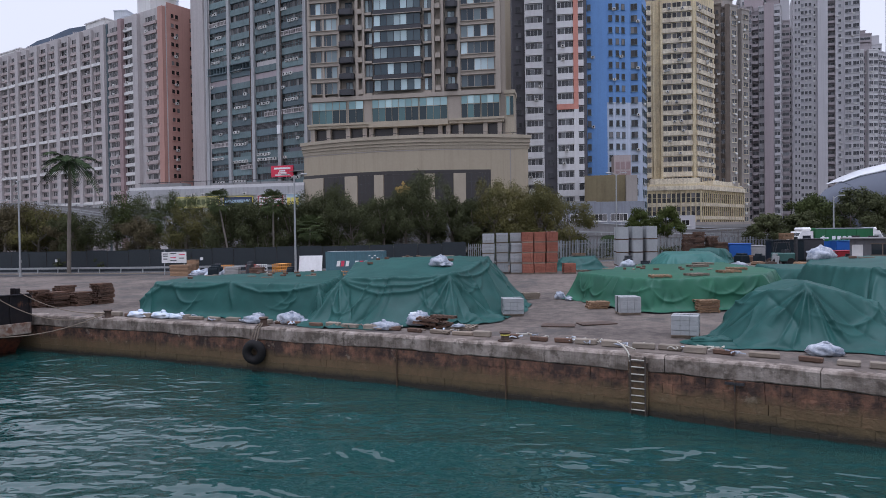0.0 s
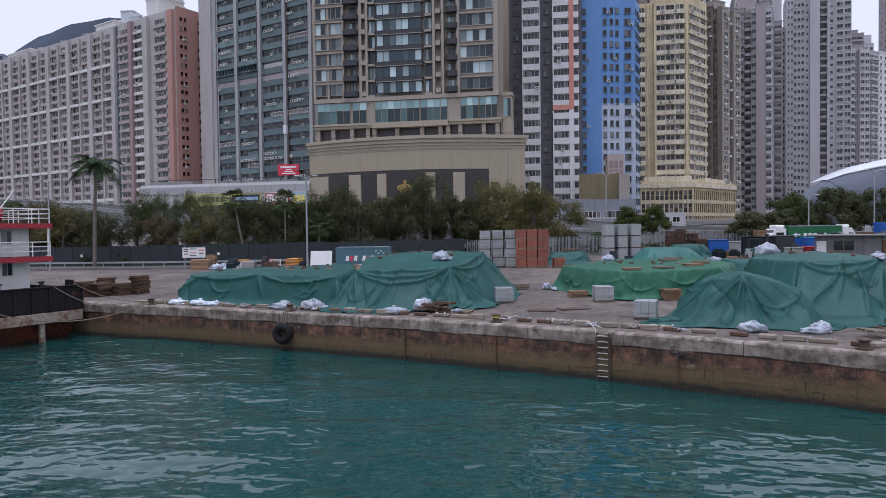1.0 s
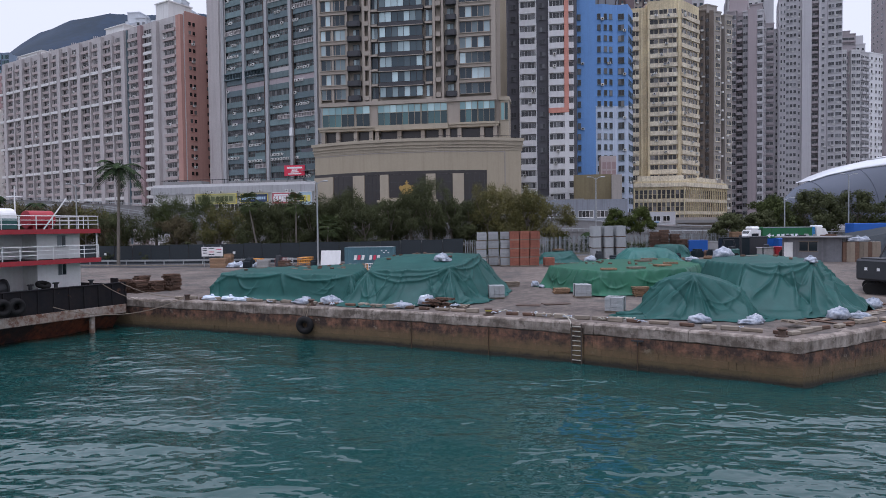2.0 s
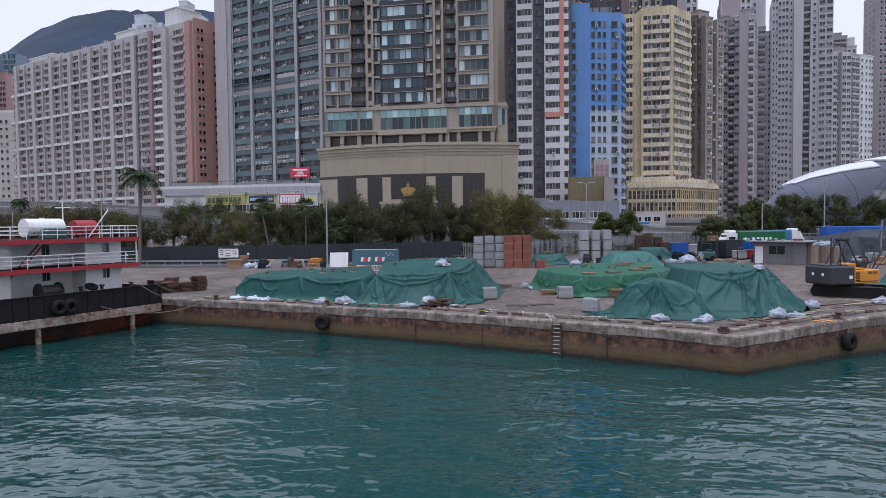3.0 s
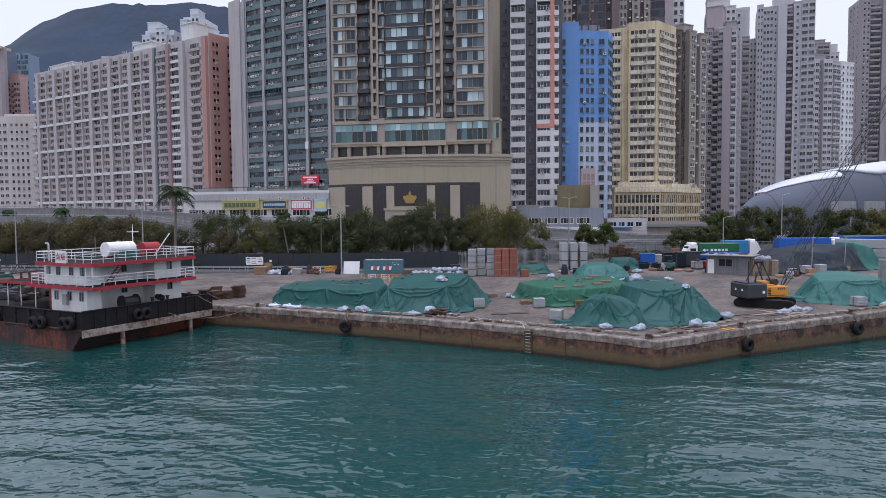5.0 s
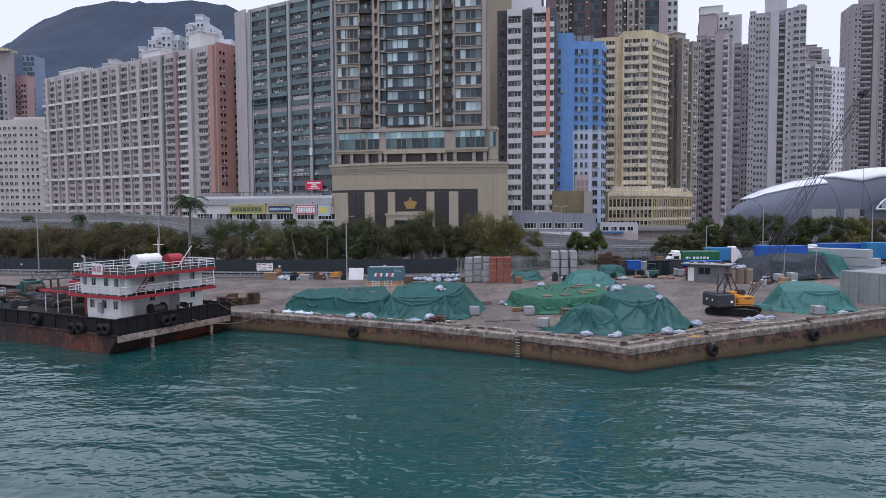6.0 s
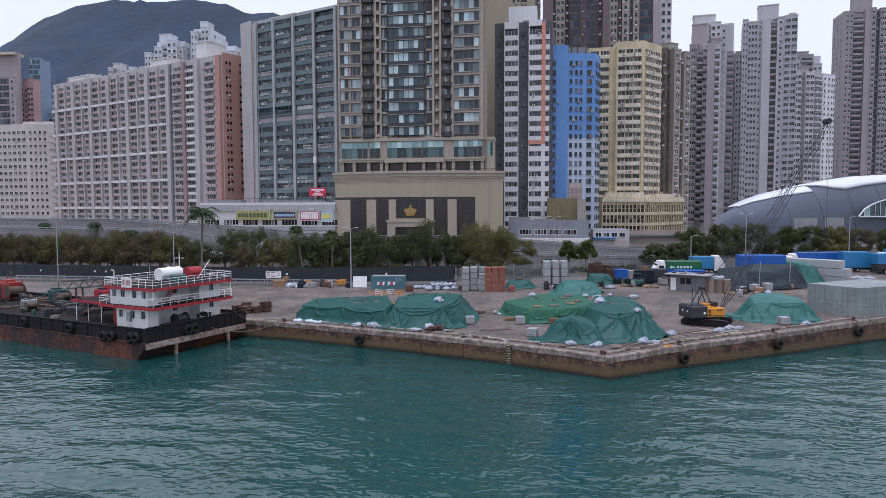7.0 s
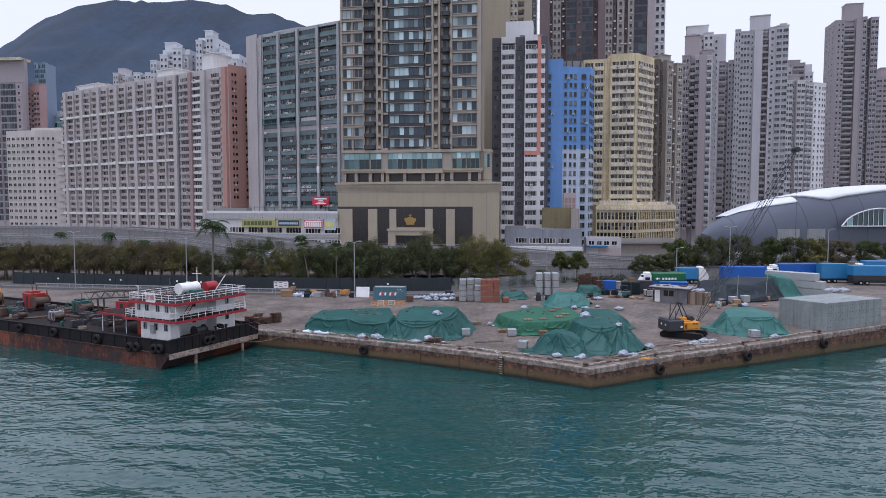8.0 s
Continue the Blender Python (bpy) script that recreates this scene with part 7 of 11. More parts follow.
# grey covers of the open store behind the hut
drape("long open store covered with grey-blue sheeting", [(40.5, 70.5), (46, 68.0), (52.5, 69.0), (58.5, 73), (60, 80), (52, 83), (44, 80)],
          [(41.9, 71.6, 1.9), (46.6, 70.2, 3.0), (52, 71.2, 2.6), (56.6, 74.0, 3.7), (58.0, 79, 3.4), (52, 80.8, 3.0), (44.8, 78.4, 2.7)], 3.9, M["tarp_grey"], 14, grid=0.4, folds=1.5)
drape("green sheeting over the end of the open store", [(56.5, 73.4), (60.5, 74.8), (63.4, 78), (61.5, 83), (57.5, 82)], [(57.2, 74.4, 3.9), (60.0, 75.8, 3.4), (62.0, 78.2, 3.0), (60.8, 81.6, 3.3), (57.8, 81, 3.8)], 4.1, M["tarp_teal"], 15, grid=0.3)


# ---- pallets, packs and sacks ----
def make_pallet(material, label, group="loose pallets"):
    t = thing("pallet", label, "pallet", group=group)
    board = Shape().box(-0.055, -0.5, 0, 0.055, 0.5, 0.022).data("deck_board", M[material])
    string = Shape().box(-0.6, -0.045, 0, 0.6, 0.045, 0.095).data("stringer", M[material])
    for i in range(6):
        piece("deck_board", board, t, (-0.53 + i * 0.212, 0, 0.117))
    for y in (-0.43, 0, 0.43):
        piece("stringer", string, t, (0, y, 0.022))
    for i in range(3):
        piece("bottom_board", board, t, (-0.53 + i * 0.53, 0, 0))
    return t


PALLET = make_pallet("timber", "orange-brown wooden pallet in the yard")
PALLET_G = make_pallet("timber_grey", "weathered grey wooden pallet")
placed = {}


def plain_pallet():
    s = Shape()
    for i in range(6):
        s.box(-0.585 + i * 0.212, -0.5, 0.117, -0.475 + i * 0.212, 0.5, 0.139)
    for y in (-0.43, 0, 0.43):
        s.box(-0.6, y - 0.045, 0.022, 0.6, y + 0.045, 0.117)
    for i in range(3):
        s.box(-0.585 + i * 0.53, -0.5, 0, -0.475 + i * 0.53, 0.5, 0.022)
    return single("pallet", s, M["timber_dark"], "dark wet wooden pallet in a heap", "pallet", "heaped pallets")


PALLET_D = plain_pallet()


def put_pallet(src, x, y, h=0.0, turn=0.0, tilt=(0, 0)):
    m = Matrix.Translation((x, y, yard_z(x, y) + h)) @ Euler((tilt[0], tilt[1], radians(turn))).to_matrix().to_4x4()
    if src.name not in placed:
        placed[src.name] = True
        src.matrix_basis = m
        return src
    return copy_thing(src, m)


rp = random.Random(8)
# stacks by the bright green pile
for x, y, n, src in ((5.6, 44.0, 3, PALLET), (11.4, 41.7, 5, PALLET), (1.9, 49.6, 3, PALLET_G), (8.6, 72.0, 1, PALLET_G)):
    for k in range(n):
        put_pallet(src, x + rp.uniform(-0.05, 0.05), y + rp.uniform(-0.05, 0.05), k * 0.142, 8 + rp.uniform(-5, 5))
# on top of the covered piles
for x, y in ((9.3, 43.6), (11.6, 44.2), (14.0, 45.6), (15.2, 47.6), (13.6, 50.6), (14.6, 52.6), (8.6, 74.9)):
    put_pallet(PALLET_G if rp.random() < 0.5 else PALLET, x, y, cover_top(x, y, 0.6), rp.uniform(-25, 25))
put_pallet(PALLET, 8.7, 74.9, cover_top(8.6, 74.9, 0.6) + 0.142, 12)
put_pallet(PALLET_G, -17.2, 58.5, 0, 5)
put_pallet(PALLET, -12.2, 57.5, 0, -8)
# broken heap at the quay edge
for k in range(5):
    put_pallet(PALLET_D, -3.9 + rp.uniform(-0.7, 0.7), 37.4 + rp.uniform(-0.25, 0.25), 0.08 + 0.12 * k, rp.uniform(-60, 60), (rp.uniform(-0.12, 0.2), rp.uniform(-0.15, 0.15)))
put_pallet(PALLET_G, -2.3, 36.9, 0.05, -24, (0.05, 0))
put_pallet(PALLET_G, 16.6, 27.4, 0.22, 30, (0.06, 0.1))
# tall heaps of dark pallets by the moored barge
for x, y, n in ((-34.2, 50.6, 9), (-32.8, 50.4, 8), (-31.5, 51.2, 7), (-30.3, 52.0, 11), (-33.4, 52.2, 10), (-31.0, 53.2, 9)):
    for k in range(n):
        put_pallet(PALLET_D, x + rp.uniform(-0.12, 0.12), y + rp.uniform(-0.12, 0.12), k * 0.142, 65 + rp.uniform(-8, 8))
# tall pallet heaps at the back
for x, y, n in ((23.0, 85.2, 22), (24.4, 85.6, 24), (25.8, 85.2, 20), (26.4, 83.6, 15)):
    for k in range(n):
        put_pallet(PALLET_D, x + rp.uniform(-0.1, 0.1), y + rp.uniform(-0.1, 0.1), k * 0.142, rp.uniform(-10, 10))


def make_pack(mat_block, label, group, w=1.15, h=1.0, nx=3, nz=4):
    """A strapped pack of blocks on a pallet base, layer by layer."""
    t = thing("block_pack", label, "block pack", group=group)
    base = Shape()
    for y in (-0.45, 0, 0.45):
        base.box(-w / 2, y - 0.05, 0, w / 2, y + 0.05, 0.1)
    base.box(-w / 2, -w / 2 + 0.02, 0.1, w / 2, w / 2 - 0.02, 0.13)
    part("pallet_base", base, M["timber_grey"], t)
    lh = h / nz
    s = Shape()
    for i in range(nx):
        for j in range(nx):
            x0, y0 = -w / 2 + w * i / nx, -w / 2 + w * j / nx
            s.slot(0).bevel_box(x0 + 0.004, y0 + 0.004, 0.002, x0 + w / nx - 0.004, y0 + w / nx - 0.004, lh - 0.002, 0.012)
    d = s.data("layer", [M[mat_block], M["hole"]])
    for k in range(nz):
        piece("layer", d, t, (rp.uniform(-0.012, 0.012), rp.uniform(-0.012, 0.012), 0.13 + k * lh), rp.uniform(-0.012, 0.012))
    part("strap", Shape().box(-w / 2 - 0.012, -0.02, 0.12, w / 2 + 0.012, 0.02, 0.14 + h), M["hole"], t)
    return t


WP = make_pack("block_white", "strapped pack of pale grey blocks on a pallet", "pale block packs", 1.18, 0.89)
BP = make_pack("brick_red", "strapped pack of red-brown bricks on a pallet", "red brick packs", 1.1, 0.9, nx=4, nz=6)


def put_thing(src, x, y, h=0.0, turn=0.0):
    m = pose(x, y, yard_z(x, y) + h, 0, 0, turn)
    if src.name not in placed:
        placed[src.name] = True
        src.matrix_basis = m
        return src
    return copy_thing(src, m)


for x, y, a in ((0.35, 41.6, 6), (6.9, 41.3, 4), (8.0, 33.9, -20), (40.6, 41.4, 10)):
    put_thing(WP, x, y, 0, a)
for i, (n, dx) in enumerate(((4, 0), (4, 0), (4, 0))):
    for j in range(2):
        for k in range(n if not (i == 2 and j == 0) else 3):
            put_thing(WP, -0.9 + i * 1.42 + rp.uniform(-0.04, 0.04), 71.0 + (i % 2) * 0.9 + j * 1.5, k * 1.02, rp.uniform(-3, 3))
for i in range(3):
    for j in range(2):
        for k in range(4):
            put_thing(BP, 3.0 + i * 1.2 + rp.uniform(-0.05, 0.05), 70.3 + j * 1.3, k * 1.035, rp.uniform(-4, 4))
put_thing(BP, 7.0, 69.6, 0, 10)


def make_column(label):
    """A wrapped round-cornered stack of white tiles on a timber base."""
    t = thing("wrapped_stack", label, "wrapped stack", group="wrapped white stacks")
    n = 20
    ring = [(0.62 * math.copysign(abs(math.cos(a)) ** 0.55, math.cos(a)), 0.62 * math.copysign(abs(math.sin(a)) ** 0.55, math.sin(a))) for a in (2 * math.pi * i / n for i in range(n))]
    s = Shape()
    for z in np.linspace(0.12, 1.42, 9):
        s.v += [(x * (1 + 0.012 * math.sin(z * 40)), y * (1 + 0.012 * math.sin(z * 40)), z) for x, y in ring]
    for i in range(8):
        for k in range(n):
            s.f.append((i * n + k, i * n + (k + 1) % n, (i + 1) * n + (k + 1) % n, (i + 1) * n + k))
            s.mi.append(0)
    s.f += [tuple(range(n - 1, -1, -1)), tuple(range(8 * n, 9 * n))]
    s.mi += [0, 0]
    part("wrapped_tiles", s, M["block_white"], t)
    b = Shape()
    for y in (-0.45, 0, 0.45):
        b.box(-0.58, y - 0.05, 0, 0.58, y + 0.05, 0.12)
    part("pallet_base", b, M["timber_dark"], t)
    return t


WC = make_column("tall shrink-wrapped stack of white tiles on a pallet")
for i in range(3):
    for j in range(2):
        for k in range(3):
            put_thing(WC, 13.9 + i * 1.55, 78.2 + j * 1.4, k * 1.43, rp.uniform(-6, 6))


def sack_data(seed, sx, sy, sz, mats):
    s = Shape()
    n, m = 26, 14
    for i in range(m + 1):
        a = math.pi * i / m
        for k in range(n):
            b = 2 * math.pi * k / n
            x, y, z = math.sin(a) * math.cos(b), math.sin(a) * math.sin(b), math.cos(a)
            r = 1 + 0.3 * noise.noise((x * 1.9 + seed, y * 1.9, z * 1.9)) + 0.22 * noise.noise((x * 4.5, y * 4.5 + seed, z * 4.5)) + 0.12 * noise.noise((x * 10, y * 10 + seed, z * 10))
            zz = max(-0.55, z * r)
            s.v.append((x * r * sx, y * r * sy, (zz + 0.55) * sz))
    for i in range(m):
        for k in range(n):
            s.f.append((i * n + k, (i + 1) * n + k, (i + 1) * n + (k + 1) % n, i * n + (k + 1) % n))
            s.mi.append(0)
    # gathered neck
    s.cyl((0.05 * sx, 0, sz * 1.4), (0.2 * sx, 0.05, sz * 1.62), 0.2 * sx, 0.13 * sx, n=9)
    return s.data("sack", mats, True)


SACKS = [sack_data(i, *d, M["sack"]) for i, d in enumerate(((0.62, 0.5, 0.42), (0.75, 0.5, 0.36), (0.5, 0.45, 0.45), (0.9, 0.42, 0.26)))]
SACKS.append(sack_data(9, 0.95, 0.4, 0.24, M["sack_blue"]))
SACK_LAB = ["full white woven sack slumped on the ground", "bulging white bulk bag by the kerb", "tied white bulk bag", "crumpled white sheet on the ground", "crumpled pale blue plastic sheet"]


def sack(k, x, y, turn=0.0, size=1.0, h=0.0):
    o = tagged(new("sack", SACKS[k]), SACK_LAB[k], "sack", "sacks about the yard")
    o.location = (x, y, yard_z(x, y) + h)
    o.rotation_euler = (0, 0, radians(turn))
    o.scale = (size, size, size)
    return o


for k, x, y, a, sz, h in ((4, -23.2, 44.0, -20, 1, 0), (4, -21.4, 43.4, -24, 1, 0), (4, -20.0, 42.9, -10, 0.8, 0), (3, -14.6, 40.6, -25, 1.05, 0), (2, -14.3, 40.7, 0, 0.7, 0.05), (1, -12.3, 40.1, -20, 1.1, 0), (3, -11.6, 39.9, -30, 0.7, 0), (3, -6.6, 37.4, -24, 1.0, 0), (3, -6.1, 37.2, 30, 0.6, 0.1),
                           (0, -4.7, 38.0, 0, 1.05, 0.1), (4, -4.8, 38.1, 10, 0.5, 0.6), (0, -3.9, 42.6, 20, 0.95, 3.15), (3, -3.5, 42.5, 60, 0.7, 3.2), (3, -2.6, 36.4, 0, 0.4, 0.2), (1, 12.0, 29.3, -10, 0.85, 0), (0, 15.0, 28.9, 20, 0.8, 0), (3, 14.6, 28.6, 0, 0.8, 0),
                           (0, 20.3, 30.2, 10, 1.05, 0), (3, 21.4, 30.2, 0, 0.9, 0), (0, 24.5, 34.4, -20, 1.0, 0), (3, 20.4, 33.9, 70, 0.9, 3.0), (3, 31.0, 36.9, 28, 1.1, 0), (1, 32.6, 37.9, 30, 1.0, 0), (3, 33.9, 38.4, 28, 0.9, 0), (1, 43.4, 41.2, 10, 0.9, 0), (0, 9.4, 53.4, 0, 0.9, 1.8), (0, 17.0, 40.2, 30, 1.2, 3.0), (3, 4.4, 48.2, 90, 0.6, 0), (2, 3.9, 49.0, 0, 0.7, 0),
                           (0, 18.6, 62.6, 0, 0.8, 0.1), (3, 20.5, 63.0, 0, 0.9, 0), (0, 22.8, 64.0, 0, 0.7, 0), (3, 16.2, 73.5, 30, 1.2, 0), (1, 15.0, 73.8, 0, 0.8, 0), (3, 13.0, 74.4, 0, 0.8, 0), (1, 26.0, 61.5, 20, 1.1, 0), (3, 24.2, 72.5, 0, 1.2, 0),
                           (1, 42.2, 68.2, 0, 1.1, 3.7), (0, 47.8, 64.0, 0, 1.1, 0), (3, 72, 84, 0, 2.0, 0), (3, 74.5, 84.5, 0, 1.8, 0)):
    sack(k, x, y, a, sz, max(0.0, cover_top(x, y, 0.35) - 0.12 * sz) if h > 1.5 else h)
for i in range(7):
    sack((0, 1, 2)[i % 3], -7.4 + i * 0.75 + (i % 2) * 0.2, 72.4 + (i % 2) * 1.0, i * 40, 1.1)
for i in range(6):
    sack((2, 0)[i % 2], -6.8 + i * 0.8, 73.0, i * 50, 0.9, 0.65)
for i in range(9):
    sack((3, 0, 4)[i % 3], -34.2 + (i % 5) * 0.9, 78.0 + (i // 5) * 0.9, i * 35, 1.1, 0.2 * (i // 5))
for i in range(4):
    sack((0, 1)[i % 2], -9.9 + i * 0.8, 74.5, i * 50, 1.0)


# bricks and scraps weighing down the covers
def cover_weights():
    rnd = random.Random(17)
    d = Shape().bevel_box(-0.17, -0.1, 0, 0.17, 0.1, 0.13, 0.015).data("weight_brick", M["timber_dark"])
    d2 = Shape().bevel_box(-0.4, -0.08, 0, 0.4, 0.08, 0.06, 0.01).data("weight_board", M["timber_grey"])
    spots = [(rnd.uniform(-22, -12.5), rnd.uniform(46, 52)) for _ in range(16)] + [(rnd.uniform(-8.5, -2.5), rnd.uniform(42.5, 47.5)) for _ in range(9)] + [(rnd.uniform(7.5, 16), rnd.uniform(46, 53)) for _ in range(12)] + [(rnd.uniform(16.5, 20), rnd.uniform(35, 40)) for _ in range(5)]
    for k, (x, y) in enumerate(spots):
        o = tagged(new("brick" if k % 3 else "board", d if k % 3 else d2), "dark brick weighing down the tarpaulin" if k % 3 else "short board lying on the tarpaulin", "brick" if k % 3 else "board", "weights on the covers")
        o.location = (x, y, yard_z(x, y) + cover_top(x, y, 0.2) - 0.01)
        o.rotation_euler = (0, 0, rnd.uniform(0, 3))


cover_weights()


# scattered rope and rag along the kerb blocks
def litter():
    rnd = random.Random(3)
    for i in range(46):
        x = rnd.uniform(-1.5, 8.5) if i < 24 else rnd.uniform(-20, 14)
        px, py, ux, uy = edge_point(EDGE_W, x)
        o = rnd.uniform(1.0, 1.9)
        px, py = px - uy * o, py + ux * o
        s = Shape()
        n = 7
        L_ = rnd.uniform(0.15, 0.5)
        pts = [(px + L_ * (k / n - 0.5) * 2 + rnd.uniform(-0.1, 0.1), py + rnd.uniform(-0.15, 0.15), yard_z(px, py) + 0.05 + rnd.uniform(0, 0.16)) for k in range(n)]
        s.tube(pts, rnd.uniform(0.02, 0.05), 5)
        single("rope_scrap", s, M[rnd.choice(("rope", "sack", "sack_blue", "rope_dark"))], "scrap of tangled rope on the kerb blocks", "rope", "rope scraps")


litter()
# steel plates let into the yard
for x, y, w, d, a in ((2.6, 37.6, 1.7, 1.1, -10), (4.6, 38.0, 1.9, 1.0, 15)):
    s = Shape().obox((x, y), (math.cos(radians(a)), math.sin(radians(a))), w, d, yard_z(x, y) + 0.002, yard_z(x, y) + 0.05)
    single("steel_plate", s, M["iron"], "rusty steel plate lying on the concrete", "steel plate", "steel plates")


# ---- container, barriers and boards along the back road ----
def container():
    c = thing("shipping_container", "blue-green shipping container with worn lettering on its side", "container", (-14.8, 72.2, yard_z(-14.8, 72.2)), 0.3)
    L_, W, H = 6.06, 2.44, 2.59
    s = Shape()
    n = 44
    for face in (0, 1):
        y = 0.0 if face == 0 else W
        sg = -1 if face == 0 else 1
        for i in range(n):
            x0, x1 = -L_ / 2 + 0.12 + (L_ - 0.24) * i / n, -L_ / 2 + 0.12 + (L_ - 0.24) * (i + 1) / n
            d0 = 0.036 if i % 2 else 0.0
            s.add([(x0, y - sg * (d0), 0.16), (x1, y - sg * (0.036 - d0 if i % 1 else d0), 0.16), (x1, y - sg * d0, H - 0.12), (x0, y - sg * d0, H - 0.12)], [(0, 1, 2, 3)])
            s.add([(x1, y - sg * d0, 0.16), (x1, y - sg * (0.036 - d0), 0.16), (x1, y - sg * (0.036 - d0), H - 0.12), (x1, y - sg * d0, H - 0.12)], [(0, 1, 2, 3)])
    s.box(-L_ / 2 + 0.05, 0.05, 0.1, L_ / 2 - 0.05, W - 0.05, H - 0.05)
    part("side_panel", s, M["container"], c)
    fr = Shape()
    for x in (-L_ / 2, L_ / 2 - 0.14):
        for y in (-0.02, W - 0.1):
            fr.box(x, y, 0, x + 0.14, y + 0.12, H)
    for y in (-0.02, W - 0.1):
        fr.box(-L_ / 2, y, 0, L_ / 2, y + 0.12, 0.16)
        fr.box(-L_ / 2, y, H - 0.13, L_ / 2, y + 0.12, H)
    part("frame", fr, M["container"], c)
    part("roof", Shape().box(-L_ / 2 + 0.1, 0.08, H - 0.03, L_ / 2 - 0.1, W - 0.08, H + 0.01), M["galv"], c, "pale dusty roof sheet")
    # faded mark: plain slanted bars in white and red
    marks = ((-1.9, 0), (-1.45, 1), (-0.95, 0), (0.0, 0), (0.5, 1), (0.95, 0))
    for x, red in marks:
        b = Shape().add([(x, -0.03, 1.05), (x + 0.34, -0.03, 1.05), (x + 0.44, -0.03, 1.62), (x + 0.10, -0.03, 1.62), (x, -0.006, 1.05), (x + 0.34, -0.006, 1.05), (x + 0.44, -0.006, 1.62), (x + 0.10, -0.006, 1.62)],
                        [(0, 1, 2, 3), (4, 0, 3, 7), (1, 5, 6, 2), (3, 2, 6, 7)])
        part("mark", b, M["letter_red"] if red else M["letter_white"], c)
    for k in range(4):
        part("mark", Shape().box(1.5 + k * 0.28, -0.03, 2.1 - 0.25 * (k % 2), 1.68 + k * 0.28, -0.006, 2.2 - 0.25 * (k % 2)), M["letter_white"], c)


container()


def make_barrier(material, label):
    t = thing("barrier", label, "road barrier", group="road barriers")
    L_ = 1.25
    for z in (0.28, 0.62, 0.96):
        part("rail", Shape().cyl((-L_ / 2, 0, z), (L_ / 2, 0, z), 0.03, n=6), M[material], t)
    for x in (-L_ / 2, L_ / 2):
        part("upright", Shape().cyl((x, 0, 0.02), (x, 0, 1.0), 0.035, n=6), M[material], t)
        part("foot", Shape().box(x - 0.04, -0.25, 0, x + 0.04, 0.25, 0.05), M[material], t)
    for i in range(6):
        x = -L_ / 2 + L_ * (i + 0.5) / 6
        part("bar", Shape().cyl((x, 0, 0.28), (x, 0, 0.96), 0.02, n=5), M[material], t)
    return t


BY = make_barrier("yellow_paint", "yellow tubular road barrier")
BO = make_barrier("orange_paint", "orange-red tubular road barrier")
BW = make_barrier("white_paint", "white tubular road barrier")
for i in range(6):
    put_thing((BY, BW, BY, BW, BY, BY)[i], -16.6 + i * 0.98, 66.6 + (i % 2) * 0.4, 0, (8, -20, 5, 15, -10, 60)[i])
for x0, src, n in ((-31.2, BY, 3), (-28.0, BO, 3), (-26.8, BW, 1), (-24.9, BY, 5)):
    for i in range(n):
        put_thing(src, x0 + 0.12 * i, 78.6 + 0.35 * i, 0.1, rp.uniform(-4, 4))
for x, y, w, h, m, nm, lb in ((-29.9, 77.8, 1.6, 1.0, "block_grey", "crate", "grey plank crate beside the barriers"), (-36.3, 78.6, 2.2, 1.3, "timber", "timber_stack", "stack of brown timber boards by the road"), (-35.4, 79.8, 1.1, 1.9, "timber", "timber_stack", "tall stack of brown timber boards"), (-27.2, 78.2, 1.5, 0.9, "timber_dark", "timber_stack", "stack of dark boards by the road"),
                              (-3.6, 75.0, 1.5, 1.5, "steel_dark", "steel_cage", "dark steel cage with scrap"), (-10.8, 71.2, 1.3, 1.2, "timber_dark", "crate", "dark crate by the container"), (-1.6, 72.4, 1.2, 0.8, "timber_dark", "crate", "dark brown crate beside the block packs")):
    t = thing(nm, lb, "crate" if nm != "timber_stack" else "timber stack", (x, y, yard_z(x, y)))
    for k in range(int(h / 0.16)):
        part("board", Shape().bevel_box(-w / 2 + rp.uniform(-0.05, 0.05), -0.5, k * 0.16, w / 2 + rp.uniform(-0.05, 0.05), 0.5, k * 0.16 + 0.145, 0.015), M[m], t)

# white board leaning on the pole
bd = thing("white_board", "plain white panel leaning beside the road", "board", (-20.6, 76.4, yard_z(-20.6, 76.4)))
part("panel", Shape().add([(-1.3, 0, 0.05), (1.3, 0, 0.05), (1.3, 0.5, 2.05), (-1.3, 0.5, 2.05), (-1.3, 0.06, 0.05), (1.3, 0.06, 0.05), (1.3, 0.56, 2.05), (-1.3, 0.56, 2.05)], [(0, 1, 2, 3), (5, 4, 7, 6), (0, 4, 5, 1), (3, 2, 6, 7), (0, 3, 7, 4), (1, 5, 6, 2)]), M["white_paint"], bd)
part("prop", Shape().cyl((-0.9, 1.2, 0), (-0.9, 0.5, 1.8), 0.03, n=5).cyl((0.9, 1.2, 0), (0.9, 0.5, 1.8), 0.03, n=5), M["galv"], bd)

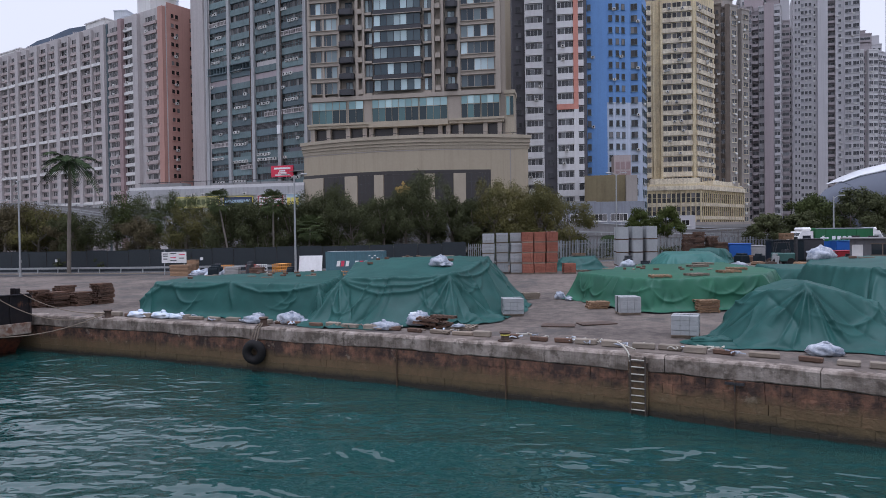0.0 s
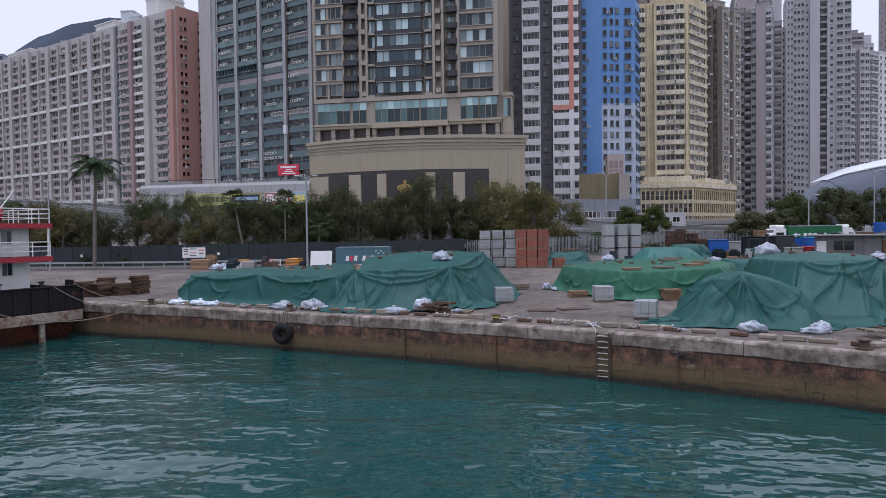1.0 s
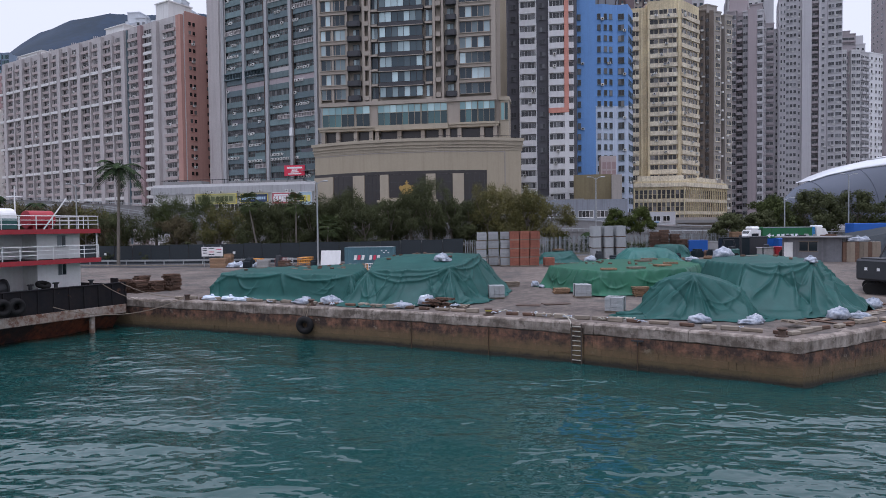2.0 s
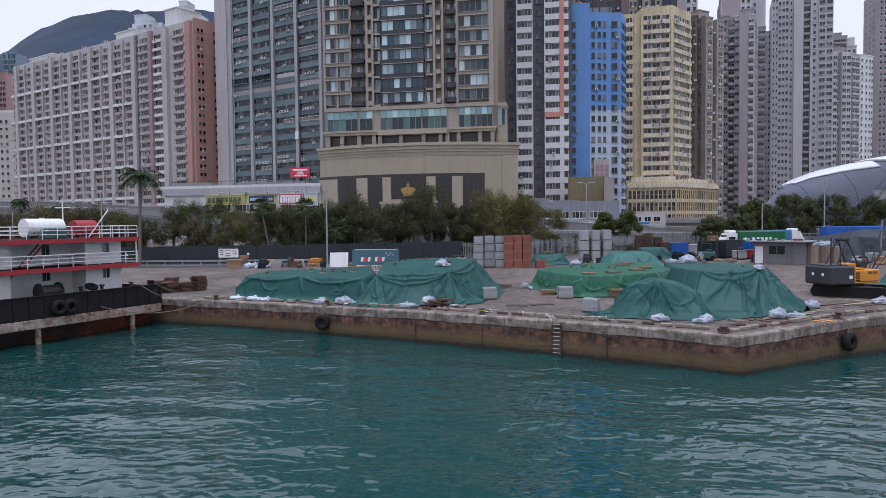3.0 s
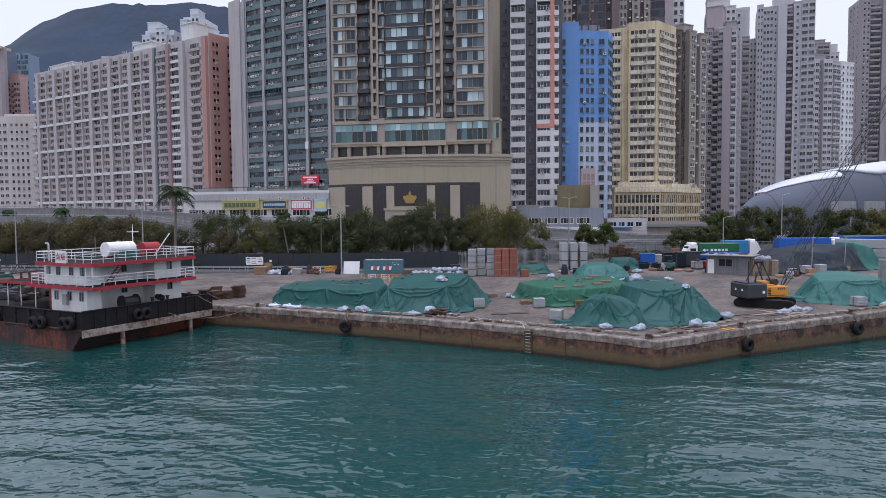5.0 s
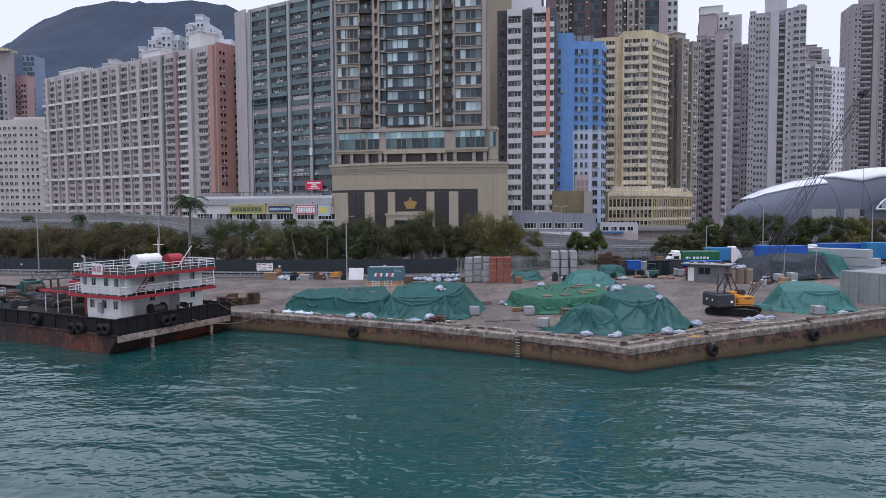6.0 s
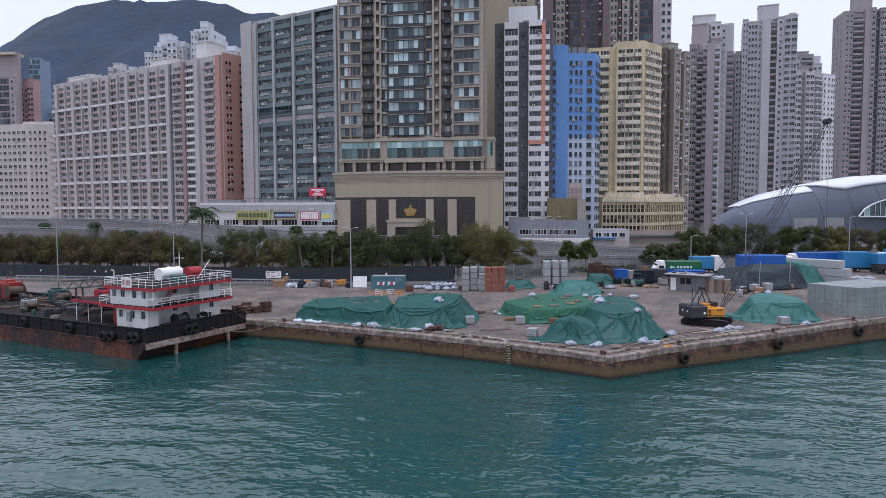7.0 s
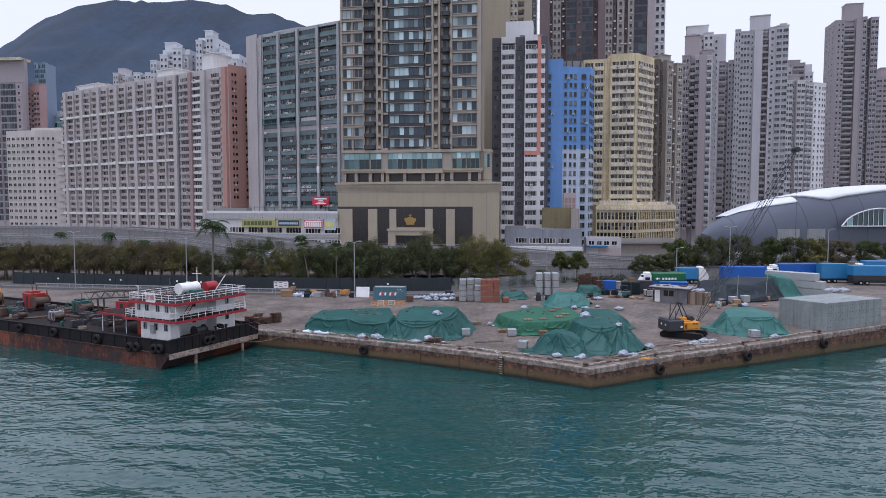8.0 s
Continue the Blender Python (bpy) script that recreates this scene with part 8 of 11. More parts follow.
# notice board on two posts
nb = thing("notice_board", "white notice board with dark writing and a red mark, on posts", "sign", (-38.0, 80.6, yard_z(-38, 80.6)))
for x in (-1.2, 1.2):
    part("post", Shape().cyl((x, 0, 0), (x, 0, 2.9), 0.05, n=6), M["galv"], nb)
part("panel", Shape().box(-1.5, -0.06, 1.4, 1.5, -0.02, 2.7), M["white_paint"], nb)
for x0, x1, z, m in ((-1.35, -0.75, 2.4, "letter_dark"), (-1.35, -0.75, 2.15, "letter_dark"), (-1.3, -0.8, 1.8, "letter_dark"), (-0.5, 0.3, 2.45, "letter_dark"), (-0.45, 0.25, 1.95, "letter_red"), (-0.5, 0.3, 1.6, "letter_dark"), (0.6, 1.3, 2.3, "letter_red"), (0.65, 1.25, 1.9, "letter_dark")):
    part("writing_bar", Shape().box(x0, -0.066, z, x1, -0.061, z + 0.12), M[m], nb)


def lamp_post(x, y, top, arms=2, z0=None):
    z = yard_z(x, y) if z0 is None else z0
    t = thing("street_lamp", "grey steel street lamp with two heads" if arms == 2 else "grey steel street lamp with one head", "street lamp", (x, y, z), group="street lamps")
    h = top - z
    part("pole", Shape().cyl((0, 0, 0), (0, 0, h), 0.13, 0.08, n=8), M["galv"], t)
    part("base", Shape().cyl((0, 0, 0), (0, 0, 0.5), 0.2, 0.17, n=8), M["galv"], t)
    for k in ((-1, 1) if arms == 2 else (1,)):
        part("arm", Shape().tube([(0, 0, h - 0.3), (k * 0.5, 0, h + 0.05), (k * 1.1, 0, h + 0.12)], 0.045, 5), M["galv"], t)
        part("lamp_head", Shape().bevel_box(k * 1.1 - 0.35, -0.14, h + 0.03, k * 1.1 + 0.35, 0.14, h + 0.19, 0.05), M["galv"], t)


for x, y, top, arms in ((-22.1, 76.0, 11.8, 2), (-58.4, 82.5, 12.4, 2), (-87.5, 91.0, 13.0, 2), (17.4, 100.0, 13.4, 2), (83.2, 108, 13.2, 1), (60.8, 108, 13.8, 2), (45.2, 96, 9.5, 1)):
    lamp_post(x, y, top, arms)


# ---- boards and planks lying along the eastern edge ----
def loose_boards():
    rnd = random.Random(61)
    for k in range(26):
        x, y, ux, uy = at_line(EAST, rnd.uniform(5, 22))
        i = rnd.uniform(1.9, 5.2)
        x, y = x - uy * i, y + ux * i
        o = tagged(new("board", Shape().bevel_box(-1.3, -0.11, 0, 1.3, 0.11, 0.05, 0.01).data("board", M[("timber_grey", "timber_dark", "kerb")[k % 3]])), "weathered board lying on the quay", "board", "loose boards on the quay")
        o.location = (x, y, yard_z(x, y) + 0.005 * (k % 5))
        o.rotation_euler = (0, 0, math.atan2(uy, ux) + rnd.choice((0, 0, 0.1, 1.5)) + rnd.gauss(0, 0.08))
        o.scale = (rnd.uniform(0.7, 1.7), rnd.uniform(0.8, 1.6), 1)
    for s0, i, w in ((10.6, 3.2, 2.2), (21.5, 3.4, 3.0)):
        x, y, ux, uy = at_line(EAST, s0)
        x, y = x - uy * i, y + ux * i
        o = tagged(new("steel_plate", Shape().bevel_box(-w / 2, -0.6, 0, w / 2, 0.6, 0.03, 0.008).data("steel_plate", M["kerb"])), "pale flat plate lying on the quay", "plate", "loose boards on the quay")
        o.location = (x, y, yard_z(x, y) + 0.03)
        o.rotation_euler = (0, 0, math.atan2(uy, ux))
    x, y, ux, uy = at_line(EAST, 9.0)
    t = thing("fallen_sign", "yellow board lying flat beside the bollard", "sign", (x - uy * 0.5, y + ux * 0.5, yard_z(x, y) + 0.03), math.degrees(math.atan2(uy, ux)))
    part("board", Shape().bevel_box(-0.6, -0.35, 0, 0.6, 0.35, 0.03, 0.008), M["yellow_paint"], t)
    part("mark", Shape().box(-0.45, -0.1, 0.031, 0.45, 0.1, 0.034), M["letter_dark"], t)


loose_boards()


# ---- odds and ends about the sheds and the back of the yard ----
def odds():
    rnd = random.Random(83)
    datas = []
    for k, (m, w, d, h) in enumerate((("timber_dark", 0.9, 0.7, 0.6), ("steel_dark", 1.1, 0.8, 0.9), ("grey_machine", 0.8, 0.6, 1.1), ("iron", 1.3, 0.5, 0.4), ("tarp_grey", 1.2, 1.0, 0.8), ("galv", 0.6, 0.6, 0.8), ("timber", 1.1, 1.1, 0.3))):
        s = Shape().bevel_box(-w / 2, -d / 2, 0, w / 2, d / 2, h, 0.06).bevel_box(-w / 3, -d / 2 - 0.06, h * 0.2, w / 4, d / 3, h * 1.25, 0.04)
        s.v = [(x + noise.noise((x * 2 + k, y * 2, z * 2)) * 0.10, y + noise.noise((x * 2, y * 2 + 5, z * 2 + k)) * 0.10, z) for x, y, z in s.v]
        datas.append((s.data("junk_crate", M[m]), ("dark timber scrap heaped in the yard", "black steel scrap in the yard", "dark machine part standing in the yard", "rusty iron scrap in the yard", "bundle under a dark sheet in the yard", "grey metal bin in the yard", "broken pallet boards in the yard")[k]))
    spots = [(rnd.uniform(26, 41), rnd.uniform(71, 82)) for _ in range(30)] + [(rnd.uniform(42, 52), rnd.uniform(62.5, 67)) for _ in range(8)] + [(rnd.uniform(-33, -12), rnd.uniform(76.5, 79.5)) for _ in range(14)] + [(rnd.uniform(10, 25), rnd.uniform(71, 76)) for _ in range(9)]
    for x, y in spots:
        d, lab = rnd.choice(datas)
        o = tagged(new("junk_crate", d), lab, "scrap", "scrap about the yard")
        o.location = (x, y, yard_z(x, y))
        o.rotation_euler = (0, 0, rnd.uniform(0, 6.2))
        q = rnd.uniform(0.6, 1.2)
        o.scale = (q, q, q)


odds()


# ---- crawler crane ----
def crawler_crane():
    z = yard_z(31.0, 41.2)
    c = thing("crawler_crane", "yellow and black crawler crane with a tall lattice boom", "crane", (31.0, 41.6, z), 14)
    c.scale = (0.88, 0.88, 0.88)
    # own axes: x along the machine towards the boom, y across
    for y in (-1.75, 1.75):
        ring = []
        n = 26
        L_, r = 2.8, 0.48
        for i in range(n):
            a = 2 * math.pi * i / n
            ring.append((L_ * (1 if math.cos(a) > 0 else -1) * (1 if abs(math.cos(a)) > 0.01 else 0) + r * math.cos(a), r + r * math.sin(a)))
        s = Shape()
        for yy in (y - 0.38, y + 0.38):
            s.v += [(x, yy, zz) for x, zz in ring]
        for i in range(n):
            s.f.append((i, (i + 1) % n, n + (i + 1) % n, n + i))
            s.mi.append(0)
        s.f += [tuple(range(n)), tuple(range(2 * n - 1, n - 1, -1))]
        s.mi += [0, 0]
        tr = part("track", s, M["rubber"], c, "black steel crawler track")
        tr.rotation_euler = (0, 0, -0.72)
        for i in range(20):
            x = -2.5 + 5.0 * i / 19
            for zz in (0.0, 0.93):
                part("shoe", Shape().box(x - 0.09, y - 0.42, zz, x + 0.09, y + 0.42, zz + 0.05), M["steel_dark"], tr)
        part("track_frame", Shape().bevel_box(-2.1, y - 0.3, 0.25, 2.1, y + 0.3, 0.75, 0.06), M["steel_dark"], tr)
    part("undercarriage", Shape().bevel_box(-1.2, -1.6, 0.45, 1.2, 1.6, 1.0, 0.08).cyl((0, 0, 0.9), (0, 0, 1.25), 1.0, n=18), M["steel_dark"], c)
    part("counterweight", Shape().bevel_box(-3.6, -1.75, 1.15, -0.9, 1.75, 2.95, 0.16).bevel_box(-3.45, -1.3, 2.95, -1.3, 1.3, 3.05, 0.04), M["grey_machine"], c, "dark grey counterweight")
    for y in (-0.9, 0.4):
        part("plate", Shape().box(-3.612, y, 2.0, -3.602, y + 0.3, 2.25), M["letter_white"], c)
    part("plate", Shape().box(-1.6, -1.762, 1.75, -1.25, -1.752, 2.05), M["letter_white"], c)
    part("house", Shape().bevel_box(-0.9, -1.6, 1.25, 1.9, 1.6, 2.55, 0.08), M["yellow_paint"], c, "yellow engine house")
    part("house_roof", Shape().bevel_box(-1.4, -1.4, 2.6, 0.4, 1.4, 2.72, 0.04).bevel_box(-0.9, -0.6, 2.72, 0.2, 0.6, 3.1, 0.06), M["yellow_paint"], c)
    for k in range(5):
        part("louvre", Shape().box(-0.75, -1.615, 1.5 + k * 0.18, -0.35, -1.603, 1.6 + k * 0.18), M["hole"], c)
    for k in range(4):
        part("mark", Shape().box(0.55 + k * 0.26, -1.612, 2.15, 0.73 + k * 0.26, -1.602, 2.38), M["letter_dark"], c)
    part("warning_strip", Shape().box(-0.6, -1.612, 1.42, 1.6, -1.602, 1.52), M["letter_dark"], c)
    cab = part("cab", Shape().bevel_box(0.9, 0.7, 1.3, 2.3, 1.7, 2.95, 0.1), M["yellow_paint"], c)
    part("windscreen", Shape().box(2.3, 0.8, 1.8, 2.312, 1.6, 2.85).box(1.05, 0.688, 1.95, 2.2, 0.7, 2.85), M["glass"], cab)
    # handrail posts
    for x in (-3.2, -2.2):
        part("mast_post", Shape().cyl((x, -1.3, 2.8), (x, -1.3, 5.6 if x < -3 else 4.4), 0.07, n=6), M["steel_dark"], c)
    # A-frame
    for y in (-0.8, 0.8):
        part("gantry", Shape().cyl((-2.2, y, 2.7), (-0.9, y * 0.7, 5.4), 0.08, n=6).cyl((0.4, y, 2.6), (-0.9, y * 0.7, 5.4), 0.08, n=6), M["steel_dark"], c)
    part("gantry_head", Shape().cyl((-0.9, -0.75, 5.4), (-0.9, 0.75, 5.4), 0.18, n=8), M["steel_dark"], c)
    part("winch", Shape().cyl((0.9, -0.7, 2.95), (0.9, 0.7, 2.95), 0.4, n=14), M["steel_dark"], c)
    # lattice boom to the tip
    foot, tip = Vector((2.1, 0, 1.9)), Vector((19.7, 0.7, 30.0))
    d = (tip - foot).normalized()
    sx = Vector((0, 1, 0))
    up = d.cross(sx).normalized()
    L_ = (tip - foot).length

    def w_at(q):
        return 0.55 * min(1, 0.2 + q / 5, 0.25 + (L_ - q) / 5)
    n = 26
    b = Shape()
    for cy, cz in ((-1, -1), (1, -1), (1, 1), (-1, 1)):
        pts = [foot + d * (L_ * i / 8) + sx * cy * w_at(L_ * i / 8) + up * cz * w_at(L_ * i / 8) for i in range(9)]
        part("chord", Shape().tube(pts, 0.048, 5), M["steel_dark"], c)
    for i in range(n):
        q0, q1 = L_ * i / n, L_ * (i + 1) / n
        for (a0, a1) in (((-1, -1), (1, -1)), ((1, -1), (1, 1)), ((1, 1), (-1, 1)), ((-1, 1), (-1, -1))):
            e0, e1 = (a0, a1) if i % 2 else (a1, a0)
            b.cyl(foot + d * q0 + sx * e0[0] * w_at(q0) + up * e0[1] * w_at(q0), foot + d * q1 + sx * e1[0] * w_at(q1) + up * e1[1] * w_at(q1), 0.023, n=4, caps=False)
    part("lacing", b, M["steel_dark"], c, kind="stuff")
    part("tip_sheave", Shape().cyl(tip - sx * 0.5, tip + sx * 0.5, 0.45, n=12), M["steel_dark"], c)
    for k in (-0.5, -0.15, 0.2, 0.5):
        part("pendant_rope", Shape().tube([(-0.9, k, 5.4), tuple(foot + d * (L_ * (0.72 if abs(k) < 0.3 else 0.97)) + sx * k * 0.6 + up * -0.7)], 0.022, 4), M["steel_dark"], c)
    part("hoist_rope", Shape().tube([tuple(tip + Vector((0.45, 0, 0))), tuple(tip + Vector((0.45, 0, -16)))], 0.02, 4), M["steel_dark"], c)
    part("hook_block", Shape().bevel_box(tip.x + 0.2, tip.y - 0.2, tip.z - 17, tip.x + 0.7, tip.y + 0.2, tip.z - 16, 0.08), M["steel_dark"], c)


crawler_crane()


# ---- concrete block stacks on the right ----
def block_wall():
    o, u = Vector((52.4, 45.7)), Vector((0.88, 0.475)).normalized()
    v = Vector((-u.y, u.x))
    # the left flank runs back and left
    v = Vector((-0.60, 0.80)).normalized()
    nx, ny, nz = 8, 3, 2
    w, l, h = 1.55, 2.35, 2.05
    for i in range(nx):
        for j in range(ny):
            for k in range(nz):
                s = Shape()
                a = o + u * (i * (w + 0.04)) + v * (j * (l + 0.04))
                pts = [a, a + u * w, a + u * w + v * l, a + v * l]
                z = yard_z(o.x, o.y) + k * (h + 0.015)
                b = 0.03
                cen = (pts[0] + pts[2]) / 2
                inn = [cen + (p - cen) * 0.975 for p in pts]
                vs = [(p.x, p.y, z + b) for p in pts] + [(p.x, p.y, z + h - b) for p in pts] + [(p.x, p.y, z + h) for p in inn] + [(p.x, p.y, z) for p in inn]
                fs = [(0, 1, 5, 4), (1, 2, 6, 5), (2, 3, 7, 6), (3, 0, 4, 7), (8, 9, 10, 11), (4, 5, 9, 8), (5, 6, 10, 9), (6, 7, 11, 10), (7, 4, 8, 11), (12, 13, 1, 0), (13, 14, 2, 1), (14, 15, 3, 2), (15, 12, 0, 3)]
                s.add(vs, fs)
                ob = single("concrete_block", s, M["precast"], "large grey precast concrete block in a stack", "concrete block", "precast concrete blocks")
                if j == 0:
                    for q, zz in ((0.3, 0.5), (0.7, 0.5), (0.3, 1.5), (0.7, 1.5)):
                        p = a + u * (w * q)
                        nn = Vector((u.y, -u.x))
                        hp = Shape().cyl((p.x + nn.x * 0.004, p.y + nn.y * 0.004, z + zz), (p.x + nn.x * 0.012, p.y + nn.y * 0.012, z + zz), 0.06, n=8)
                        part("lifting_hole", hp, M["hole"], ob)


block_wall()


def slab_stack(x, y, turn, rows, w, h, label):
    u = Vector((math.cos(radians(turn)), math.sin(radians(turn))))
    for k, (shift, ln) in enumerate(rows):
        c = Vector((x, y)) + u * shift
        s = Shape()
        s.obox((c.x, c.y), tuple(u), ln, w, 0, h)
        o = single("concrete_beam", s, M["block_white"], label, "concrete beam", "pale concrete beams")
        o.location.z = yard_z(x, y) + 0.05 + k * (h + 0.08)


slab_stack(63.5, 80.5, -44, ((0.6, 11.5), (0.0, 10.4), (-0.6, 9.2)), 2.6, 1.35, "long pale precast concrete beam in a stack")
for x, y, s_ in ((44.9, 66.6, 0.95), (47.2, 67.8, 1.2), (49.6, 68.6, 1.25), (43.6, 64.6, 0.8)):
    b = single("white_cube", Shape().bevel_box(-s_ / 2, -s_ / 2, 0, s_ / 2, s_ / 2, s_, 0.06), M["block_white"], "white wrapped cube on the yard", "wrapped cube", "white cubes by the store")
    b.location = (x, y, yard_z(x, y))
    b.rotation_euler = (0, 0, 0.3)
for x, y in ((47.4, 66.5), (54.0, 70.5)):
    t = thing("parasol_post", "slim post standing in a weighted timber box", "post", (x, y, yard_z(x, y)))
    part("box", Shape().bevel_box(-0.6, -0.5, 0, 0.6, 0.5, 0.85, 0.03), M["timber"], t)
    part("post", Shape().cyl((0, 0, 0.8), (0.15, 0, 5.2), 0.06, n=6), M["galv"], t)


# ---- site hut ----
def hut():
    t = thing("site_hut", "small pale site hut with a flat roof and white door", "hut", (36.4, 68.4, yard_z(36.4, 68.4)), -34)
    s = Shape().box(-3.0, 0, 0, 3.0, 3.0, 2.7)
    part("wall", s, M["hut_wall"], t)
    part("roof", Shape().bevel_box(-3.7, -0.7, 2.7, 3.6, 3.6, 2.85, 0.03), M["roof_grey"], t)
    for k in range(7):
        x, y = rp.uniform(-3.2, 3.0), rp.uniform(-0.3, 3.2)
        part("roof_junk", Shape().obox((x, y), (math.cos(k), math.sin(k)), rp.uniform(0.3, 1.2), rp.uniform(0.15, 0.4), 2.85, 2.85 + rp.uniform(0.05, 0.3)), M[("timber_dark", "steel_dark", "galv")[k % 3]], t)
    part("door", Shape().box(-2.8, -0.05, 0.05, -1.9, 0.01, 2.15), M["white_paint"], t)
    w = part("window", Shape().box(-1.2, -0.04, 1.2, 0.6, 0.01, 2.2), M["glass"], t)
    part("window_frame", Shape().box(-1.3, -0.08, 1.1, 0.7, -0.0, 1.2).box(-1.3, -0.08, 2.2, 0.7, -0.0, 2.3).box(-0.34, -0.07, 1.2, -0.26, 0, 2.2), M["timber_grey"], w)
    piece("air_conditioner", ac_data(), t, (3.0, 1.2, 1.9), math.pi / 2)
    b = thing("brown_shed", "brown plank shed beside the hut with sacks on top", "shed", (41.0, 66.8, yard_z(41, 66.8)), -25)
    for k in range(9):
        part("plank", Shape().box(-1.8 + k * 0.4, -0.9, 0, -1.8 + k * 0.4 + 0.385, 0.9, 2.2), M["timber_grey"] if k % 3 else M["timber_dark"], b)
    sack(3, 40.6, 66.9, 0, 1.3, 2.2)
    sack(0, 41.4, 66.9, 0, 0.9, 2.2)


hut()


# ---- lorries ----
def lorry(x, y, turn, body, label, length=9.0, cab_m="white_paint", stripe=None, height=3.9, low=None, band=None):
    t = thing("lorry", label, "lorry", (x, y, yard_z(x, y)), turn, group="parked lorries")
    # own axes: cab at -x, side facing -y
    part("chassis", Shape().box(-length / 2, 0.3, 0.55, length / 2, 2.2, 0.95), M["steel_dark"], t)
    for wx in (-length / 2 + 0.9, length / 2 - 3.0, length / 2 - 1.7):
        for wy in (0.1, 2.1):
            w = part("wheel", Shape().cyl((wx, wy, 0.5), (wx, wy + 0.3, 0.5), 0.5, n=16), M["rubber"], t)
            part("rim", Shape().cyl((wx, wy - 0.01, 0.5), (wx, wy + 0.31, 0.5), 0.25, n=10), M["galv"], w)
    cab = part("cab", Shape().add([(-length / 2 - 0.1, 0, 0.6), (-length / 2 + 2.0, 0, 0.6), (-length / 2 + 2.0, 0, 3.3), (-length / 2 + 0.7, 0, 3.3), (-length / 2 - 0.1, 0, 1.9),
                                   (-length / 2 - 0.1, 2.4, 0.6), (-length / 2 + 2.0, 2.4, 0.6), (-length / 2 + 2.0, 2.4, 3.3), (-length / 2 + 0.7, 2.4, 3.3), (-length / 2 - 0.1, 2.4, 1.9)],
                                  [(0, 1, 2, 3, 4), (9, 8, 7, 6, 5), (0, 5, 6, 1), (1, 6, 7, 2), (2, 7, 8, 3), (3, 8, 9, 4), (4, 9, 5, 0)]), M[cab_m], t)
    part("side_window", Shape().box(-length / 2 + 0.75, -0.012, 2.0, -length / 2 + 1.7, -0.002, 2.8), M["glass"], cab)
    part("fairing", Shape().bevel_box(-length / 2 + 0.8, 0.3, 3.3, -length / 2 + 2.0, 2.1, 3.75, 0.15), M[cab_m], cab)
    bx0 = -length / 2 + 2.25
    z0 = 1.0
    if low:
        part("lower_side", Shape().bevel_box(bx0, -0.02, 1.0, length / 2, 2.42, 2.1, 0.05), M[low], t)
        z0 = 2.1
    part("box_body", Shape().bevel_box(bx0, -0.05, z0, length / 2, 2.45, height, 0.06), M[body], t)
    part("roof_edge", Shape().box(bx0, -0.07, height - 0.12, length / 2, -0.05, height), M["galv"], t)
    if stripe:
        za = height - 1.15
        part("arrow_mark", Shape().prism([(bx0 + 0.5, 0), (bx0 + 1.0, -0.3), (bx0 + 1.0, -0.1), (bx0 + 1.5, -0.1), (bx0 + 1.5, 0.1), (bx0 + 1.0, 0.1), (bx0 + 1.0, 0.3)], 0, 0.006).turned_up(-0.056, za), M[stripe], t)
        for k in range(5):
            x0 = bx0 + 1.9 + k * 0.62
            part("mark", Shape().box(x0, -0.062, za - 0.2, x0 + 0.42, -0.055, za + 0.2), M[stripe], t)
    if band:
        part("pale_band", Shape().box(bx0 + 0.05, -0.075, height - 1.7, length / 2 - 0.05, -0.055, height - 1.0), M[band], t)
    for k in range(1, int((length - 2.4) / 1.2)):
        part("side_post", Shape().box(bx0 + k * 1.2 - 0.03, -0.085, z0, bx0 + k * 1.2 + 0.03, -0.05, height - 0.1), M[body], t)
    part("windscreen", Shape().add([(-length / 2 + 0.02, 0.2, 2.05), (-length / 2 + 0.02, 2.2, 2.05), (-length / 2 + 0.58, 2.2, 3.12), (-length / 2 + 0.58, 0.2, 3.12)], [(0, 1, 2, 3)]), M["glass"], cab)
    return t


lorry(39.3, 83.8, 4, "truck_green", "lorry with a green covered load and white marks", 9.0, stripe="letter_white", height=3.65, low="truck_blue")
lorry(48.9, 99.2, 184, "truck_sky", "pale blue lorry parked behind the yard", 6.6, height=3.5)
lorry(60.4, 97.0, 180, "truck_blue", "bright blue sheeted lorry with a pale band and white cab", 11.5, height=4.0, band="sign_pale")
lorry(74.0, 103.5, 5, "truck_blue", "lorry with a bright blue sheeted load", 12.0, height=4.0)
lorry(82.0, 102.5, 180, "truck_sky", "pale blue box lorry with a white cab", 8.0, height=4.3)
lorry(87.6, 98.2, 180, "truck_sky", "long pale blue flatbed lorry with a notice", 10.0, height=4.2, low="steel_dark")
lorry(93.5, 107.0, 0, "truck_sky", "pale blue lorry at the end of the row", 9.0, height=4.4)


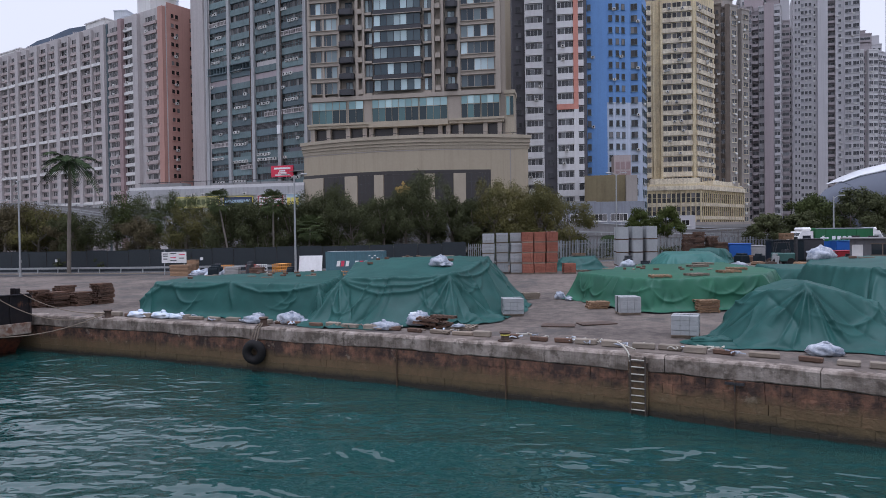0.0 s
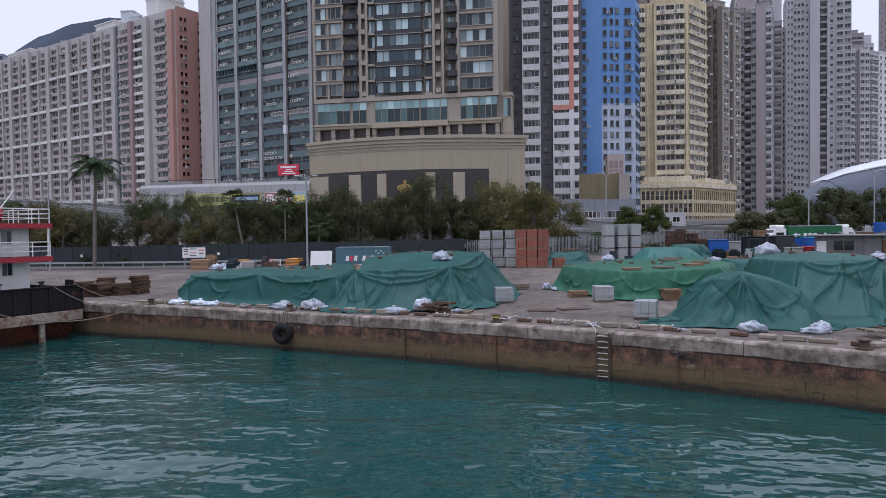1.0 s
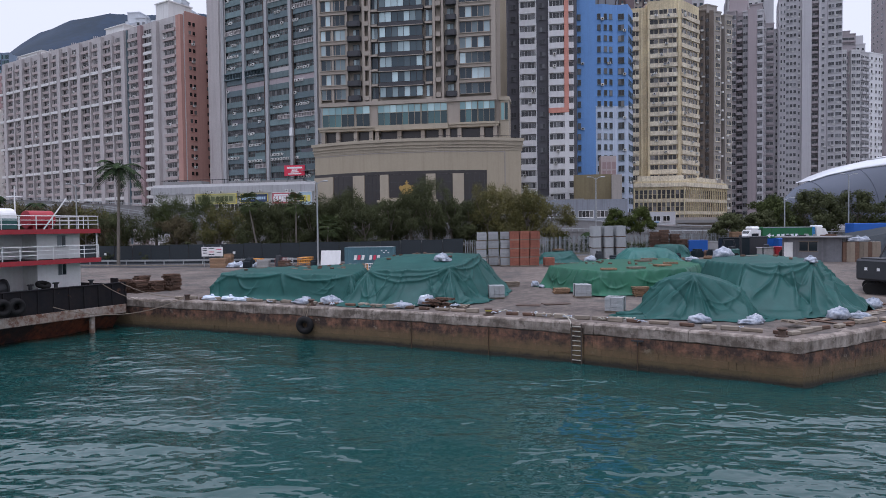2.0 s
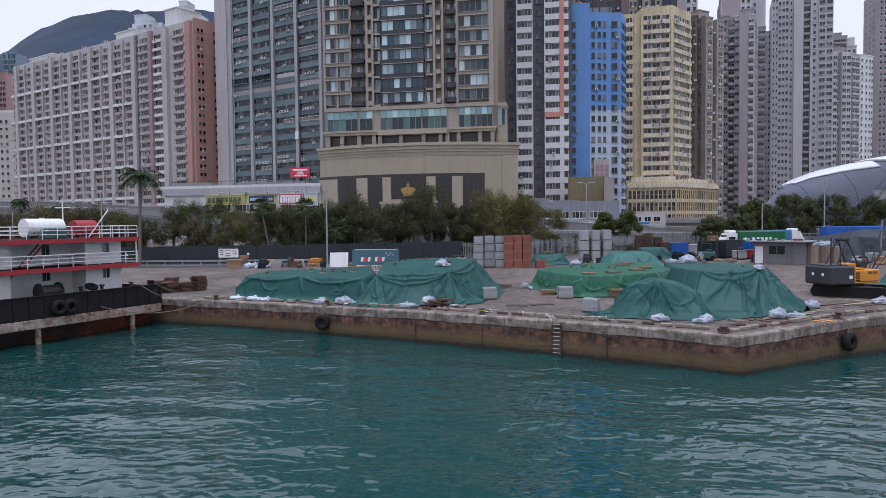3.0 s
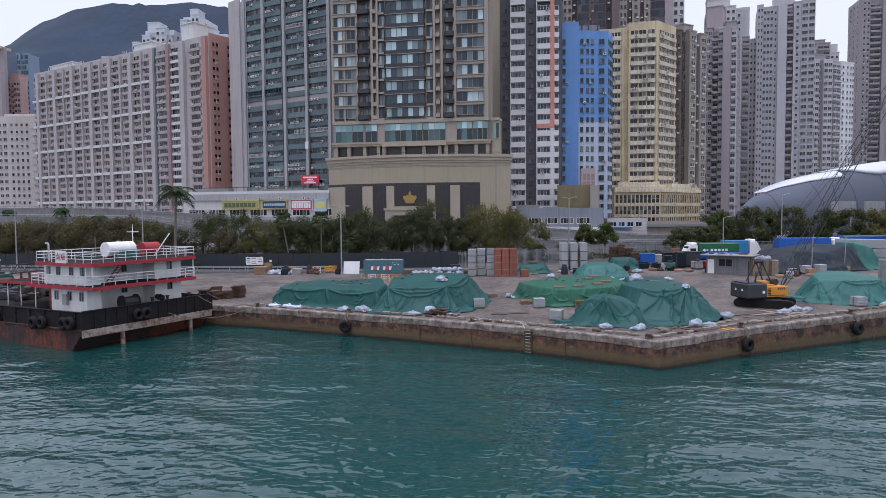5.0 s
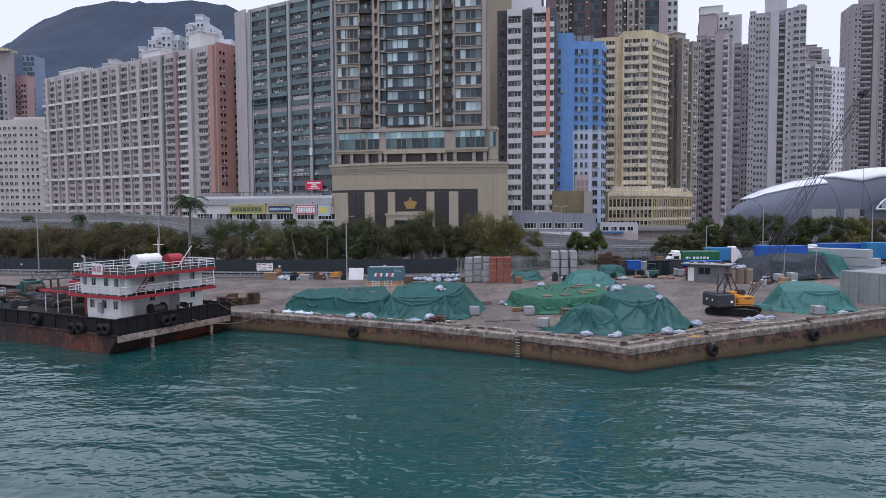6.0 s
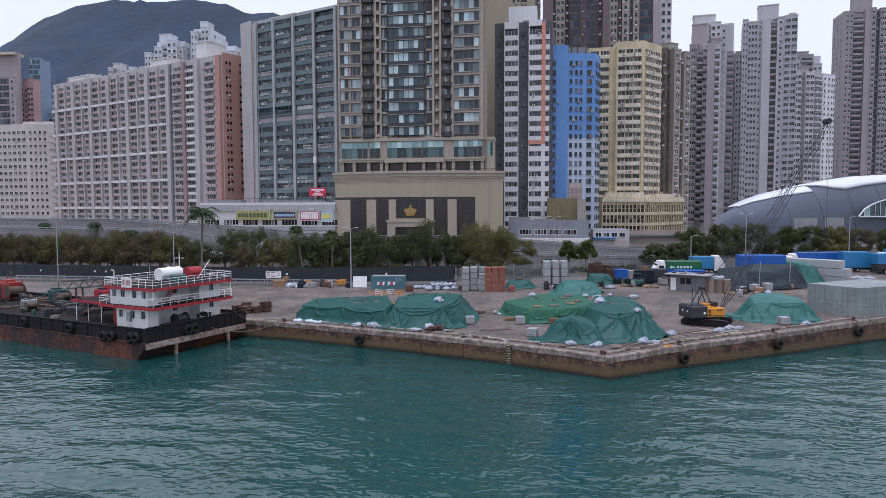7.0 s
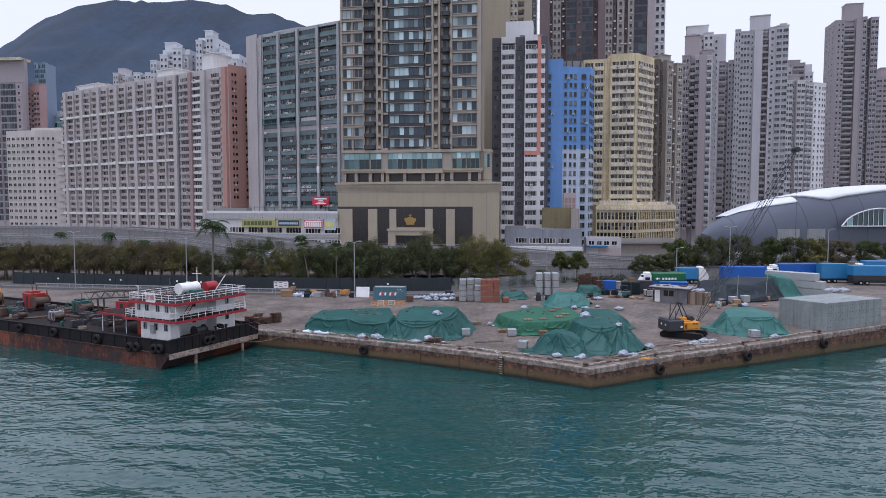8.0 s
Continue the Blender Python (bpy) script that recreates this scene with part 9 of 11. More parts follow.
def blue_boxes():
    for x, y, w, h, m, nm, lb in ((28.6, 84.6, 2.5, 1.9, "truck_blue", "covered_crate", "crate under a bright blue sheet"), (31.6, 79.0, 3.4, 2.3, "tarp_grey", "covered_crate", "crate under a dark grey-green sheet"), (36.6, 76.6, 2.2, 1.15, "red_paint", "red_skip", "dull red steel skip"),
                                  (34.4, 76.2, 1.1, 1.1, "block_grey", "white_tank", "white caged liquid tank"), (34.6, 80.5, 3.0, 2.4, "grey_machine", "generator", "dark grey generator box"), (31.0, 85.8, 2.0, 1.6, "block_grey", "slatted_crate", "white slatted crate by the fence"), (40.6, 81.4, 5.2, 2.1, "truck_blue", "blue_container", "bright blue half-height container")):
        t = thing(nm, lb, "crate", (x, y, yard_z(x, y)), rp.uniform(-12, 12))
        s = Shape().bevel_box(-w / 2, -1.0, 0.12, w / 2, 1.0, h, 0.08)
        s.v = [(a + noise.noise((a * 2, b * 2, c * 2 + x)) * 0.05, b + noise.noise((a * 2 + 5, b * 2, c * 2 + x)) * 0.05, c) for a, b, c in s.v]
        part("body", s, M[m], t)
        part("skid", Shape().box(-w / 2, -0.8, 0, w / 2, -0.6, 0.12).box(-w / 2, 0.6, 0, w / 2, 0.8, 0.12), M["timber_dark"], t)
        part("lid", Shape().bevel_box(-w / 2 - 0.05, -1.05, h, w / 2 + 0.05, 1.05, h + 0.08, 0.03), M[m], t)
    for k in range(5):
        put_pallet(PALLET, 31.8, 79.0, 2.42 + k * 0.142, 8)
    # forklift, dark green
    t = thing("forklift", "dark green forklift truck standing by the pallets", "forklift", (29.4, 74.6, yard_z(29.4, 74.6)), 170)
    part("body", Shape().bevel_box(-1.2, -0.6, 0.35, 0.9, 0.6, 1.25, 0.1), M["teal_machine"], t)
    part("mast", Shape().box(-1.45, -0.45, 0.1, -1.3, -0.3, 2.9).box(-1.45, 0.3, 0.1, -1.3, 0.45, 2.9).box(-1.45, -0.45, 2.75, -1.3, 0.45, 2.9), M["steel_dark"], t)
    part("guard", Shape().cyl((-0.8, -0.5, 1.2), (-0.6, -0.5, 2.3), 0.04, n=5).cyl((-0.8, 0.5, 1.2), (-0.6, 0.5, 2.3), 0.04, n=5).cyl((0.7, -0.5, 1.2), (0.5, -0.5, 2.3), 0.04, n=5).cyl((0.7, 0.5, 1.2), (0.5, 0.5, 2.3), 0.04, n=5).box(-0.7, -0.55, 2.28, 0.6, 0.55, 2.36), M["steel_dark"], t)
    for a in (-0.8, 0.6):
        for b in (-0.65, 0.45):
            part("wheel", Shape().cyl((a, b, 0.36), (a, b + 0.2, 0.36), 0.36, n=14), M["rubber"], t)
    part("fork", Shape().box(-2.6, -0.35, 0.06, -1.4, -0.22, 0.11).box(-2.6, 0.22, 0.06, -1.4, 0.35, 0.11), M["steel_dark"], t)


blue_boxes()


# ---- moored work barge ----
def barge():
    b = thing("work_barge", "rusty black-hulled work barge with a white two-storey deckhouse", "barge", (-38.6, 30.8, WATER_Z), -24)
    W0, W1, X0, X1 = -0.4, 15.9, -85.0, 1.2
    dk = 3.35           # deck above water
    bw = 3.8            # bulwark top above water
    # hull sides: rusty below, black above, stern raked and belted
    s = Shape()
    s.prism([(X0, W0), (X1 - 2.6, W0), (X1 - 2.6, W1), (X0, W1)], -1.2, 2.1)
    part("lower_hull", s, M["hull_rust"], b, "rust-brown lower hull")
    s = Shape()
    s.prism([(X0, W0 - 0.06), (X1, W0 - 0.06), (X1, W1 + 0.02), (X0, W1 + 0.02)], 2.1, dk)
    part("upper_hull", s, M["hull_black"], b, "black upper hull")
    s = Shape()
    s.add([(X1 - 2.6, W0, -1.0), (X1 - 2.6, W1, -1.0), (X1 - 0.06, W1, 2.05), (X1 - 0.06, W0, 2.05)], [(0, 1, 2, 3)])
    s.add([(X1 - 2.6, W0, -1.0), (X1 - 0.06, W0, 2.05), (X1 - 2.6, W0, 2.05)], [(0, 1, 2)])
    part("stern_rake", s, M["hull_rust"], b)
    part("stern_belt", Shape().bevel_box(X1 - 0.12, W0 - 0.1, 1.38, X1 + 0.05, W1 + 0.05, 2.13, 0.04), M["hull_belt"], b, "worn white belt round the stern")
    part("side_belt", Shape().bevel_box(X0, W0 - 0.14, 2.05, X1, W0 - 0.02, 2.2, 0.03), M["hull_rust"], b)
    for y in (4.2, 13.0):
        part("stern_post", Shape().cyl((X1 - 0.35, y, -1.5), (X1 - 0.35, y, 1.4), 0.22, n=10), M["hull_belt"], b)
    # bulwarks
    part("bulwark", Shape().box(X0, W0 - 0.04, dk, X1, W0 + 0.08, bw), M["hull_black"], b)
    part("bulwark", Shape().box(X1 - 0.12, W0, dk, X1, W1, bw + 0.1), M["hull_black"], b)
    part("bulwark", Shape().box(X0, W1 - 0.1, dk, X1, W1, bw), M["hull_black"], b)
    part("cap_rail", Shape().bevel_box(X0, W0 - 0.14, bw, X1 + 0.06, W0 + 0.16, bw + 0.1, 0.03).bevel_box(X1 - 0.24, W0, bw + 0.1, X1 + 0.1, W1, bw + 0.2, 0.03), M["hull_black"], b)
    for i in range(14):
        y = W0 + (W1 - W0) * i / 13
        part("frame_rib", Shape().box(X1 - 0.005, y - 0.06, 2.15, X1 + 0.09, y + 0.06, bw + 0.08), M["hull_black"], b)
    for i in range(34):
        x = X1 - 1 - i * 2.4
        part("frame_rib", Shape().box(x - 0.06, W0 - 0.15, 2.2, x + 0.06, W0 - 0.05, bw), M["hull_black"], b)
    part("deck_plate", Shape().box(X0, W0 + 0.1, dk - 0.05, X1 - 0.1, W1 - 0.1, dk + 0.012), M["deck"], b)
    # side fenders: hung tyres
    for x, z in ((-1.2, 2.7), (-4.6, 2.6), (-6.0, 2.5), (-12.5, 3.0), (-22.0, 3.1), (-30.0, 3.1), (-0.2, 2.8)):
        part("fender_tyre", Shape().torus((x, W0 - 0.4, z), (0, 1, 0), 0.44, 0.24, 20, 10), M["rubber"], b, smooth=True)
    for y in (5.6, 6.6):
        part("fender_tyre", Shape().torus((X1 + 0.3, y, 2.9), (1, 0, 0), 0.44, 0.22, 20, 10), M["rubber"], b, smooth=True)
    part("fairlead", Shape().cyl((X1 - 0.3, W1 - 0.6, bw), (X1 - 0.3, W1 - 0.6, bw + 0.55), 0.16, n=10).cyl((X1 - 0.8, W1 - 0.6, bw), (X1 - 0.8, W1 - 0.6, bw + 0.55), 0.16, n=10), M["hull_black"], b)

    # deckhouse
    d1, d2 = 5.95, 8.3       # underside of walkway deck and top deck, above water
    H = part("deckhouse", Shape().prism([(-6.6, 1.6), (-0.9, 1.6), (-0.9, 3.2), (-2.6, 3.2), (-2.6, 9.6), (-0.7, 9.6), (-0.7, 13.2), (-6.6, 13.2)], dk, d1), M["white_paint"], b, "white painted deckhouse, lower storey")
    U = part("upper_house", Shape().prism([(-7.7, 1.6), (-0.9, 1.6), (-0.9, 3.2), (-2.6, 3.2), (-2.6, 9.6), (-0.7, 9.6), (-0.7, 13.2), (-7.7, 13.2)], d1 + 0.22, d2), M["white_paint"], b, "white painted deckhouse, upper storey")

    def deck(x0, x1, y0, y1, z, nm):
        o = part(nm, Shape().box(x0, y0, z, x1, y1, z + 0.2), M["deck"], b)
        t = 0.34
        f = Shape()
        f.box(x0 - 0.02, y0 - 0.06, z - 0.14, x1 + 0.06, y0, z + t - 0.12)
        f.box(x1, y0, z - 0.14, x1 + 0.06, y1, z + t - 0.12)
        f.box(x0 - 0.06, y0 - 0.06, z - 0.14, x0 - 0.02, y1, z + t - 0.12)
        f.box(x0, y1, z - 0.14, x1, y1 + 0.06, z + t - 0.12)
        part("red_fascia", f, M["red_paint"], o, "red painted fascia")
        return o

    deck(-9.0, 0.9, 0.95, 13.9, d1, "walkway_deck")
    deck(-8.0, 0.9, 0.95, 13.9, d2, "top_deck")
    part("canopy_deck", Shape().box(-16.0, 2.0, d1, -9.0, 12.8, d1 + 0.12), M["deck"], b)
    part("canopy_fascia", Shape().box(-16.0, 1.94, d1 - 0.1, -9.02, 2.0, d1 + 0.2).box(-16.06, 1.94, d1 - 0.1, -16.0, 12.8, d1 + 0.2), M["red_paint"], b)
    for x in (-15.6, -13.2, -10.6):
        part("canopy_post", Shape().cyl((x, 2.4, dk), (x, 2.4, d1), 0.06, n=6), M["white_paint"], b)

    def railing(pts, z):
        r = Shape()
        for (xa, ya), (xb, yb) in zip(pts, pts[1:]):
            for h in (0.4, 0.72, 1.05):
                r.cyl((xa, ya, z + h), (xb, yb, z + h), 0.03 if h < 1 else 0.04, n=5)
        part("rail", r, M["white_paint"], b)
        for (xa, ya), (xb, yb) in zip(pts, pts[1:]):
            n = max(1, round(math.hypot(xb - xa, yb - ya) / 1.25))
            for i in range(n + 1):
                x, y = xa + (xb - xa) * i / n, ya + (yb - ya) * i / n
                part("stanchion", Shape().cyl((x, y, z), (x, y, z + 1.08), 0.035, n=5), M["white_paint"], b)

    railing([(-7.9, 13.8), (-7.9, 1.0), (0.82, 1.0), (0.82, 13.8), (-7.9, 13.8)], d2 + 0.2)
    railing([(-8.9, 1.0), (0.82, 1.0), (0.82, 13.8)], d1 + 0.2)
    railing([(-8.9, 1.0), (-8.9, 4.5)], d1 + 0.2)
    for x, y in ((0.75, 1.1), (0.75, 13.7)):
        part("deck_post", Shape().cyl((x, y, d1), (x, y, d2), 0.06, n=6), M["white_paint"], b)
    # windows
    wn_ = window_data("boat", 0.66, 0.9, 2, "glass", "galv", 0.05, False, bar=0.05)
    for x in (-5.7, -3.6, -1.7):
        piece("window", wn_, H, (x, 1.6, dk + 1.25), 0)
    for x in (-6.9, -5.3, -3.2, -1.5):
        piece("window", wn_, U, (x, 1.6, d1 + 1.15), 0)
    for hh, z in ((H, dk + 1.5), (U, d1 + 1.15)):
        piece("window", wn_, hh, (-0.7, 11.6, z), math.pi / 2)
        piece("window", wn_, hh, (-2.6, 7.2, z), math.pi / 2)
    part("door", Shape().box(-2.6, 4.2, dk + 0.1, -2.55, 5.0, dk + 2.0), M["white_paint"], H)
    # stair ladders at the stern side
    for z0, z1, y0 in ((dk, d1, 3.6), (d1 + 0.2, d2, 6.2)):
        for k in (-0.35, 0.35):
            part("stair_string", Shape().cyl((-1.4 + k, y0 + 0.1 - 2.0, z0), (-1.4 + k, y0 + 0.1, z1), 0.06, n=5), M["red_paint"], b)
        for i in range(9):
            q = (i + 0.5) / 9
            part("stair_tread", Shape().box(-1.75, y0 - 1.9 + 2 * q - 0.1, z0 + (z1 - z0) * q - 0.02, -1.05, y0 - 1.9 + 2 * q + 0.1, z0 + (z1 - z0) * q + 0.02), M["red_paint"], b)
    # top deck gear
    z = d2 + 0.2
    t = part("water_tank", Shape().cyl((-5.3, 7.0, z + 0.95), (-5.3, 10.4, z + 0.95), 0.82, n=24), M["white_paint"], b, "white cylindrical water tank")
    part("tank_cap", Shape().cyl((-5.3, 8.7, z + 1.7), (-5.3, 8.7, z + 1.85), 0.25, n=12), M["white_paint"], t)
    part("tank_saddle", Shape().box(-6.0, 7.5, z, -4.6, 7.7, z + 0.5).box(-6.0, 9.7, z, -4.6, 9.9, z + 0.5), M["grey_machine"], t)
    part("fuel_tank", Shape().cyl((-4.7, 11.2, z + 0.85), (-4.7, 13.3, z + 0.85), 0.75, n=24).box(-5.2, 11.5, z, -4.2, 11.7, z + 0.4).box(-5.2, 12.8, z, -4.2, 13.0, z + 0.4), M["red_paint"], b, "red cylindrical tank")
    part("green_box", Shape().bevel_box(-3.9, 7.6, z, -2.7, 9.4, z + 0.9, 0.08), M["teal_machine"], b)
    m = part("mast", Shape().cyl((-6.1, 11.2, z), (-6.1, 11.2, z + 3.3), 0.07, 0.05, n=6), M["white_paint"], b)
    part("yard_arm", Shape().cyl((-6.6, 10.8, z + 2.8), (-5.6, 11.6, z + 2.8), 0.04, n=5).cyl((-6.1, 11.2, z + 3.25), (-6.1, 11.2, z + 3.7), 0.03, n=5), M["white_paint"], m)
    part("derrick", Shape().cyl((-3.6, 12.0, z), (-2.6, 13.4, z + 2.6), 0.06, n=5), M["white_paint"], b)
    part("vent_pipe", Shape().tube([(-7.4, 2.0, z), (-7.4, 2.0, z + 1.7), (-7.5, 1.95, z + 1.85), (-7.75, 1.9, z + 1.85)], 0.1, 6), M["pale_wall"], b)
    part("aerial", Shape().cyl((-7.2, 7.2, z), (-7.2, 7.2, z + 2.4), 0.03, n=5), M["galv"], b)
    nbd = part("name_board", Shape().box(-4.6, 0.86, z - 0.05, -2.9, 0.93, z + 1.2), M["white_paint"], b, "white name board with two dark red characters")
    lettering("writing", "\u5357", 0.82, M["red_paint"], nbd, (-4.58, 0.85, z + 0.28), (math.pi / 2, 0, 0))
    lettering("writing", "\u9806", 0.82, M["red_paint"], nbd, (-3.76, 0.85, z + 0.28), (math.pi / 2, 0, 0))
    # deck clutter aft and along the side
    part("electric_box", Shape().bevel_box(-4.4, 1.25, dk + 0.8, -3.7, 1.6, dk + 1.9, 0.03), M["galv"], b)
    part("red_locker", Shape().bevel_box(-8.6, 2.6, dk, -6.9, 4.4, dk + 2.3, 0.05), M["orange_paint"], b, "orange-red locker")
    part("winch_drum", Shape().cyl((-0.1, 5.0, dk + 0.8), (-0.1, 6.6, dk + 0.8), 0.55, n=16).cyl((-0.1, 4.9, dk + 0.8), (-0.1, 5.0, dk + 0.8), 0.75, n=16).cyl((-0.1, 6.6, dk + 0.8), (-0.1, 6.7, dk + 0.8), 0.75, n=16), M["steel_dark"], b)
    for y in (8.4, 10.4, 13.4):
        part("bitt", Shape().cyl((0.3, y, dk), (0.3, y, dk + 0.95), 0.14, n=10).cyl((0.3, y, dk + 0.9), (0.3, y, dk + 1.0), 0.24, n=10), M["steel_dark"], b)
    part("tyre", Shape().torus((0.3, 9.4, dk + 0.9), (0.4, 0, 1), 0.4, 0.16, 18, 8), M["rubber"], b, smooth=True)
    # machinery on the open deck
    rnd = random.Random(31)

    def machine(x, y, w, d, h, m, nm, lab):
        e = thing(nm, lab, nm.replace("_", " "), (0, 0, 0))
        c_, s_ = math.cos(radians(-24)), math.sin(radians(-24))
        e.location = (-38.6 + c_ * x - s_ * y, 30.8 + s_ * x + c_ * y, WATER_Z + dk)
        e.rotation_euler = (0, 0, radians(-24 + rnd.uniform(-12, 12)))
        part("bed", Shape().box(-w / 2, -d / 2, 0, w / 2, -d / 2 + 0.25, 0.28).box(-w / 2, d / 2 - 0.25, 0, w / 2, d / 2, 0.28).box(-w / 2, -d / 2, 0.2, w / 2, d / 2, 0.3), M["steel_dark"], e)
        part("body", Shape().bevel_box(-w * 0.46, -d * 0.42, 0.3, w * 0.16, d * 0.42, h * 0.8, 0.07), M[m], e)
        part("roof_hatch", Shape().bevel_box(-w * 0.36, -d * 0.3, h * 0.8, -w * 0.02, d * 0.25, h * 0.9, 0.04), M["steel_dark"] if rnd.random() < 0.5 else M[m], e)
        for k in range(3):
            part("side_panel", Shape().box(-w * 0.42 + k * w * 0.19, -d * 0.42 - 0.02, 0.45, -w * 0.42 + k * w * 0.19 + w * 0.15, -d * 0.42 + 0.01, h * 0.66), M["steel_dark"] if k == 1 else M[m], e)
        part("drum", Shape().cyl((w * 0.32, -d * 0.38, h * 0.42), (w * 0.32, d * 0.38, h * 0.42), h * 0.2, n=14).cyl((w * 0.32, -d * 0.42, h * 0.42), (w * 0.32, -d * 0.38, h * 0.42), h * 0.3, n=14).cyl((w * 0.32, d * 0.38, h * 0.42), (w * 0.32, d * 0.42, h * 0.42), h * 0.3, n=14), M["iron"], e)
        for q in (-1, 1):
            part("bracket", Shape().cyl((w * 0.2, q * d * 0.4, 0.3), (w * 0.34, q * d * 0.36, h * 0.95), 0.07, n=6).cyl((w * 0.48, q * d * 0.4, 0.3), (w * 0.34, q * d * 0.36, h * 0.95), 0.07, n=6), M[m], e)
        part("exhaust", Shape().tube([(-w * 0.3, d * 0.2, h * 0.78), (-w * 0.3, d * 0.2, h * 1.15), (-w * 0.38, d * 0.2, h * 1.25)], 0.07, 6), M["iron"], e)
        part("hose", Shape().tube([(w * 0.1, -d * 0.45, 0.4), (w * 0.3, -d * 0.7, 0.08), (w * 0.6, -d * 0.6, 0.06), (w * 0.8, -d * 0.9, 0.06)], 0.06, 6), M["rubber"], e)
        return e

    machine(-29.5, 4.6, 2.4, 1.8, 2.0, "galv", "generator", "pale grey generator on the barge deck")
    machine(-37.0, 3.4, 2.2, 1.6, 1.7, "grey_machine", "deck_box", "dark grey machine box on the barge deck")
    machine(-33.5, 11.8, 3.6, 2.4, 2.6, "teal_machine", "engine", "green painted engine on the barge deck")
    machine(-44.0, 10.6, 4.0, 3.0, 3.6, "orange_paint", "winch", "orange-red winch house on the barge deck")
    machine(-48.5, 12.6, 3.2, 2.4, 3.0, "red_paint", "winch", "dark red winch on the barge deck")
    machine(-24.0, 13.4, 4.6, 2.0, 3.0, "red_paint", "engine", "red and black deck engine on the barge")
    machine(-41.5, 5.2, 3.0, 2.0, 1.6, "teal_machine", "pump", "green pump on the barge deck")
    machine(-26.0, 7.6, 2.6, 1.8, 1.4, "grey_machine", "deck_box", "dark tool box on the barge deck")
    machine(-20.5, 10.0, 3.0, 2.2, 1.8, "grey_machine", "deck_box", "dark steel deck box on the barge")
    machine(-18.5, 5.2, 1.8, 1.4, 1.2, "steel_dark", "deck_box", "small black deck box on the barge")
    machine(-53.5, 8.0, 5.0, 3.2, 3.8, "yellow_paint", "excavator_house", "yellow machine house on the barge deck")
    machine(-56.5, 4.2, 4.0, 2.6, 2.2, "teal_machine", "covered_boat", "sea-green machine cover on the barge deck")
    # scrap, coils and gear strewn over the deck
    kinds = (("gear_box", "rusty steel gear box on the barge deck", "iron"), ("rope_coil", "brown rope coil on the barge deck", "rope_dark"), ("steel_plate", "dark steel plate lying on the barge deck", "steel_dark"), ("oil_drum", "dented oil drum on the barge deck", "teal_machine"),
             ("pipe_bundle", "bundle of rusty pipes on the barge deck", "iron"), ("timber_baulk", "dark timber baulk on the barge deck", "timber_dark"), ("sack", "dark grey sack on the barge deck", "grey_machine"))
    for k in range(50):
        x, y = rnd.uniform(-58, -9.5), rnd.uniform(1.0, 15.0)
        if x > -17 and y > 1.6:
            y = rnd.uniform(13.4, 15.2)
        nm, lab, m = kinds[rnd.randrange(len(kinds))]
        e = thing(nm, lab, nm.replace("_", " "), (0, 0, 0), group="gear on the barge deck")
        c_, s_ = math.cos(radians(-24)), math.sin(radians(-24))
        e.location = (-38.6 + c_ * x - s_ * y, 30.8 + s_ * x + c_ * y, WATER_Z + dk + 0.012)
        e.rotation_euler = (0, 0, rnd.uniform(0, 3.1))
        w, h = rnd.uniform(0.9, 2.0), rnd.uniform(0.5, 1.5)
        if nm in ("gear_box", "sack"):
            part("body", Shape().bevel_box(-w / 2, -w / 3, 0, w / 2, w / 3, h, 0.08), M[m], e)
            part("lug", Shape().cyl((0, -0.2, h), (0, 0.2, h), 0.14, n=8), M["steel_dark"], e)
        elif nm == "rope_coil":
            part("coil", Shape().torus((0, 0, 0.1), (0, 0, 1), 0.5, 0.12, 16, 6).torus((0, 0, 0.3), (0, 0, 1), 0.46, 0.12, 16, 6), M[m], e, smooth=True)
        elif nm == "steel_plate":
            part("plate", Shape().bevel_box(-w, -w / 2, 0, w, w / 2, 0.08, 0.02), M[m], e)
            part("rib", Shape().box(-w, -0.05, 0.08, w, 0.05, 0.2), M[m], e)
        elif nm == "oil_drum":
            part("barrel", Shape().cyl((0, 0, 0), (0, 0, 0.88), 0.29, n=14), M[m] if k % 3 else M["truck_blue"], e)
            part("hoop", Shape().torus((0, 0, 0.3), (0, 0, 1), 0.29, 0.02, 14, 4).torus((0, 0, 0.6), (0, 0, 1), 0.29, 0.02, 14, 4), M["steel_dark"], e)
        elif nm == "pipe_bundle":
            for q in range(4):
                part("pipe", Shape().cyl((-w * 1.6, q * 0.22 - 0.3, 0.11), (w * 1.6, q * 0.22 - 0.3, 0.11), 0.11, n=8), M[m], e)
        else:
            part("baulk", Shape().bevel_box(-w * 1.4, -0.15, 0, w * 1.4, 0.15, 0.3, 0.03), M[m], e)
    # lattice crane boom laid along the deck
    e = thing("crane_boom", "dark lattice crane boom lying along the barge deck", "crane boom", (0, 0, 0))
    c_, s_ = math.cos(radians(-24)), math.sin(radians(-24))
    e.location = (-38.6 + c_ * -36 - s_ * 14.6, 30.8 + s_ * -36 + c_ * 14.6, WATER_Z + dk + 2.4)
    e.rotation_euler = (0, radians(-5), radians(-20))
    for a, c in ((-0.6, -0.6), (0.6, -0.6), (0.6, 0.6), (-0.6, 0.6)):
        part("chord", Shape().cyl((0, a, c), (22, a * 0.8, c * 0.8), 0.07, n=5), M["steel_dark"], e)
    lac = Shape()
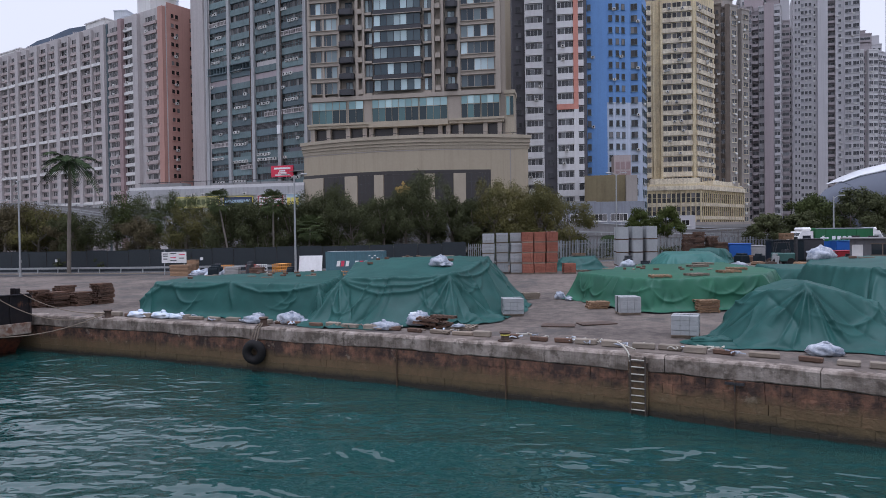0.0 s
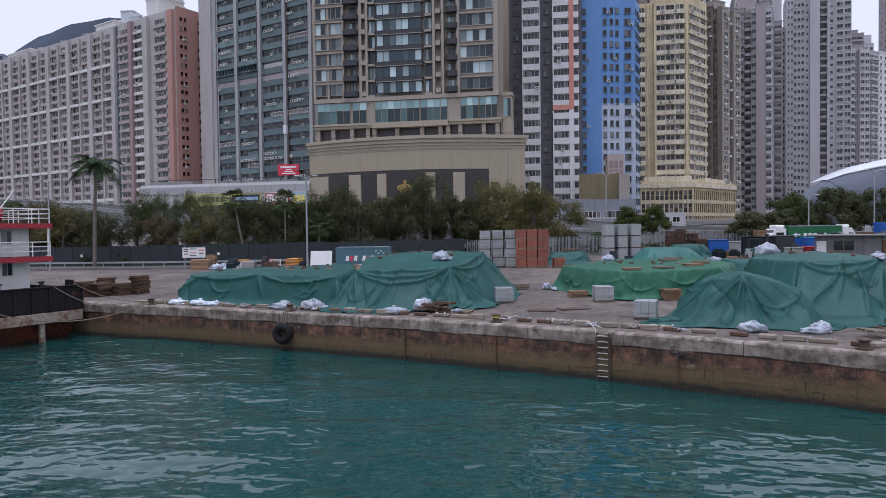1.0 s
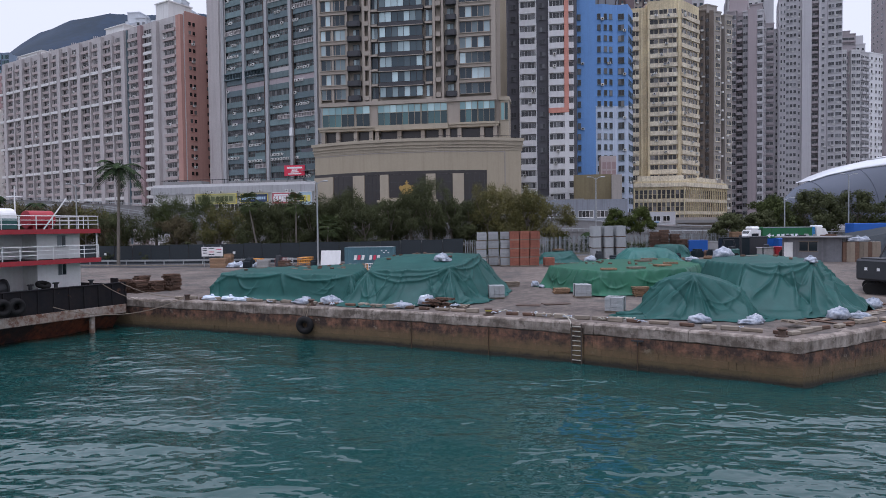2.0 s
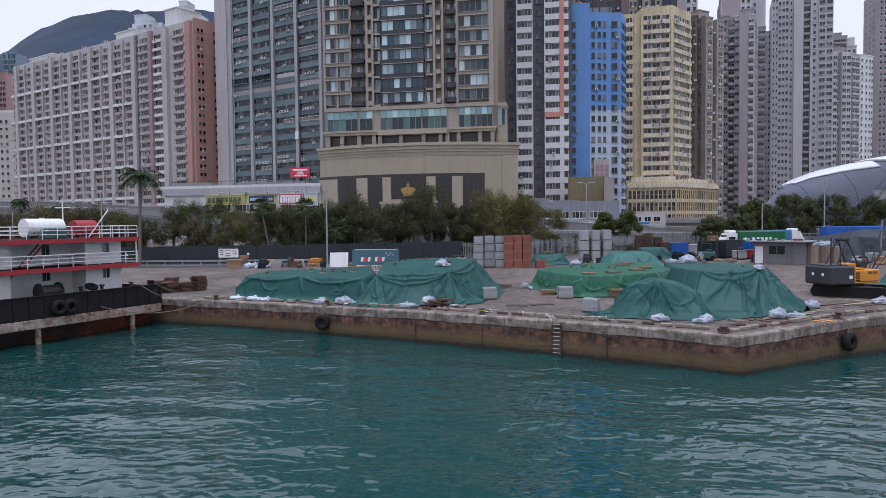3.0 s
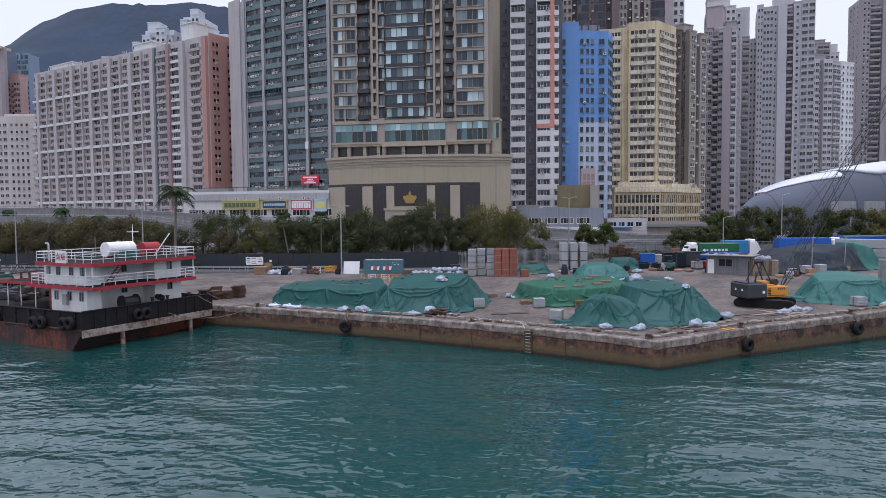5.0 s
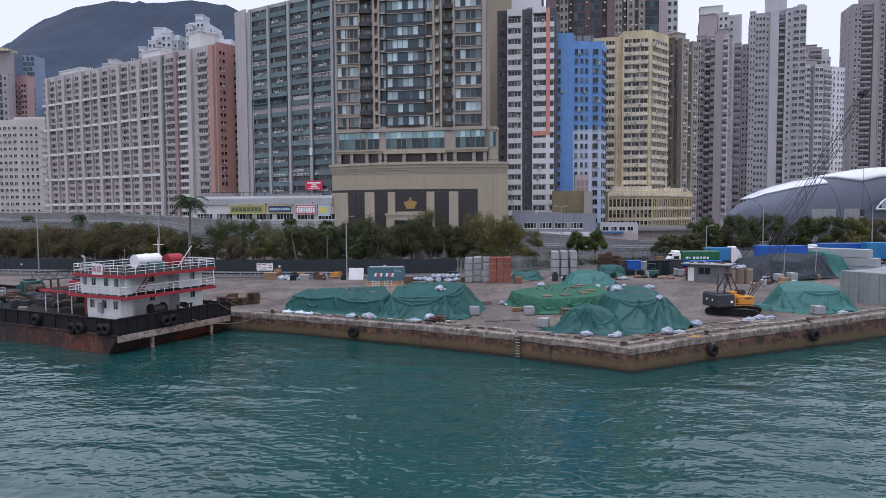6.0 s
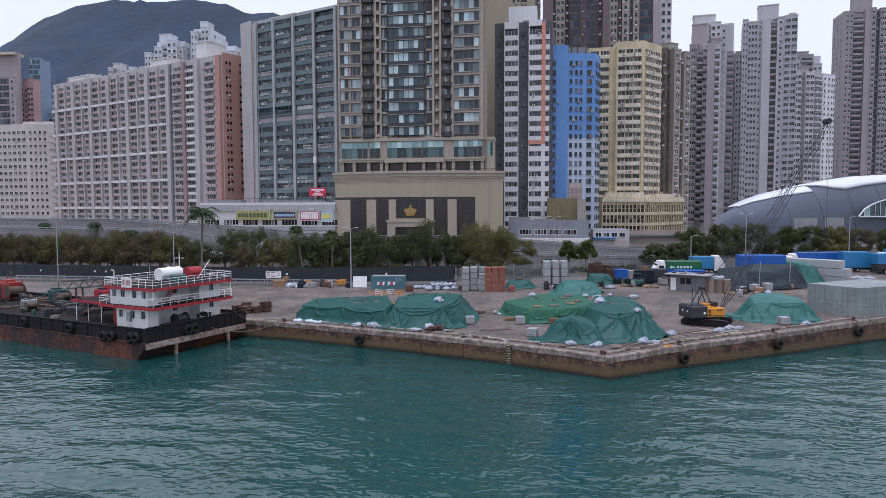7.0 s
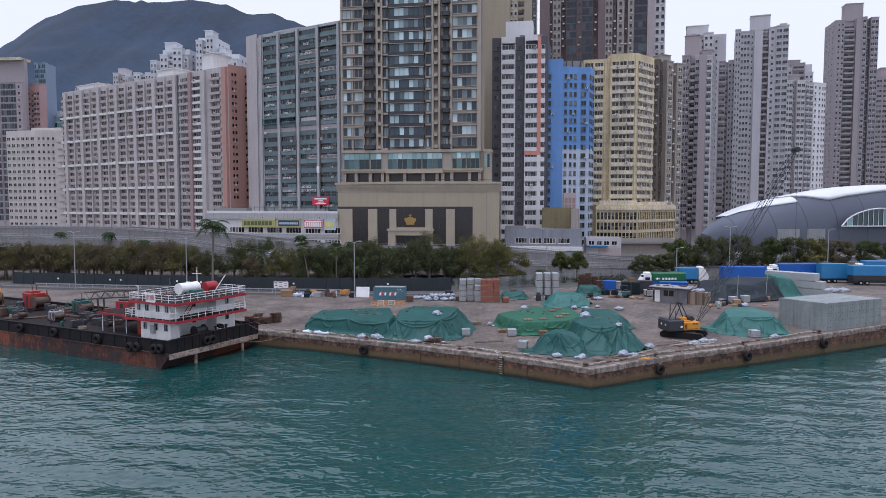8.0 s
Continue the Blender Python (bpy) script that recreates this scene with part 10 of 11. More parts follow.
    for i in range(18):
        x0, x1 = i * 22 / 18, (i + 1) * 22 / 18
        for (a0, c0), (a1, c1) in (((-0.6, -0.6), (0.6, -0.6)), ((0.6, -0.6), (0.6, 0.6)), ((0.6, 0.6), (-0.6, 0.6)), ((-0.6, 0.6), (-0.6, -0.6))):
            if i % 2:
                a0, c0, a1, c1 = a1, c1, a0, c0
            lac.cyl((x0, a0, c0), (x1, a1, c1), 0.04, n=4, caps=False)
    part("lacing", lac, M["steel_dark"], e, kind="stuff")
    for x in (3, 12, 20):
        part("trestle", Shape().box(x - 0.12, -0.7, -2.6 - 0.08 * x, x + 0.12, -0.5, -0.5).box(x - 0.12, 0.5, -2.6 - 0.08 * x, x + 0.12, 0.7, -0.5), M["iron"], e)
    # mooring lines to the bollard on the quay
    A = Vector((-38.6 + c_ * (X1 - 0.4) - s_ * (W1 - 0.6), 30.8 + s_ * (X1 - 0.4) + c_ * (W1 - 0.6), WATER_Z + bw + 0.4))
    B = Vector((moor[0], moor[1], moor[2] + 0.3))
    for k, sag in enumerate((0.5, 0.9)):
        p0 = A + Vector((0.15 * k, -2.2 * k, -0.2 * k))
        pts = [p0.lerp(B, i / 16) + Vector((0, 0, -sag * 4 * (i / 16) * (1 - i / 16))) for i in range(17)]
        single("mooring_line", Shape().tube(pts, 0.032, 6), M["rope_dark"], "slack mooring rope from the barge to the bollard", "rope", "mooring lines", smooth=True)
    p0 = A + Vector((-1.6, -6.0, -1.6))
    pts = [p0.lerp(B, i / 16) + Vector((0, 0, -1.0 * 4 * (i / 16) * (1 - i / 16))) for i in range(17)]
    single("mooring_line", Shape().tube(pts, 0.035, 6), M["rope_dark"], "slack mooring rope from the barge to the bollard", "rope", "mooring lines", smooth=True)


barge()


# ---- back road, fences, flyover ----
def strip(pts, z, w, h, material, name, label, cat):
    """A low kerb or band along plan points, with thickness."""
    s = Shape()
    for (x0, y0), (x1, y1) in zip(pts, pts[1:]):
        L_ = math.hypot(x1 - x0, y1 - y0)
        nx, ny = -(y1 - y0) / L_ * w, (x1 - x0) / L_ * w
        a, b = yard_z(x0, y0) + z, yard_z(x1, y1) + z
        s.add([(x0, y0, a - 0.3), (x1, y1, b - 0.3), (x1 + nx, y1 + ny, b - 0.3), (x0 + nx, y0 + ny, a - 0.3), (x0, y0, a + h), (x1, y1, b + h), (x1 + nx, y1 + ny, b + h), (x0 + nx, y0 + ny, a + h)],
              [(4, 5, 6, 7), (0, 1, 5, 4), (1, 2, 6, 5), (2, 3, 7, 6), (3, 0, 4, 7)])
    return single(name, s, material, label, cat, kind="structure")


KERB = [(-110, 96.5), (-80, 90.5), (-60, 86.5), (-44, 83.0), (-24, 80.6), (-4, 80.4), (6, 81.5), (30, 91)]
strip(KERB, 0, 0.3, 0.16, M["kerb"], "kerb", "worn concrete kerb along the back of the yard", "kerb")
s = Shape()
for (x0, y0), (x1, y1) in zip(KERB, KERB[1:]):
    a, b = yard_z(x0, y0) + 0.10, yard_z(x1, y1) + 0.10
    s.add([(x0, y0 + 0.3, a), (x1, y1 + 0.3, b), (x1, y1 + 4.6, b + 0.1), (x0, y0 + 4.6, a + 0.1)], [(0, 1, 2, 3)])
single("verge", s, M["road"], "dark asphalt verge behind the kerb", "pavement", kind="structure")
s = Shape()
for (x0, y0), (x1, y1) in zip(KERB, KERB[1:]):
    a, b = yard_z(x0, y0) + 0.24, yard_z(x1, y1) + 0.24
    s.add([(x0, y0 + 4.6, a), (x1, y1 + 4.6, b), (x1, y1 + 17, b + 1.2), (x0, y0 + 17, a + 1.2)], [(0, 1, 2, 3)])
single("planted_bank", s, M["soil"], "planted earth bank behind the fence", "ground", kind="structure")


def sheet_fence():
    f = thing("sheet_fence", "dark green sheeted fence on posts along the back road", "fence")
    pts = [(-108, 99.8), (-80, 94.0), (-60, 90.0), (-44, 86.6), (-24, 84.2), (-3.5, 84.0)]
    for (x0, y0), (x1, y1) in zip(pts, pts[1:]):
        n = max(1, round(math.hypot(x1 - x0, y1 - y0) / 3.0))
        for i in range(n):
            ax, ay = x0 + (x1 - x0) * i / n, y0 + (y1 - y0) * i / n
            bx, by = x0 + (x1 - x0) * (i + 1) / n, y0 + (y1 - y0) * (i + 1) / n
            z = yard_z(ax, ay)
            u = Vector((bx - ax, by - ay)).normalized()
            c = ((ax + bx) / 2, (ay + by) / 2)
            part("panel", Shape().obox(c, tuple(u), math.hypot(bx - ax, by - ay) - 0.08, 0.05, z + 0.1, z + 2.85 + rp.uniform(-0.06, 0.06)), M["fence_green"], f)
            part("post", Shape().cyl((ax, ay - 0.06, z), (ax, ay - 0.06, z + 2.45), 0.05, n=6), M["steel_dark"], f)
            if (i * 7 + int(x0)) % 5 == 0:
                part("notice_plate", Shape().obox((c[0], c[1] - 0.05), tuple(u), 0.4, 0.03, z + 1.4, z + 1.75), M["white_paint"], f)


sheet_fence()


def back_road():
    """A worn asphalt lane along the foot of the fence."""
    s = Shape()
    line = [(-160, 108.6), (-108, 98.6), (-80, 92.8), (-60, 88.8), (-44, 85.6), (-24, 83.4), (-4, 83.2)]
    for k in range(41):
        q = k / 40 * (len(line) - 1)
        i = min(int(q), len(line) - 2)
        x = line[i][0] + (line[i + 1][0] - line[i][0]) * (q - i)
        y = line[i][1] + (line[i + 1][1] - line[i][1]) * (q - i)
        for o in (0.0, 2.4, 4.8 + 0.5 * math.sin(k * 1.3)):
            s.v.append((x - 0.15 * o, y - o, yard_z(x, y - o) + 0.014))
    for k in range(40):
        for o in range(2):
            a = k * 3 + o
            s.f.append((a, a + 1, a + 4, a + 3))
            s.mi.append(0)
    single("road", s, M["lane"], "dark worn asphalt lane along the fence", "road", kind="structure")


back_road()


def crash_rail():
    t = thing("crash_rail", "low steel crash rail in front of the fence", "barrier")
    pts = [(-100, 95.6), (-60, 88.0), (-44, 84.6), (-26, 82.4)]
    for (x0, y0), (x1, y1) in zip(pts, pts[1:]):
        za, zb = yard_z(x0, y0), yard_z(x1, y1)
        part("rail", Shape().add([(x0, y0, za + 0.55), (x1, y1, zb + 0.55), (x1, y1, zb + 0.8), (x0, y0, za + 0.8), (x0, y0 + 0.06, za + 0.55), (x1, y1 + 0.06, zb + 0.55), (x1, y1 + 0.06, zb + 0.8), (x0, y0 + 0.06, za + 0.8)],
                             [(0, 1, 2, 3), (7, 6, 5, 4), (3, 2, 6, 7), (0, 4, 5, 1)]), M["galv"], t)
        n = int(math.hypot(x1 - x0, y1 - y0) / 3)
        for i in range(n):
            x, y = x0 + (x1 - x0) * i / n, y0 + (y1 - y0) * i / n
            part("post", Shape().box(x - 0.06, y + 0.06, yard_z(x, y), x + 0.06, y + 0.16, yard_z(x, y) + 0.8), M["galv"], t)


crash_rail()


def palisade():
    f = thing("palisade_fence", "grey steel palisade fence before the flyover", "fence")
    pts = [(-3.2, 84.2), (6, 85.0), (14, 90.5), (34, 101.0), (46, 104)]
    d = Shape().box(-0.035, -0.02, 0.1, 0.035, 0.02, 2.6).data("pale", M["fence_metal"])
    for (x0, y0), (x1, y1) in zip(pts, pts[1:]):
        L_ = math.hypot(x1 - x0, y1 - y0)
        n = round(L_ / 0.24)
        for i in range(n):
            x, y = x0 + (x1 - x0) * i / n, y0 + (y1 - y0) * i / n
            piece("pale", d, f, (x, y, yard_z(x, y)), math.atan2(y1 - y0, x1 - x0))
        for h in (0.4, 2.2):
            z0, z1 = yard_z(x0, y0), yard_z(x1, y1)
            part("rail", Shape().cyl((x0, y0 + 0.04, z0 + h), (x1, y1 + 0.04, z1 + h), 0.035, n=4), M["fence_metal"], f)
        for i in range(int(L_ / 2.6) + 1):
            q = i * 2.6 / L_
            x, y = x0 + (x1 - x0) * q, y0 + (y1 - y0) * q
            part("post", Shape().box(x - 0.05, y, yard_z(x, y), x + 0.05, y + 0.1, yard_z(x, y) + 2.7), M["fence_metal"], f)


palisade()


def flyover(name, label, near, width, wall_h=1.05, thick=1.3, piers=()):
    """A raised road: near edge given as (x, y, parapet top z)."""
    t = thing(name, label, "flyover", kind="structure")
    top, under, side, road = Shape(), Shape(), Shape(), Shape()
    for (x0, y0, z0), (x1, y1, z1) in zip(near, near[1:]):
        for o in (0.0, width - 0.3):
            s = Shape()
            vs = []
            for x, y, z in ((x0, y0 + o, z0), (x1, y1 + o, z1)):
                vs += [(x, y, z - wall_h - thick), (x, y + 0.3, z - wall_h - thick), (x, y + 0.3, z), (x, y, z)]
            s.add(vs, [(0, 4, 7, 3), (1, 2, 6, 5), (3, 7, 6, 2), (0, 1, 5, 4), (0, 3, 2, 1), (4, 5, 6, 7)])
            part("parapet", s, M["concrete"], t)
            cap = Shape()
            cap.add([(x0, y0 + o - 0.07, z0 - 0.02), (x1, y1 + o - 0.07, z1 - 0.02), (x1, y1 + o + 0.37, z1 - 0.02), (x0, y0 + o + 0.37, z0 - 0.02), (x0, y0 + o - 0.07, z0 + 0.12), (x1, y1 + o - 0.07, z1 + 0.12), (x1, y1 + o + 0.37, z1 + 0.12), (x0, y0 + o + 0.37, z0 + 0.12)],
                    [(4, 5, 6, 7), (0, 1, 5, 4), (2, 3, 7, 6)])
            part("coping_strip", cap, M["concrete"], t)
            L_ = math.hypot(x1 - x0, y1 - y0)
            n = int(L_ / 2.2)
            rail = Shape().cyl((x0, y0 + o + 0.15, z0 + 0.55), (x1, y1 + o + 0.15, z1 + 0.55), 0.05, n=5)
            part("hand_rail", rail, M["galv"], t)
            for i in range(n):
                q = i / n
                x, y, z = x0 + (x1 - x0) * q, y0 + (y1 - y0) * q + o + 0.15, z0 + (z1 - z0) * q
                part("rail_post", Shape().box(x - 0.04, y - 0.04, z + 0.1, x + 0.04, y + 0.04, z + 0.6), M["galv"], t)
        road.add([(x0, y0 + 0.3, z0 - wall_h), (x1, y1 + 0.3, z1 - wall_h), (x1, y1 + width - 0.3, z1 - wall_h), (x0, y0 + width - 0.3, z0 - wall_h)], [(0, 1, 2, 3)])
        under.add([(x0, y0 + 0.3, z0 - wall_h - thick), (x1, y1 + 0.3, z1 - wall_h - thick), (x1, y1 + width - 0.3, z1 - wall_h - thick), (x0, y0 + width - 0.3, z0 - wall_h - thick)], [(3, 2, 1, 0)])
    part("road_surface", road, M["road"], t)
    part("soffit", under, M["concrete"], t)
    for x, y, z in piers:
        part("pier", Shape().prism([(x - 0.9, y), (x + 0.9, y), (x + 0.9, y + width * 0.7), (x - 0.9, y + width * 0.7)], 0.3, z), M["concrete"], t)


flyover("flyover", "pale concrete slip road descending behind the trees", [(-260, 118, 11.2), (-120, 107.5, 11.0), (-72, 105.5, 9.9), (-52, 105, 6.9), (-31, 105, 4.9), (0, 105, 5.1), (33, 106, 4.1), (60, 112, 3.6), (160, 128, 3.2)], 8.5, piers=((-104, 108, 8.7), (-84, 107, 8.2), (-68, 107, 7.0), (-130, 109, 8.8), (-155, 111, 8.8)))
flyover("flyover", "raised concrete main road in front of the buildings", [(-260, 134, 13.4), (-97, 125, 12.4), (-66, 124, 10.4), (-35, 122, 7.4), (8, 119, 7.4), (38, 119, 5.0), (70, 124, 4.0), (170, 146, 3.4)], 15, piers=((-90, 127, 10.0), (-60, 127, 8.0), (-120, 128, 10.6), (-150, 130, 11)))


# vehicles on the raised road
def car(x, y, z, turn, m, label, L_=4.4):
    t = thing("car", label, "car", (x, y, z), turn, group="cars on the flyover")
    part("body", Shape().bevel_box(-L_ / 2, -0.85, 0.3, L_ / 2, 0.85, 0.95, 0.16), M[m], t)
    part("cabin", Shape().add([(-1.5, -0.75, 0.93), (1.2, -0.75, 0.93), (0.6, -0.65, 1.5), (-1.1, -0.65, 1.5), (-1.5, 0.75, 0.93), (1.2, 0.75, 0.93), (0.6, 0.65, 1.5), (-1.1, 0.65, 1.5)], [(0, 1, 2, 3), (7, 6, 5, 4), (3, 2, 6, 7), (1, 5, 6, 2), (0, 3, 7, 4)]), M["glass"], t)
    part("roof", Shape().bevel_box(-1.1, -0.66, 1.48, 0.6, 0.66, 1.55, 0.03), M[m], t)
    for a in (-1.35, 1.35):
        for b in (-0.87, 0.67):
            part("wheel", Shape().cyl((a, b, 0.32), (a, b + 0.2, 0.32), 0.32, n=14), M["rubber"], t)


car(-27.5, 124.5, 6.3, -3, "white_paint", "white car on the raised road")


# low stores in front of the industrial building
def stores():
    b = thing("storage_building", "long low white and grey storage building with coloured sign boards", "commercial building")
    f = Face((-84.5, 157.5), (-40.9, 150.2))
    mass(b, rect(f, 6), BASE, 16.2, M["pale_tower"])
    sh = Shape()
    f.slab(sh, -0.3, f.len + 0.1, 14.6, 16.4, 0.4)
    f.slab(sh, -0.1, f.len, 8.9, 9.9, 0.3)
    part("fascia", sh, M["grey_wall"], b)
    spots = []
    for z, h in ((10.3, 1.7), (6.4, 1.8)):
        s0 = 1.6
        while s0 < f.len - 4:
            d = window_data("store%d" % round(h * 10), 5.0, h, 5, "glass_warm", "white_band", 0.08, True, bar=0.1)
            spots.append((d, f.at(s0 + 2.5, z, 0.02), f.turn))
            s0 += 6.4
    put_windows(b, spots)
    for s0, s1, z0, z1, m, lab in ((12.5, 23.6, 12.1, 14.5, "sign_yellow", "olive yellow sign board with large characters"), (24.8, 32.0, 12.3, 14.3, "sign_navy", "navy sign board with pale writing"), (33.2, 39.6, 11.8, 14.5, "sign_pink", "faded red sign board with white writing"), (40.2, 43.6, 11.4, 14.6, "sign_pale", "pale blue picture board")):
        sh = Shape()
        f.slab(sh, s0, s1, z0, z1, 0.6, -0.3)
        sg = single("sign_board", sh, M[m], lab, "sign", "store signs")
        edge = Shape()
        for z in (z0 - 0.06, z1 - 0.06):
            f.slab(edge, s0 - 0.08, s1 + 0.08, z, z + 0.12, 0.68, -0.28)
        for q in (s0 - 0.06, s1 - 0.06):
            f.slab(edge, q, q + 0.12, z0, z1, 0.67, -0.28)
        part("rim", edge, M["letter_yellow" if m in ("sign_yellow", "sign_navy") else "white_band"], sg)
        ink = {"sign_yellow": "letter_olive", "sign_navy": "sign_pale", "sign_pink": "letter_white", "sign_pale": "letter_yellow"}[m]
        n = {"sign_yellow": 8, "sign_navy": 11, "sign_pink": 8, "sign_pale": 3}[m]
        step = (s1 - s0) * 0.88 / n
        hgt = (z1 - z0) * (0.34 if m == "sign_navy" else 0.5)
        zc = (z0 + z1) / 2 - (0.2 if m == "sign_pink" else 0)
        for i in range(n):
            q0 = s0 + (s1 - s0) * 0.06 + step * i
            c = Shape()
            f.slab(c, q0, q0 + step * 0.78, zc - hgt / 2, zc + hgt / 2, 0.66, -0.55)
            part("character_block", c, M[ink], sg)
        if m == "sign_pink":
            part("writing_line", f.slab(Shape(), s0 + 0.5, s1 - 0.5, z1 - 0.75, z1 - 0.35, 0.66, -0.55), M["letter_white"], sg)
    for s0 in (17, 19.5, 24, 30, 37, 38.4):
        put_acs(b, f, [(s0, 14.7)])
    # roof frames and tanks
    rf = Shape()
    for i in range(12):
        p = f.at(2 + i * 3.4, 16.2, -2)
        rf.cyl((p[0], p[1], 16.2), (p[0], p[1], 18.4), 0.06, n=5)
    p, q = f.at(1, 18.3, -2), f.at(42, 18.3, -2)
    rf.cyl(p, q, 0.07, n=5)
    part("roof_frame", rf, M["steel_dark"], b)
    sh = Shape()
    f.slab(sh, 2, 13, 16.2, 18.0, -1.5, 5)
    f.slab(sh, 20, 40, 16.2, 17.8, -2.5, 5)
    part("roof_shed", sh, M["roof_grey"], b)


stores()


def low_row():
    b = thing("low_building", "low grey workshop with a white band and a window row", "commercial building")
    f = Face((9.6, 150.4), (32.2, 147.6))
    mass(b, rect(f, 7), BASE, 10.8, M["slate_wall"])
    sh = Shape()
    f.slab(sh, -0.2, f.len + 0.2, 5.4, 6.6, 1.2)
    part("band", sh, M["white_band"], b)
    d = window_data("low", 3.4, 1.5, 4, "glass_warm", "white_band", 0.08, True, bar=0.08)
    put_windows(b, [(d, f.at(5 + i * 4.2, 7.6, 0.02), f.turn) for i in range(4)])
    sh = Shape()
    f.slab(sh, 0, 6, 10.8, 12.6, -1, 5)
    f.slab(sh, 7, 13, 10.8, 12.0, -2, 4)
    part("roof_shed", sh, M["roof_grey"], b)
    for k in range(4):
        part("ground_opening", f.slab(Shape(), 0.8 + k * 5.4, 5.4 + k * 5.4, 2.0, 5.0, 0.06), M["glass_warm" if k % 3 else "dark_panel"], b)
    c = thing("low_building", "ochre blank-walled block behind the workshop", "commercial building")
    g = Face((21.4, 158.6), (30.6, 157.2))
    mass(c, rect(g, 8), BASE, 17.2, M["ochre_wall"])
    e = thing("stair_tower", "tall narrow stone-coloured stair tower", "tower")
    mass(e, [(30.0, 155.2), (32.4, 154.9), (32.9, 159), (30.5, 159.3)], BASE, 16.9, M["brown_wall"])
    mass(e, [(28.2, 159.6), (31.9, 159.2), (32.2, 164), (28.5, 164.4)], 12.0, 21.8, M["pinkish"], "upper_block")
    for k in range(3):
        for r in range(2):
            part("recessed_panel", Face((28.2, 159.6), (31.9, 159.2)).slab(Shape(), 0.35 + k * 1.15, 1.25 + k * 1.15, 17.4 + r * 2.1, 19.1 + r * 2.1, 0.05), M["mauve"], e)
    h = thing("low_building", "small white shop house with a blue awning", "shop")
    k = Face((35.2, 158.6), (45.8, 158.0))
    mass(h, rect(k, 8), BASE, 7.9, M["ash_wall"])
    sh = Shape()
    k.slab(sh, 0, 6.5, 6.0, 6.4, 1.4)
    part("awning", sh, M["truck_sky"], h)
    sh = Shape()
    k.slab(sh, 3.6, 10.4, 1.7, 5.6, 0.08)
    part("shutter", sh, M["pinkish"], h)
    put_windows(h, [(window_data("shop", 1.6, 1.2, 2, "glass_warm", "white_band", 0.08), k.at(1.6 + i * 2.3, 6.55, 0.02), k.turn) for i in range(4)])
    w = thing("low_building", "long low grey shed beside the shop house", "shed")
    k = Face((46.5, 175), (68, 178))
    mass(w, rect(k, 8), BASE, 6.6, M["brown_wall"])
    sh = Shape()
    k.slab(sh, -0.5, k.len, 6.0, 6.8, 1.2)
    part("roof_edge", sh, M["roof_grey"], w)


low_row()


